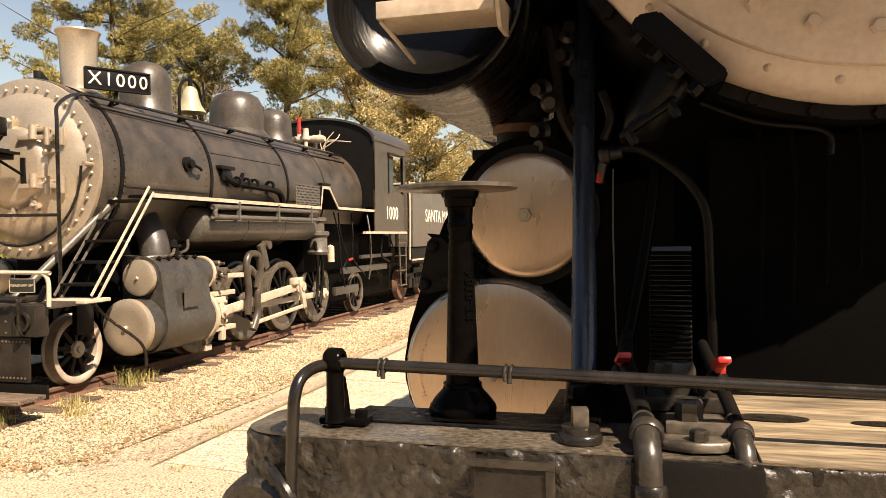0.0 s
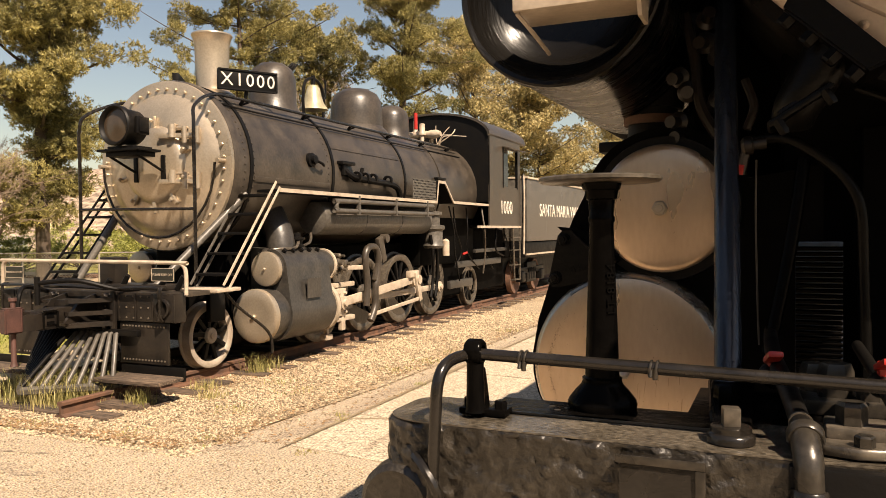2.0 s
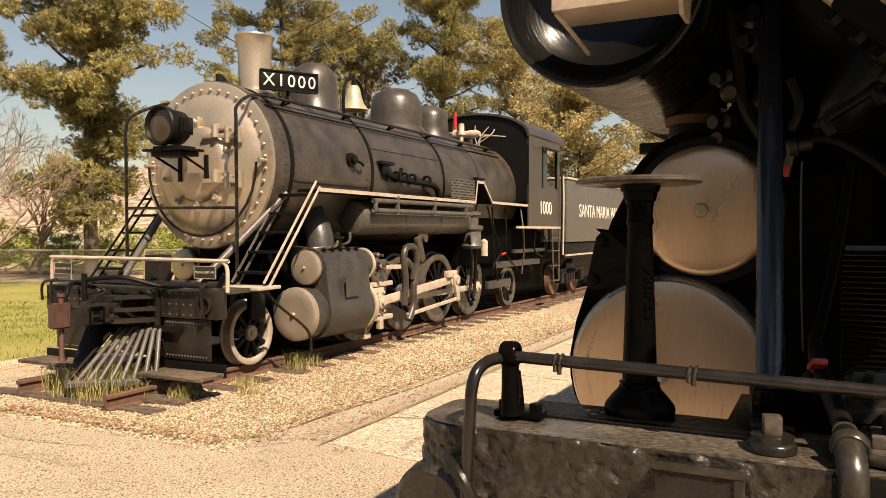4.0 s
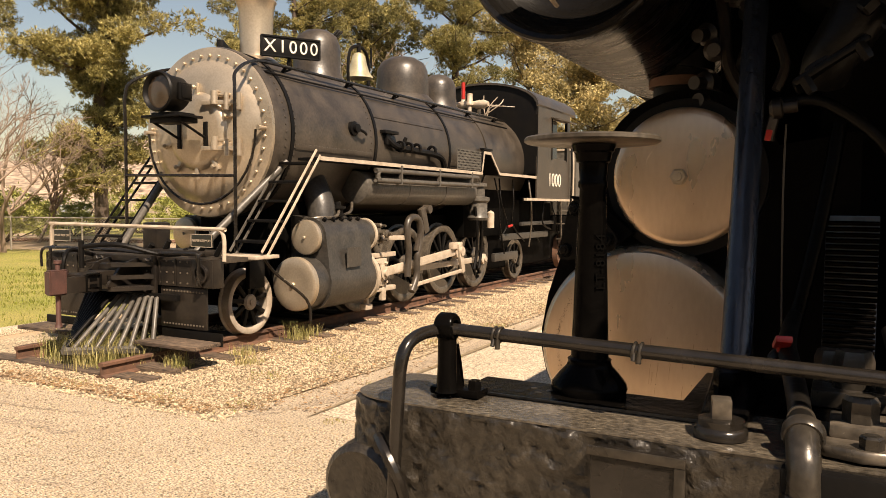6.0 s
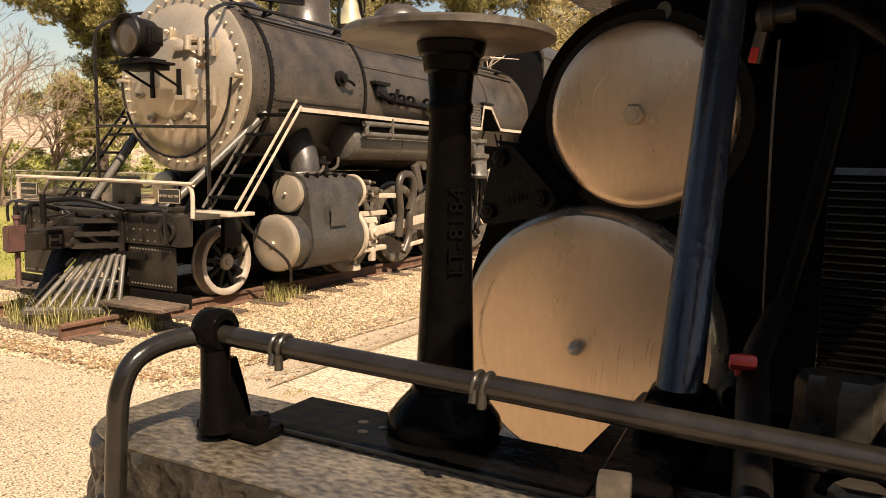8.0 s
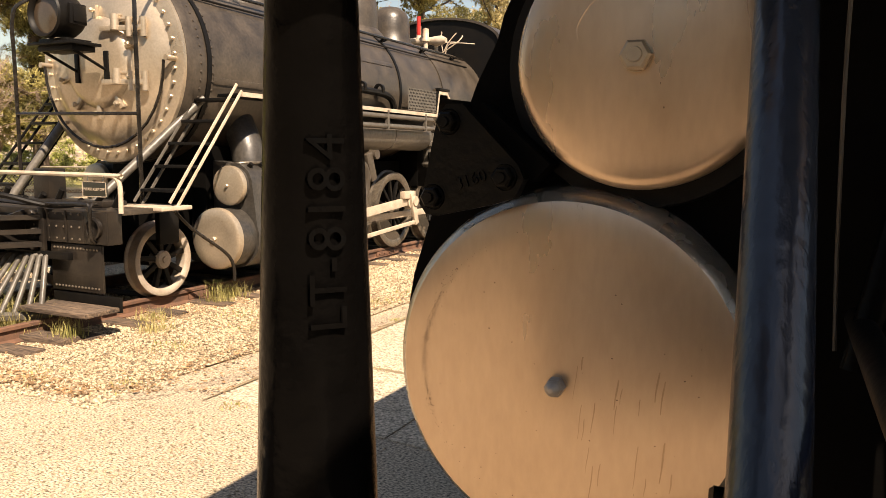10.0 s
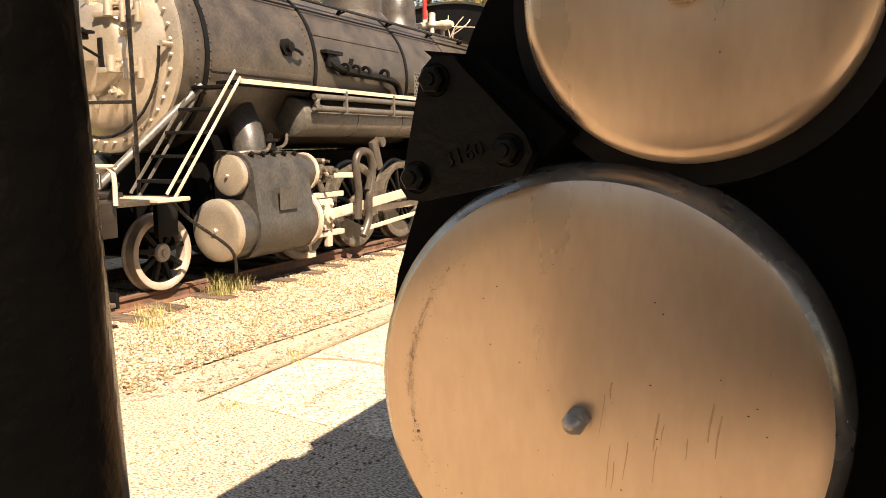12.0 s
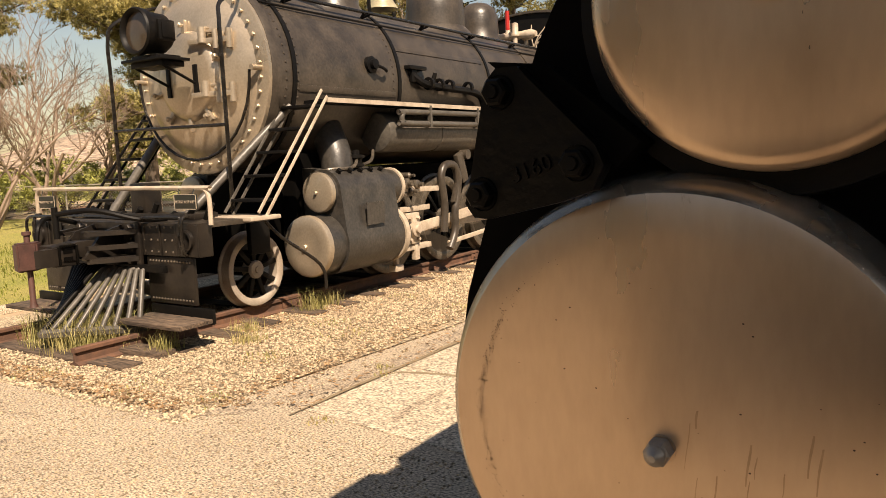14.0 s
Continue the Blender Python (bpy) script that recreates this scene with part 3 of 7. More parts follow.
for z in (BZ + 0.33, BZ - 0.22):
    bm = bm_new()
    boxm(bm, pose(X + 0.42, SBY - 0.235, z, 0, 0, 12), 0.5, 0.04, 0.055, 0.008)
    rod(bm, (X + 0.36, SBY - 0.26, z - 0.02), (X + 0.36, SBY - 0.26, z + 0.14), 0.045)
    rod(bm, (X + 0.52, SBY - 0.225, z - 0.09), (X + 0.52, SBY - 0.225, z + 0.11), 0.032)
    boxm(bm, pose(X + 0.42, SBY - 0.20, z + 0.10, 0, 0, 12), 0.22, 0.06, 0.03, 0.008)
    rod(bm, (X + 0.66, SBY - 0.165, z - 0.09), (X + 0.66, SBY - 0.165, z + 0.11), 0.036)
    part("door_hinge", bm, SILVER, door)


def grab_iron(s):
    bm = bm_new()
    rod(bm, (X + s * 0.95, SBY - 0.02, BZ + 0.02), (X + s * 0.95, SBY - 0.16, BZ + 0.02), 0.03)
    part("handrail_knob", bm, SILVER, smokebox)


both(grab_iron)
arc = [(X + 0.90 * math.cos(a), SBY - 0.14, BZ + 0.90 * math.sin(a)) for a in (math.pi * (-1 + k / 16) for k in range(17))]
part("door_handrail", tube(bm_new(), arc, 0.016, 8, False), PIPE, smokebox, "curved dark handrail round the smokebox door")

# headlight on its bracket
hl = part("headlight", lathe(bm_new(), (X, 6.92, 3.03), (X, 20, 3.03), [(0.03, 0.19), (0.0, 0.2), (-0.02, 0.225), (0.0, 0.24), (0.07, 0.235), (0.08, 0.215), (0.3, 0.205), (0.36, 0.16), (0.38, 0)], 36), BLACK, loco, "round black headlight on a bracket")
part("headlight_lens", lathe(bm_new(), (X, 6.945, 3.03), (X, 20, 3.03), [(0.0, 0), (0.004, 0.1), (0.012, 0.2)], 36), GLASS, hl, "dusty headlight glass")
bm = box(bm_new(), X + 0.205, X + 0.25, 7.02, 7.22, 2.93, 3.14, 0.02)
box(bm, X + 0.25, X + 0.262, 7.05, 7.19, 2.96, 3.11, 0.004)
part("headlight_side_door", bm, BLACK, hl)
bm = box(bm_new(), X - 0.32, X + 0.32, 6.95, 7.32, 2.735, 2.765, 0.006)
box(bm, X - 0.2, X + 0.2, 7.0, 7.3, 2.765, 2.80, 0.006)
box(bm, X - 0.25, X + 0.25, 7.02, 7.30, 2.68, 2.735, 0.006)
for s in (-1, 1):
    box(bm, X + s * 0.22 - 0.03, X + s * 0.22 + 0.03, 7.44, 7.53, 2.40, 2.72, 0.008)
    rod(bm, (X + s * 0.22, 7.05, 2.69), (X + s * 0.22, 7.5, 2.5), 0.016)
part("headlight_bracket", bm, BLACK, loco)

# stack, domes, bell
bm = lathe(bm_new(), (X, 8.62, 3.4), (X, 8.62, 10), [(0, 0.37), (0.24, 0.31), (0.30, 0.225), (0.36, 0.213), (0.92, 0.232), (1.01, 0.256), (1.04, 0.274), (1.06, 0.270), (1.06, 0.215), (0.5, 0.19), (0.5, 0)], 40)
part("smokestack", bm, SILVER, loco, "flared silver-painted smokestack")
for y, r, top, nm, lab in ((9.97, 0.36, 4.37, "sand_dome", "round-topped dusty black sand dome"), (12.48, 0.47, 4.39, "steam_dome", "large rounded black steam dome"), (13.85, 0.35, 4.28, "steam_dome", "small rounded black dome")):
    h = top - 3.3
    bm = lathe(bm_new(), (X, y, 3.3), (X, y, 10), [(0, r * 1.3), (0.22, r * 1.28), (0.30, r * 1.18), (0.38, r * 1.02), (h * 0.55, r), (h * 0.76, r * 0.96), (h * 0.88, r * 0.82), (h * 0.96, r * 0.5), (h, 0)], 40)
    part(nm, bm, DUSTY, loco, lab)
bm = bm_new()
for k in range(3):
    rod(bm, (X + 0.10, 10.2 + 0.05 * k, 4.28), (X + 0.14, 10.3 + 0.06 * k, 4.40), 0.018)
part("dome_lid_handle", bm, BLACK, loco)
bell = part("bell", lathe(bm_new(), (X, 11.08, 4.2), (X, 11.08, 0), [(0, 0), (0.0, 0.06), (0.05, 0.105), (0.18, 0.135), (0.3, 0.175), (0.38, 0.23), (0.41, 0.245), (0.41, 0.21), (0.2, 0.12), (0.2, 0)], 32), BELL, loco, "pale weathered bronze bell")
bm = tube(bm_new(), [(X, 10.80, 3.62), (X, 10.78, 3.95), (X, 10.85, 4.22), (X, 11.08, 4.31), (X, 11.31, 4.22), (X, 11.38, 3.95), (X, 11.36, 3.62)], 0.026)
rod(bm, (X, 11.08, 4.18), (X, 11.08, 4.36), 0.035)
tube(bm, [(X, 11.36, 3.95), (X, 11.45, 4.1), (X, 11.44, 4.35)], 0.016)
part("bell_yoke", bm, BLACK, loco)
bm = bm_new()
for dx, dy, h, r in ((0.2, 0, 0.42, 0.06), (0.0, 0.1, 0.5, 0.045), (-0.15, -0.1, 0.36, 0.05), (0.32, 0.2, 0.3, 0.06)):
    lathe(bm, (X + dx, 14.85 + dy, 3.6), (X + dx, 14.85 + dy, 9), [(0, r * 0.7), (h * 0.4, r * 0.7), (h * 0.45, r * 1.3), (h * 0.55, r * 1.3), (h * 0.6, r), (h, r), (h * 1.04, 0)], 14)
lathe(bm, (X - 0.3, 15, 3.82), (X + 0.7, 14.9, 3.80), [(0, 0), (0, 0.06), (0.2, 0.07), (0.3, 0.09), (0.6, 0.07), (0.8, 0.09), (0.9, 0.05), (0.9, 0)], 14)
part("steam_turret", bm, CREAM, loco, "cream-painted valves on the boiler top")
part("safety_valve", rod(bm_new(), (X + 0.1, 14.75, 3.9), (X + 0.1, 14.75, 4.24), 0.04), RED, loco, "red safety valve")
bm = bm_new()
rnd = random.Random(8)
for k in range(5):
    bm = bm_new()
    tube(bm, [(X + 0.2 + rnd.uniform(0, 0.5), 15.15 + rnd.uniform(0, 0.3), 3.55), (X + 0.4 + rnd.uniform(-0.2, 0.3), 15.2 + rnd.uniform(0, 0.3), 3.8), (X + 0.5 + rnd.uniform(-0.3, 0.5), 15.3 + rnd.uniform(0, 0.4), 3.75 + rnd.uniform(0, 0.3))], 0.011, 6)
    part("turret_pipe", bm, CREAM, loco)


# number boards in a V beside the stack
def number_board(s):
    a = Vector((s * 0.55, 0.83, 0)).normalized()
    c = Vector((X + s * 0.57, 8.64, 3.79))
    n = Vector((s * a.y, -s * a.x, 0)) if s > 0 else Vector((-a.y, a.x, 0))
    m = Matrix((( a.x * s, 0, n.x, c.x), (a.y * s, 0, n.y, c.y), (0, 1, 0, c.z), (0, 0, 0, 1))) if s > 0 else Matrix(((-a.x, 0, n.x, c.x), (-a.y, 0, n.y, c.y), (0, 1, 0, c.z), (0, 0, 0, 1)))
    bm = boxm(bm_new(), m, 0.80, 0.27, 0.07, 0.008)
    for v in (-0.125, 0.125):
        boxm(bm, m @ Matrix.Translation((0, v, 0.04)), 0.80, 0.02, 0.02)
    for u in (-0.39, 0.39):
        boxm(bm, m @ Matrix.Translation((u, 0, 0.04)), 0.02, 0.25, 0.02)
    rod(bm, (c.x, c.y, 3.75), (c.x - s * 0.05, c.y, 3.5), 0.025)
    b = part("number_board", bm, BLACK, loco, "black number board with white figures")
    if s > 0:
        lettering("number", "X1000", 0.235, m @ Matrix.Translation((0, -0.005, 0.038)), WHITE, b, 0.003, "", 1.22)


both(number_board)

# handrails along the boiler
def boiler_rail(s):
    a = radians(50)
    px, pz = X + s * (BR + 0.085) * math.cos(a), BZ + (BR + 0.085) * math.sin(a)
    bm = tube(bm_new(), [(X + s * 0.91, 7.22, 1.15), (X + s * 0.91, 7.22, 2.6), (X + s * 0.91, 7.22, 3.05), (X + s * 0.86, 7.3, 3.26), (px, 7.75, 3.46), (px, 8.3, pz), (px, 9.5, pz), (px, 15.4, pz)], 0.021)
    r = part("handrail", bm, PIPE, loco, "long dark boiler handrail curving down the front")
    for y in (8.35, 9.75, 11.05, 12.35, 13.7, 14.9):
        q = (X + s * BR * math.cos(a), y, BZ + BR * math.sin(a))
        bm = rod(bm_new(), q, (px, y, pz), 0.024)
        rod(bm, q, (px, y + 0.10, pz - 0.02), 0.014)
        part("stanchion", bm, BLACK, r)
    bm = tube(bm_new(), [(px - s * 0.06, 8.2, pz - 0.1 + 0.02), (X + s * (BR + 0.03) * math.cos(radians(42)), 8.5, BZ + (BR + 0.03) * math.sin(radians(42))), (X + s * (BR + 0.03) * math.cos(radians(42)), 15.4, BZ + (BR + 0.03) * math.sin(radians(42)))], 0.013, 6)
    part("conduit", bm, BLACK, loco)


both(boiler_rail)
part("front_rail", tube(bm_new(), [(X - 0.91, 7.21, 2.07), (X, 7.19, 2.06), (X + 0.91, 7.21, 2.05)], 0.018), PIPE, loco, "dark rail across the smokebox front")
# fittings on the boiler side
bm = lathe(bm_new(), (X + 1.02, 9.4, 2.78), (X + 3, 9.4, 2.85), [(0, 0.10), (0.06, 0.10), (0.07, 0.06), (0.12, 0.06), (0.13, 0)], 20)
tube(bm, [(X + 1.12, 9.4, 2.78), (X + 1.14, 9.55, 2.74), (X + 1.1, 9.65, 2.72)], 0.02)
part("washout_plug", bm, BLACK, boiler)
bm = tube(bm_new(), [(X + 1.0, 10.2, 2.78), (X + 1.08, 10.3, 2.68), (X + 1.14, 10.45, 2.60), (X + 1.16, 11.0, 2.57), (X + 1.16, 11.6, 2.55), (X + 1.16, 11.85, 2.48), (X + 1.16, 11.95, 2.3)], 0.05)
for y in (10.5, 10.75, 11.0, 11.5):
    lathe(bm, (X + 1.14, y, 2.61), (X + 1.14, 30, 2.6), [(0, 0.05), (0, 0.085), (0.05, 0.085), (0.05, 0.05)], 14)
tube(bm, [(X + 1.15, 10.6, 2.62), (X + 1.18, 10.62, 2.75)], 0.03)
part("feed_pipe", bm, BLACK, loco)
bm = box(bm_new(), X + 0.98, X + 1.13, 10.12, 10.5, 2.78, 2.83, 0.01)
box(bm, X + 0.98, X + 1.10, 10.2, 10.32, 2.62, 2.8, 0.01)
part("boiler_bracket", bm, BLACK, boiler)
part("boiler_bracket", box(bm_new(), X + 0.95, X + 1.12, 13.6, 14.0, 2.76, 2.80, 0.01), BLACK, boiler)

# running boards
RBX = X + 1.35


def running_board(s):
    e = X + s * 1.35
    prof = [(8.25, 2.325), (13.05, 2.325), (13.14, 2.70), (13.42, 2.70), (13.82, 2.345), (15.85, 2.345)]
    poly = prof + [(y, z - 0.05) for y, z in reversed(prof)]
    x0, x1 = sorted((e, e - s * 0.02))
    part("running_board_edge", prism(bm_new(), poly, "x", x0, x1), CREAM, loco, "cream-painted edge of the running board")
    x0, x1 = sorted((X + s * 0.95, e - s * 0.021))
    poly = [(y, z - 0.012) for y, z in prof] + [(y, z - 0.045) for y, z in reversed(prof)]
    part("running_board", prism(bm_new(), poly, "x", x0, x1), BLACK, loco, "black running board along the boiler")


both(running_board)
g = bm_new()
box(g, RBX - 0.012, RBX - 0.006, 12.05, 13.0, 2.34, 2.68)
guard = part("chequered_guard", g, FADED, loco, "perforated grey metal guard plate")
hole = finish(boxm(bm_new(), pose(0, 0, 0, 45, 0, 0), 0.006, 0.02, 0.02), "perforation", BLACK)
for i in range(19):
    for j in range(7):
        o = part("perforation", hole, BLACK, guard)
        o.location = (RBX - 0.005, 12.08 + i * 0.05 + (0.025 if j % 2 else 0), 2.365 + j * 0.048)

# air reservoir and its pipes
bm = lathe(bm_new(), (X + 1.0, 9.45, 1.97), (X + 1.0, 30, 1.97), [(0, 0), (0.02, 0.15), (0.05, 0.23), (0.08, 0.245), (1.2, 0.245), (1.2, 0.252), (1.24, 0.252), (1.24, 0.245), (2.4, 0.245), (2.4, 0.252), (2.44, 0.252), (2.44, 0.245), (3.6, 0.245), (3.66, 0.2), (3.7, 0)], 36)
part("air_reservoir", bm, FADED, loco, "long faded black air reservoir under the running board")
bm = tube(bm_new(), [(RBX - 0.03, 12.9, 2.22), (RBX - 0.03, 9.85, 2.21), (RBX - 0.03, 9.66, 2.19), (RBX - 0.03, 9.62, 2.14), (RBX - 0.03, 9.66, 2.085), (RBX - 0.03, 9.85, 2.07), (RBX - 0.03, 12.9, 2.08)], 0.036, 10)
for y in (10.2, 11.4, 12.6):
    box(bm, RBX - 0.04, RBX + 0.012, y, y + 0.04, 2.03, 2.3)
part("cooling_pipe", bm, FADED, loco, "looped grey air-cooling pipe")
for k, (y0, y1) in enumerate(((9.0, 9.4), (8.7, 9.2))):
    bm = tube(bm_new(), [(X + 1.1, y0 + 0.3, 1.75), (X + 1.2, y0 + 0.1, 1.62 - 0.05 * k), (X + 1.1, y0 - 0.2, 1.55), (X + 0.9, y0 - 0.3, 1.5)], 0.02)
    part("air_pipe", bm, WORN, loco)

# cylinders
def cylinders(s):
    cx, vx = X + s * 1.04, X + s * 1.06
    bm = bm_new()
    y0, y1 = 8.42, 9.42
    # outline of the jacket in the cross plane
    out = []
    for k in range(9):
        a = radians(110 - k * 13.75)
        out.append((vx + s * 0.255 * math.cos(a), 1.30 + 0.255 * math.sin(a)))
    for k in range(13):
        a = radians(22 - k * 11)
        out.append((cx + s * 0.36 * math.cos(a), 0.715 + 0.36 * math.sin(a)))
    out += [(cx - s * 0.36, 0.5), (X + s * 0.55, 0.5), (X + s * 0.5, 1.6), (vx - s * 0.15, 1.56)]
    prism(bm, out, "y", y0, y1)
    block = part("cylinder_block", bm, TANKGREY, loco, "worn black cylinder and valve chest casting", 30)
    bm = bm_new()
    box(bm, *sorted((X + s * 1.40, X + s * 1.405)), 8.75, 9.08, 0.90, 1.16)
    part("inspection_plate", bm, TANKGREY, block)
    for k in range(5):
        bm = bm_new()
        rod(bm, (vx + s * 0.12, 8.52 + k * 0.19, 1.5), (vx + s * 0.17, 8.52 + k * 0.19, 1.545), 0.028)
        part("jacket_rivet", bm, BLACK, block)
    cyl = part("cylinder_barrel", lathe(bm_new(), (cx, 8.15, 0.715), (cx, 30, 0.715), [(0, 0.33), (0.28, 0.33), (0.30, 0.35), (1.25, 0.35), (1.27, 0.33), (1.5, 0.33), (1.5, 0)], 40), TANKGREY, block)
    part("cylinder_cover", lathe(bm_new(), (cx, 8.10, 0.715), (cx, 30, 0.715), [(-0.005, 0), (0, 0.20), (0.0, 0.315), (0.015, 0.338), (0.04, 0.345), (0.08, 0.345), (0.08, 0)], 44), SILVER, block, "round silver cylinder cover with a bolt")
    part("cover_bolt", hexhead(bm_new(), (cx, 8.10, 0.715), (cx, 0, 0.715), 0.03, 0.035), SILVER, block)
    part("valve_barrel", lathe(bm_new(), (vx, 8.36, 1.30), (vx, 30, 1.30), [(0, 0.215), (0.16, 0.215), (0.18, 0.24), (1.0, 0.24), (1.02, 0.215), (1.3, 0.215), (1.32, 0)], 36), TANKGREY, block)
    part("valve_cover", lathe(bm_new(), (vx, 8.30, 1.30), (vx, 30, 1.30), [(-0.004, 0), (0, 0.19), (0.012, 0.218), (0.03, 0.225), (0.07, 0.225), (0.07, 0)], 40), SILVER, block, "round silver valve chest cover")
    part("valve_cover", lathe(bm_new(), (vx, 9.62, 1.30), (vx, 30, 1.30), [(0, 0.2), (0, 0.235), (0.05, 0.235), (0.05, 0.2)], 40, True), CREAM, block)
    part("cover_bolt", hexhead(bm_new(), (vx, 8.30, 1.30), (vx, 0, 1.30), 0.02, 0.03), SILVER, block)
    part("cylinder_ring", lathe(bm_new(), (cx, 9.52, 0.715), (cx, 30, 0.715), [(0, 0.25), (0, 0.355), (0.08, 0.355), (0.08, 0.25)], 44, True), CREAM, block)
    bm = tube(bm_new(), [(vx - s * 0.05, 8.75, 1.45), (vx - s * 0.12, 8.78, 1.75), (X + s * 0.75, 8.85, 2.05), (X + s * 0.7, 8.9, 2.2)], 0.19, 20)
    part("steam_pipe", bm, TANKGREY, block)
    bm = lathe(bm_new(), (vx + s * 0.05, 8.95, 1.5), (vx + s * 0.05, 8.95, 5), [(0, 0.06), (0.06, 0.06), (0.07, 0.10), (0.10, 0.10), (0.11, 0.075), (0.16, 0.08), (0.17, 0.11), (0.2, 0.11), (0.21, 0.05), (0.26, 0.05), (0.26, 0)], 16)
    part("relief_valve", bm, BLACK, block)


both(cylinders)


# wheels
def spoked_wheel(name, x, y, z, r, s, spokes, mat_tyre, weight=0.0):
    w = part(name, lathe(bm_new(), (x, y, z), (x + s, y, z), [(0.0, r * 0.80), (0.035, r * 0.80), (0.05, r * 0.84), (0.055, r * 0.98), (0.05, r), (-0.06, r), (-0.075, r * 1.06), (-0.09, r * 1.06), (-0.09, r * 0.80)], 44, True), mat_tyre, loco,
             "spoked iron wheel with a pale painted tyre" if mat_tyre is TYRE else "black spoked driving wheel")
    part("hub", lathe(bm_new(), (x, y, z), (x + s, y, z), [(-0.08, 0.0), (-0.08, r * 0.25), (0.045, r * 0.25), (0.06, r * 0.22), (0.06, r * 0.10), (0.075, r * 0.09), (0.075, 0)], 28), mat_tyre, w)
    for k in range(spokes):
        a = 2 * math.pi * k / spokes + 0.2
        p = (x, y + r * 0.22 * math.cos(a), z + r * 0.22 * math.sin(a))
        q = (x, y + r * 0.83 * math.cos(a), z + r * 0.83 * math.sin(a))
        part("spoke", boxm(bm_new(), aim(p, q) @ Matrix.Translation((0, 0, r * 0.31)), 0.05, 0.055, r * 0.64, 0.012), BLACK, w)
    if weight:
        pts = [(y + r * 0.82 * math.cos(a), z + r * 0.82 * math.sin(a)) for a in (radians(weight + d) for d in range(-60, 61, 12))]
        part("counterweight", prism(bm_new(), pts, "x", *sorted((x - s * 0.05, x + s * 0.04))), DUSTY, w)
    return w


def wheels(s):
    x = X + s * 0.80
    spoked_wheel("leading_wheel", x, 7.54, 0.54, 0.385, s, 9, TYRE)
    for k, y in enumerate((9.86, 11.18, 12.50, 13.82)):
        spoked_wheel("driving_wheel", x, y, RAIL_Z + 0.61, 0.61, s, 12, WORN, 265 - 15 * k)
        part("axle", rod(bm_new(), (X, y, RAIL_Z + 0.61), (x, y, RAIL_Z + 0.61), 0.10), BLACK, loco)
    spoked_wheel("trailing_wheel", x, 15.85, RAIL_Z + 0.42, 0.42, s, 9, WORN)
    part("axle", rod(bm_new(), (X, 7.54, 0.54), (x, 7.54, 0.54), 0.08), BLACK, loco)
    part("axle", rod(bm_new(), (X, 15.85, 0.575), (x, 15.85, 0.575), 0.08), BLACK, loco)


both(wheels)


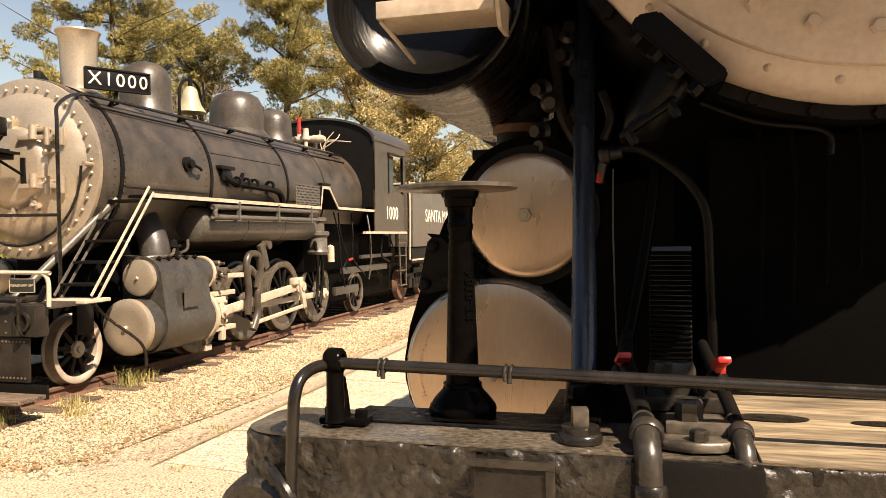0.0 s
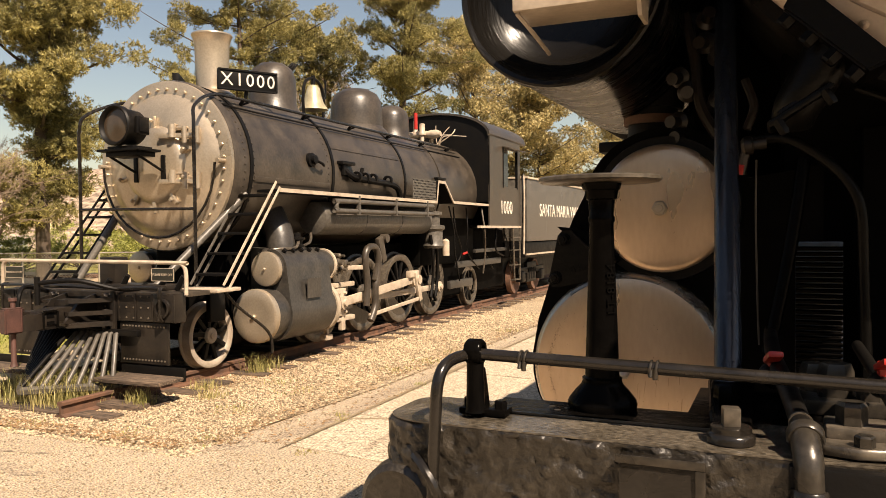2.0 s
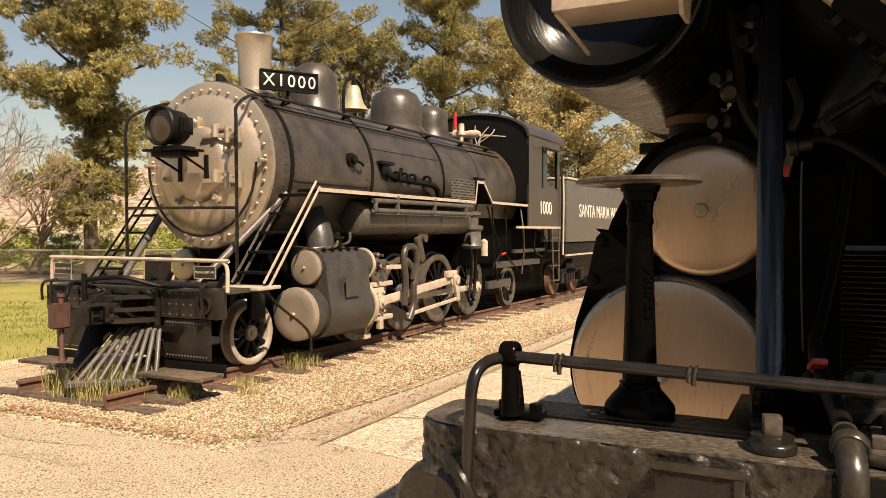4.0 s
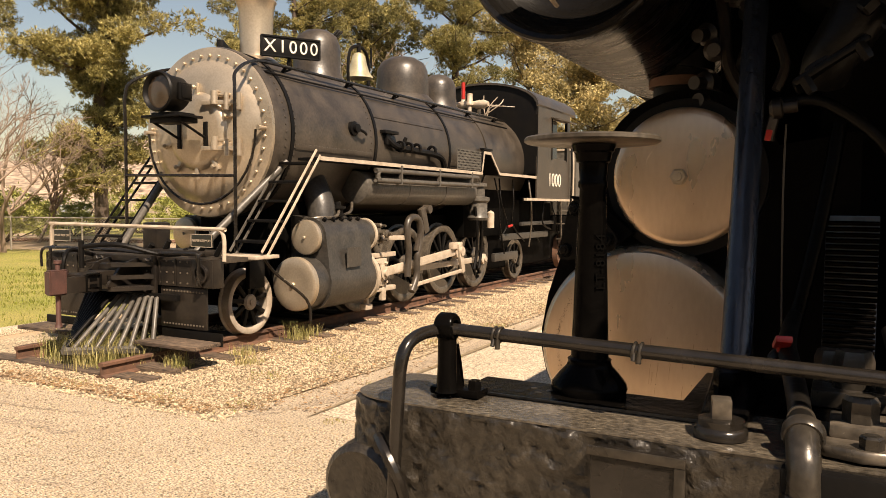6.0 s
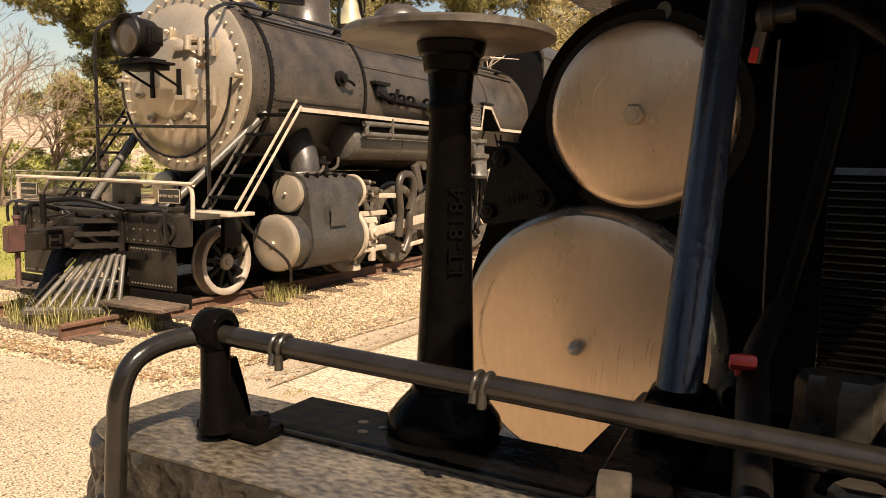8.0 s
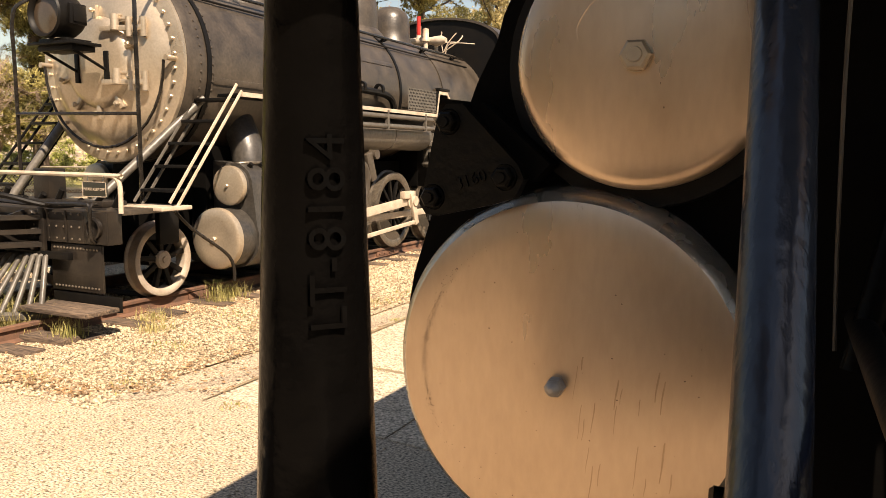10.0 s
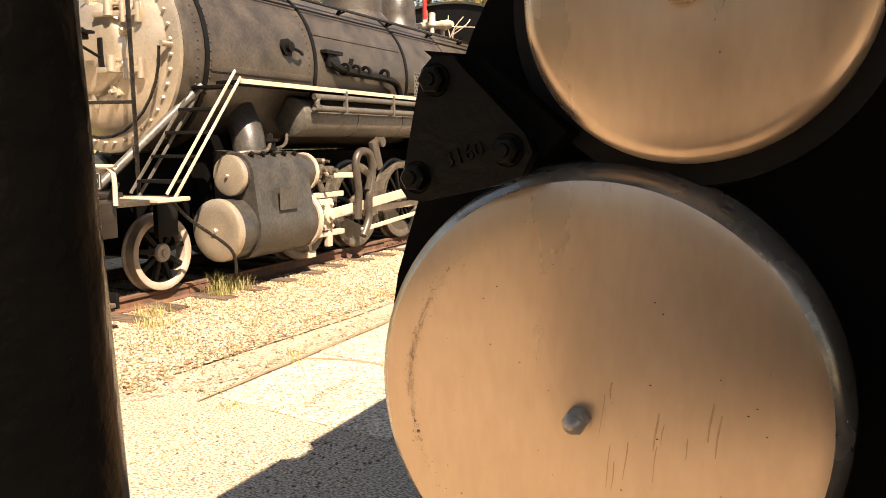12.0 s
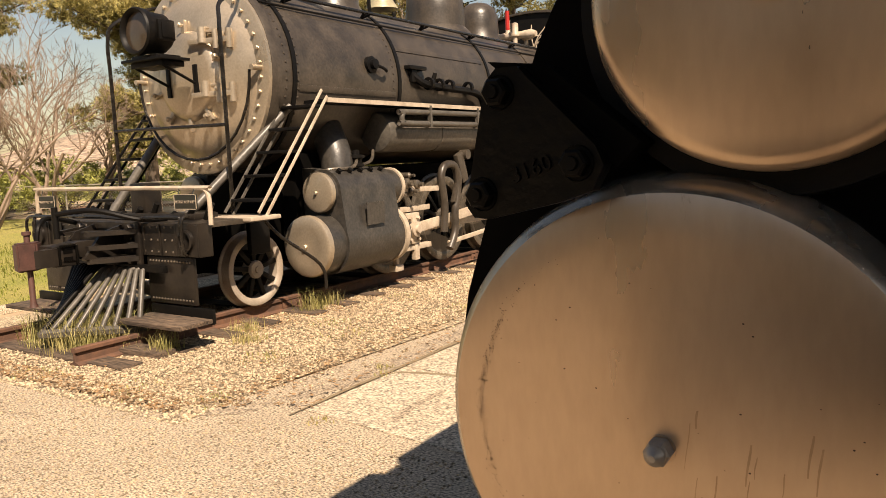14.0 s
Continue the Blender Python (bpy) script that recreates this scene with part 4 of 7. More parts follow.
# rods, crosshead and valve gear
def rod_gear(s):
    x = X + s * 0.98
    cz = RAIL_Z + 0.61
    def bar(name, p, q, h, w, mat, lab=""):
        d = (Vector(q) - Vector(p)).length
        m = Matrix.Translation(p) @ (Vector(q) - Vector(p)).to_track_quat("Y", "Z").to_matrix().to_4x4()
        return part(name, boxm(bm_new(), m @ Matrix.Translation((0, d / 2, 0)), w, d, h, 0.012), mat, loco, lab)
    bar("guide_bar", (x + s * 0.05, 9.55, 0.98), (x + s * 0.05, 10.5, 0.98), 0.07, 0.12, CREAM, "cream crosshead guide bar")
    bar("guide_bar", (x + s * 0.05, 9.6, 0.47), (x + s * 0.05, 10.5, 0.47), 0.07, 0.12, CREAM, "cream crosshead guide bar")
    part("piston_rod", rod(bm_new(), (x + s * 0.05, 9.5, 0.72), (x + s * 0.05, 10.0, 0.72), 0.045), STEEL, loco)
    bm = box(bm_new(), *sorted((x - s * 0.02, x + s * 0.14)), 9.9, 10.2, 0.52, 0.93, 0.02)
    for z in (0.58, 0.72, 0.86):
        for y in (9.96, 10.14):
            hexhead(bm, (x + s * 0.14, y, z), (x + s, y, z), 0.025, 0.04)
    lathe(bm, (x, 10.05, 0.72), (x + s, 10.05, 0.72), [(0.1, 0.1), (0.2, 0.1), (0.21, 0.06), (0.24, 0.05), (0.24, 0)], 20)
    box(bm, *sorted((x + s * 0.05, x + s * 0.12)), 10.1, 10.2, 0.3, 0.55, 0.01)
    part("crosshead", bm, CREAM, loco, "cream-painted crosshead with bolts")
    bm = box(bm_new(), *sorted((x + s * 0.1, x + s * 0.16)), 9.62, 9.68, 0.25, 1.02, 0.01)
    box(bm, *sorted((x + s * 0.06, x + s * 0.18)), 9.58, 9.74, 0.22, 0.30, 0.01)
    part("guide_hanger", bm, CREAM, loco)
    bar("main_rod", (x + s * 0.12, 10.1, 0.72), (x + s * 0.14, 12.5, 0.92), 0.13, 0.06, CREAM, "cream-painted main rod")
    bar("side_rod", (x + s * 0.02, 9.86, 0.70), (x + s * 0.02, 13.82, 0.70), 0.10, 0.05, CREAM, "cream-painted side rod")
    bm = bm_new()
    lathe(bm, (x, 12.5, 0.92), (x + s, 12.5, 0.92), [(0.08, 0.13), (0.2, 0.13), (0.21, 0.09), (0.27, 0.08), (0.27, 0)], 22)
    boxm(bm, pose(x + s * 0.17, 12.4, 1.02, 0, 0, 0), 0.10, 0.36, 0.12, 0.02)
    boxm(bm, pose(x + s * 0.22, 12.5, 0.80, 18, 0, 0), 0.06, 0.12, 0.55, 0.015)
    part("crank_end", bm, CREAM, loco, "cream rod end with keys")
    bar("eccentric_rod", (x + s * 0.24, 12.48, 0.58), (x + s * 0.22, 10.75, 0.46), 0.06, 0.04, CREAM)
    for y in (9.86, 11.18, 13.82):
        part("crank_pin", lathe(bm_new(), (x, y, 0.70), (x + s, y, 0.70), [(0, 0.1), (0.07, 0.1), (0.08, 0.05), (0.11, 0.05), (0.11, 0)], 18), CREAM, loco)
    # the curved link and its frame
    bm = tube(bm_new(), [(x + s * 0.24, 10.62, 0.62), (x + s * 0.24, 10.66, 1.0), (x + s * 0.24, 10.60, 1.35), (x + s * 0.24, 10.7, 1.52), (x + s * 0.24, 10.95, 1.50), (x + s * 0.24, 11.02, 1.25), (x + s * 0.24, 10.92, 0.9), (x + s * 0.24, 10.9, 0.6), (x + s * 0.24, 10.75, 0.38)], 0.055, 10)
    boxm(bm, pose(x + s * 0.24, 11.12, 1.48, 20, 0, 0), 0.08, 0.16, 0.42, 0.02)
    lathe(bm, (x + s * 0.2, 11.2, 1.66), (x + s * 3, 11.2, 1.66), [(0, 0.07), (0.12, 0.07), (0.12, 0)], 14)
    boxm(bm, pose(x + s * 0.24, 11.0, 1.22, -25, 0, 0), 0.07, 0.1, 0.5, 0.02)
    part("valve_gear_link", bm, DUSTY, loco, "black curved valve gear link")
    bar("radius_rod", (x + s * 0.16, 9.75, 1.25), (x + s * 0.2, 10.65, 1.22), 0.07, 0.04, CREAM)
    bm = bm_new()
    for k, (y, z, r) in enumerate(((9.85, 1.32, 0.07), (9.95, 1.22, 0.05), (10.08, 1.30, 0.06), (9.9, 1.42, 0.04))):
        lathe(bm, (x, y, z), (x + s, y, z), [(0, r), (0.22, r), (0.24, r * 0.5), (0.3, r * 0.5), (0.3, 0)], 14)
    boxm(bm, pose(x + s * 0.1, 9.95, 1.2), 0.16, 0.4, 0.1, 0.02)
    part("valve_stem_guide", bm, WORN, loco)
    for y, z in ((13.1, 1.02), (13.3, 0.95)):
        part("spring_hanger", tube(bm_new(), [(x + s * 0.2, y, 1.7), (x + s * 0.2, y + 0.1, 1.3), (x + s * 0.15, y + 0.2, 0.9), (x + s * 0.15, y + 0.1, 0.55)], 0.03), BLACK, loco)


both(rod_gear)
# frame parts so black that the shade between the wheels is painted in
part("frame_front", box(bm_new(), X - 0.55, X + 0.55, 6.6, 8.3, 0.55, 1.05, 0.03), SHADEBLACK, loco)
part("frame", box(bm_new(), X - 0.55, X + 0.55, 8.2, 17.9, 0.55, 1.55, 0.03), SHADEBLACK, loco, "black frame between the wheels")
part("saddle", box(bm_new(), X - 0.75, X + 0.75, 8.3, 9.4, 0.5, 1.75, 0.05), SHADEBLACK, loco)
part("firebox", box(bm_new(), X - 0.9, X + 0.9, 13.2, 16.0, 1.1, 2.6, 0.1), SHADEBLACK, loco)
part("ash_pan", box(bm_new(), X - 0.8, X + 0.8, 14.3, 18.2, 0.42, 1.8, 0.05), SHADEBLACK, loco)
bm = lathe(bm_new(), (X + 1.15, 13.3, 1.45), (X + 1.15, 13.3, 5), [(0, 0), (0, 0.17), (0.05, 0.2), (0.1, 0.17), (0.32, 0.17), (0.36, 0.21), (0.42, 0.21), (0.44, 0.12), (0.6, 0.12), (0.62, 0.16), (0.68, 0.16), (0.7, 0)], 20)
part("air_pump", bm, FADED, loco, "grey air pump cylinder below the running board")
part("white_canister", lathe(bm_new(), (X + 1.2, 13.75, 1.30), (X + 1.2, 13.75, 5), [(0, 0), (0, 0.07), (0.28, 0.07), (0.31, 0.04), (0.33, 0)], 16), CREAM, loco)
rnd = random.Random(12)
for k in range(8):
    y = 13.3 + 0.55 * k
    x = X + 1.15 + rnd.uniform(-0.1, 0.12)
    bm = tube(bm_new(), [(x, y, 2.25), (x + rnd.uniform(-0.1, 0.1), y + rnd.uniform(-0.1, 0.3), 1.8), (x, y + rnd.uniform(0, 0.5), 1.35), (x - 0.05, y + rnd.uniform(0.1, 0.9), rnd.uniform(0.7, 1.2))], rnd.uniform(0.012, 0.022), 6)
    part("pipe", bm, BLACK if k % 4 else WORN, loco)
for y0, y1, z, h in ((14.6, 17.2, 1.02, 0.13), (14.2, 15.4, 0.62, 0.16), (15.6, 17.6, 1.3, 0.08)):
    part("frame_bar", box(bm_new(), X + 1.02, X + 1.10, y0, y1, z, z + h, 0.015), TANKGREY, loco)
part("red_valve", rod(bm_new(), (X + 1.2, 14.6, 1.3), (X + 1.25, 14.7, 1.33), 0.025), RED, loco, "small red valve handle")

# front deck, beam, pilot
FY = 6.42
bm = box(bm_new(), X - 1.34, X + 1.34, FY, FY + 0.16, 0.83, 1.14, 0.012)
beam = part("pilot_beam", bm, INK, loco, "riveted black steel pilot beam")
riv = finish(lathe(bm_new(), (0, 0, 0), (0, -1, 0), [(0, 0.013), (0.007, 0.010), (0.01, 0)], 8), "rivet", WORN)
rnd = random.Random(2)
for i in range(26):
    for z in (0.87, 0.98, 1.10):
        x = X - 1.28 + i * 0.1024
        if abs(x - X) < 0.3:
            continue
        o = part("rivet", riv, WORN, beam)
        o.location = (x, FY, z)
part("front_deck", box(bm_new(), X - 1.34, X + 1.34, FY + 0.16, 7.35, 1.09, 1.14, 0.01), DUSTY, loco, "black front deck plate")
for s in (-1, 1):
    bm = box(bm_new(), X + s * 1.2 - 0.14, X + s * 1.2 + 0.14, FY - 0.02, FY, 0.84, 1.13, 0.005)
    lathe(bm, (X + s * 1.2, FY - 0.02, 0.985), (X + s * 1.2, 0, 0.985), [(0, 0.10), (0.03, 0.10), (0.035, 0.08), (0.005, 0.075), (0.005, 0)], 24)
    part("poling_pocket", bm, INK, beam)
    part("side_plate", box(bm_new(), *sorted((X + s * 0.55, X + s * 1.22)), FY + 0.02, FY + 0.05, 0.38, 0.82, 0.006), INK, loco, "riveted black plate below the beam")
    for i in range(14):
        for z in (0.42, 0.78):
            o = part("rivet", riv, WORN, loco)
            o.location = (X + s * (0.6 + i * 0.044), FY + 0.02, z)
    part("footboard", box(bm_new(), *sorted((X + s * 0.55, X + s * 1.42)), FY - 0.35, FY + 0.02, 0.235, 0.275, 0.006), TIEWOOD, loco, "weathered wooden footboard")
    part("footboard_riser", box(bm_new(), *sorted((X + s * 0.55, X + s * 1.42)), FY + 0.025, FY + 0.06, 0.22, 0.36, 0.006), BLACK, loco)
    # ladder up to the running board
    for x, mat in ((X + s * 1.42, CREAM if s > 0 else BLACK), (X + s * 0.95, FADED if s > 0 else BLACK)):
        p, q = Vector((x, 7.12, 1.15)), Vector((x, 8.12, 2.36))
        for k in (-0.05, 0.05):
            part("ladder_stringer", boxm(bm_new(), aim(p, q) @ Matrix.Translation((0, 0, (q - p).length / 2)) @ Matrix.Translation((0, k, 0)), 0.018, 0.028, (q - p).length, 0.004), mat, loco, "cream ladder rail" if mat is CREAM else "")
    for k in range(5):
        f = (k + 0.6) / 5.2
        part("ladder_tread", box(bm_new(), *sorted((X + s * 0.97, X + s * 1.405)), 7.03 + 1.0 * f, 7.24 + 1.0 * f, 1.14 + 1.21 * f, 1.17 + 1.21 * f, 0.004), BLACK, loco)
    part("ladder_foot", box(bm_new(), *sorted((X + s * 0.85, X + s * 1.45)), 6.95, 7.35, 1.11, 1.15, 0.01), CREAM, loco)
    # smokebox brace
    part("smokebox_brace", rod(bm_new(), (X + s * 0.62, 6.85, 1.14), (X + s * 0.98, 8.05, 2.25), 0.045, None, 14), FADED, loco, "grey smokebox brace tube")
    part("drain_pipe", tube(bm_new(), [(X + s * 1.25, 7.3, 1.1), (X + s * 1.28, 7.5, 0.9), (X + s * 1.33, 8.0, 0.55), (X + s * 1.35, 8.05, 0.28)], 0.018), PIPE, loco)
    part("wheel_bracket", box(bm_new(), *sorted((X + s * 0.93, X + s * 1.0)), 7.35, 7.62, 0.72, 1.08, 0.02), BLACK, loco)
    bm = tube(bm_new(), [(X + s * 1.2, FY + 0.0, 0.85), (X + s * 1.2, FY - 0.06, 0.9), (X + s * 1.2, FY - 0.06, 1.17), (X + s * 1.2, FY + 0.02, 1.2)], 0.017)
    part("grab_iron", bm, PIPE, loco)
bm = tube(bm_new(), [(X - 1.40, FY + 0.1, 1.14), (X - 1.40, FY + 0.1, 1.38), (X - 1.34, FY + 0.1, 1.455), (X - 1.2, FY + 0.1, 1.465), (X + 1.2, FY + 0.1, 1.455), (X + 1.34, FY + 0.1, 1.44), (X + 1.40, FY + 0.1, 1.36), (X + 1.40, FY + 0.1, 1.12)], 0.022)
part("front_handrail", bm, CREAM, loco, "cream pipe handrail over the front beam")
for x in (X + 1.12, X - 1.15):
    bm = box(bm_new(), x - 0.155, x + 0.155, FY + 0.06, FY + 0.075, 1.26, 1.40, 0.003)
    for k in (-0.1, 0.1):
        tube(bm, [(x + k, FY + 0.07, 1.40), (x + k, FY + 0.09, 1.47)], 0.005, 6)
    b = part("notice_plate", bm, GREENSIGN, loco, "small dark notice plate hung on the handrail")
    bm = bm_new()
    for z in (1.262, 1.394):
        box(bm, x - 0.153, x + 0.153, FY + 0.056, FY + 0.06, z, z + 0.006)
    for k in (-0.153, 0.147):
        box(bm, x + k, x + k + 0.006, FY + 0.056, FY + 0.06, 1.262, 1.40)
    part("border", bm, CREAM, b)
    lettering("notice_text", "PLEASE KEEP OFF", 0.036, pose(x, FY + 0.057, 1.33, 90, 0, 0), CREAM, b, 0.001)

# pilot of slanting tubes
for s in (-1, 1):
    for k in range(8):
        f = k / 7
        p = (X + s * (0.06 + 0.50 * f), FY + 0.0, 0.70)
        q = (X + s * (0.06 + 0.60 * f), 5.72 + 0.50 * f, 0.20)
        bm = tube(bm_new(), [p, (p[0], p[1] - 0.05 - 0.08 * (1 - f), 0.69), q], 0.026, 10, False)
        part("pilot_tube", bm, FADED if s > 0 else BLACK, loco, "slanting pilot tube")
    bm = tube(bm_new(), [(X, 5.66, 0.17), (X + s * 0.72, 6.26, 0.17)], 0.045, 6)
    part("pilot_sill", bm, FADED, loco, "pale worn pilot sill")
part("pilot_head", box(bm_new(), X - 0.62, X + 0.85, FY - 0.04, FY + 0.02, 0.67, 0.74, 0.012), BLACK, loco)

# coupler
bm = box(bm_new(), X - 0.10, X + 0.10, 5.98, FY, 0.84, 0.99, 0.02)
box(bm, X - 0.19, X + 0.19, 6.22, 6.40, 0.76, 1.06, 0.03)
part("drawbar", bm, INK, loco, "black drawbar and pocket")
bm = box(bm_new(), X - 0.10, X + 0.17, 5.74, 6.0, 0.78, 0.98, 0.03)
prism(bm, [(X + 0.02, 5.80), (X + 0.19, 5.56), (X + 0.22, 5.62), (X + 0.17, 5.86)], "z", 0.80, 0.96)
box(bm, X + 0.165, X + 0.185, 5.80, 5.95, 0.83, 0.93, 0.006)
coupler = part("coupler_head", bm, INK, loco, "black cast coupler head")
for z in (0.835, 0.90):
    part("slot", box(bm_new(), X + 0.1855, X + 0.188, 5.83, 5.92, z, z + 0.035), SHADEBLACK, coupler)
bm = box(bm_new(), X + 0.17, X + 0.20, 5.78, 5.80, 0.80, 0.97, 0.004)
box(bm, X + 0.17, X + 0.20, 5.95, 5.97, 0.80, 0.97, 0.004)
box(bm, X + 0.17, X + 0.20, 5.80, 5.95, 0.965, 0.985, 0.004)
part("head_rim", bm, CASTING, coupler)
bm = prism(bm_new(), [(X - 0.17, 5.56), (X - 0.02, 5.52), (X - 0.01, 5.70), (X - 0.10, 5.80), (X - 0.17, 5.74)], "z", 0.76, 1.02)
bmesh.ops.bevel(bm, geom=bm.edges[:], offset=0.015, segments=2, affect="EDGES")
lathe(bm, (X - 0.09, 5.66, 0.42), (X - 0.09, 5.66, 3), [(0, 0.04), (0.05, 0.026), (0.66, 0.026), (0.67, 0.04), (0.70, 0.04), (0.70, 0)], 12)
part("coupler_knuckle", bm, REDRUST, loco, "rust-red coupler knuckle")
for s in (-1, 1):
    bm = prism(bm_new(), [(6.0, 0.83), (FY, 0.75), (FY, 1.12), (6.2, 1.06)], "x", *sorted((X + s * 0.2, X + s * 0.24)))
    prism(bm, [(X + s * 0.22, FY), (X + s * 0.22, 6.08), (X + s * 0.48, FY)], "z", 1.03, 1.06)
    prism(bm, [(X + s * 0.22, FY), (X + s * 0.22, 6.08), (X + s * 0.48, FY)], "z", 0.80, 0.83)
    for z in (0.78, 0.92, 1.09):
        hexhead(bm, (X + s * 0.4, FY, z), (X + s * 0.4, 0, z), 0.04, 0.07)
    cb = part("coupler_bracket", bm, INK, loco, "", 30)
    for z in (0.80, 0.925, 1.06):
        part("flange", prism(bm_new(), [(X + s * 0.20, 6.04), (X + s * 0.25, 6.04), (X + s * 0.52, FY - 0.01), (X + s * 0.46, FY - 0.01)], "z", z - 0.022, z + 0.022), INK, cb)
    part("flange", box(bm_new(), *sorted((X + s * 0.46, X + s * 0.53)), FY - 0.035, FY, 0.74, 1.15, 0.008), INK, cb)
for x in (0.56, 0.80, 1.04, -0.56, -0.80, -1.04):
    part("beam_seam", box(bm_new(), X + x - 0.012, X + x + 0.012, FY - 0.012, FY, 0.835, 1.135, 0.003), INK, beam)
bm = tube(bm_new(), [(X - 1.38, FY - 0.05, 0.95), (X - 1.36, FY - 0.05, 1.16), (X - 1.0, FY - 0.06, 1.19), (X - 0.1, FY - 0.08, 1.2), (X + 0.4, FY - 0.06, 1.18), (X + 1.1, FY - 0.06, 1.2), (X + 1.18, FY - 0.06, 1.14), (X + 1.18, FY - 0.06, 0.86)], 0.017)
part("uncoupling_lever", bm, PIPE, loco, "dark uncoupling lever across the beam")
bm = bm_new()
tube(bm, [(X - 0.5, FY, 1.12), (X - 0.45, 6.1, 1.2), (X - 0.3, 5.9, 1.15), (X - 0.28, 5.85, 1.0)], 0.025)
tube(bm, [(X - 0.1, 5.95, 1.25), (X + 0.3, 6.1, 1.28), (X + 0.6, 6.35, 1.18), (X + 0.65, FY + 0.2, 1.16)], 0.025)
rod(bm, (X - 0.1, 5.95, 1.02), (X - 0.1, 5.95, 1.32), 0.03)
part("air_hose", bm, BLACK, loco)
bm = box(bm_new(), X - 0.95, X + 0.95, 6.7, 7.0, 1.14, 1.2, 0.02)
box(bm, X - 0.12, X + 0.12, 6.78, 6.98, 1.14, 1.5, 0.02)
part("deck_block", bm, INK, loco)
for k in range(9):
    rod(bm := bm_new(), (X - 1.1 + 0.27 * k, 6.75, 1.15), (X - 1.0 + 0.27 * k, 6.75, 1.15 + 0.05 * (k % 3 + 1)), 0.03)
    part("deck_fitting", bm, BLACK, loco)

# cab
CX = 1.36
CY0, CY1 = 15.75, 17.85


def cab_side(s):
    e0, e1 = sorted((X + s * CX, X + s * (CX - 0.03)))
    wall = part("cab_side", box(bm_new(), e0, e1, CY0, CY1, 1.88, 2.77), DUSTY, loco, "black cab side with a white number")
    bm = box(bm_new(), e0, e1, CY0, 16.65, 2.77, 3.62)
    box(bm, e0, e1, 17.62, CY1, 2.77, 3.62)
    box(bm, e0, e1, CY0, CY1, 3.62, 3.86)
    part("cab_side_upper", bm, DUSTY, wall)
    part("sill_strip", box(bm_new(), *sorted((X + s * (CX + 0.02), X + s * (CX - 0.05))), CY0 - 0.6, CY1 + 0.02, 1.83, 1.88), CREAM, wall)
    bm = box(bm_new(), *sorted((X + s * (CX - 0.04), X + s * (CX + 0.015))), 16.62, 16.66, 2.74, 3.64)
    box(bm, *sorted((X + s * (CX - 0.04), X + s * (CX + 0.015))), 17.61, 17.65, 2.74, 3.64)
    part("window_frame", bm, BLACK, wall)
    part("window_sash", box(bm_new(), *sorted((X + s * (CX - 0.06), X + s * (CX - 0.045))), 16.66, 17.1, 2.77, 3.62), DARKGLASS, wall)
    part("window_awning", boxm(bm_new(), pose(X + s * (CX + 0.10), 17.13, 3.64, 0, s * 12, 0), 0.22, 1.15, 0.015), DUSTY, wall)
    if s > 0:
        lettering("number", "1000", 0.42, pose(X + CX + 0.004, 16.85, 2.28, 90, 0, 90), WHITE, wall, 0.003)


both(cab_side)
roof = [(X + CX * 1.02 * math.cos(a), 3.85 + 0.52 * math.sin(a)) for a in (math.pi * k / 20 for k in range(21))]
inner = [(x + (X - x) * 0.03, z - 0.04) for x, z in reversed(roof)]
part("cab_roof", prism(bm_new(), roof + inner, "y", CY0 - 0.05, CY1 + 0.35), DUSTY, loco, "arched black cab roof")
bm = bm_new()
front = [(X - CX, 2.4), (X - 0.9, 2.4), (X - 0.75, 3.1), (X, 3.45), (X + 0.75, 3.1), (X + 0.9, 2.4), (X + CX, 2.4), (X + CX, 3.85)] + roof[1:-1] + [(X - CX, 3.85)]
prism(bm, front, "y", CY0, CY0 + 0.03)
part("cab_front", bm, BLACK, loco, "black front wall of the cab")
part("cab_back", box(bm_new(), X - CX + 0.04, X + CX - 0.04, CY0 + 0.9, CY0 + 0.95, 1.9, 3.2), BLACK, loco)
part("cab_floor", box(bm_new(), X - CX + 0.03, X + CX - 0.03, CY0, CY1, 1.84, 1.9), BLACK, loco)
for k in (0, 1):
    part("cab_grab", tube(bm_new(), [(X + CX + 0.03, 17.9 + 0.12 * k, 1.3 - 0.1 * k), (X + CX + 0.05, 17.9 + 0.12 * k, 2.5), (X + CX + 0.03, 17.92 + 0.12 * k, 3.1)], 0.022), CREAM if k else PIPE, loco)
bm = tube(bm_new(), [(X + CX, 17.3, 1.85), (X + CX, 17.35, 1.3), (X + CX, 17.4, 0.6)], 0.02)
tube(bm, [(X + CX, 17.8, 1.85), (X + CX, 17.8, 1.3), (X + CX, 17.8, 0.6)], 0.02)
for z in (0.6, 0.95, 1.3, 1.6):
    box(bm, X + CX - 0.12, X + CX + 0.02, 17.35, 17.82, z, z + 0.02)
part("cab_steps", bm, WORN, loco)

# tender
tender = thing("tender", (X, 22, 0), "faded black tender with white lettering behind the cab", "tender")
TY0, TY1 = 18.35, 27.2
part("tank", box(bm_new(), X - 1.38, X + 1.38, TY0, TY1, 1.5, 3.08, 0.03), FADED, tender, "flat-sided faded black tender tank")
part("tank_rim", box(bm_new(), X - 1.41, X + 1.41, TY0 - 0.02, TY1 + 0.02, 3.05, 3.10, 0.01), CREAM, tender)
part("centre_sill", box(bm_new(), X - 0.7, X + 0.7, TY0, TY1, 0.45, 1.1, 0.02), BLACK, tender)
part("tender_frame", box(bm_new(), X - 1.33, X + 1.33, TY0, TY1, 1.1, 1.48, 0.02), BLACK, tender)
part("tender_sill", box(bm_new(), X + 1.33, X + 1.37, TY0, TY1, 1.16, 1.2), CREAM, tender)
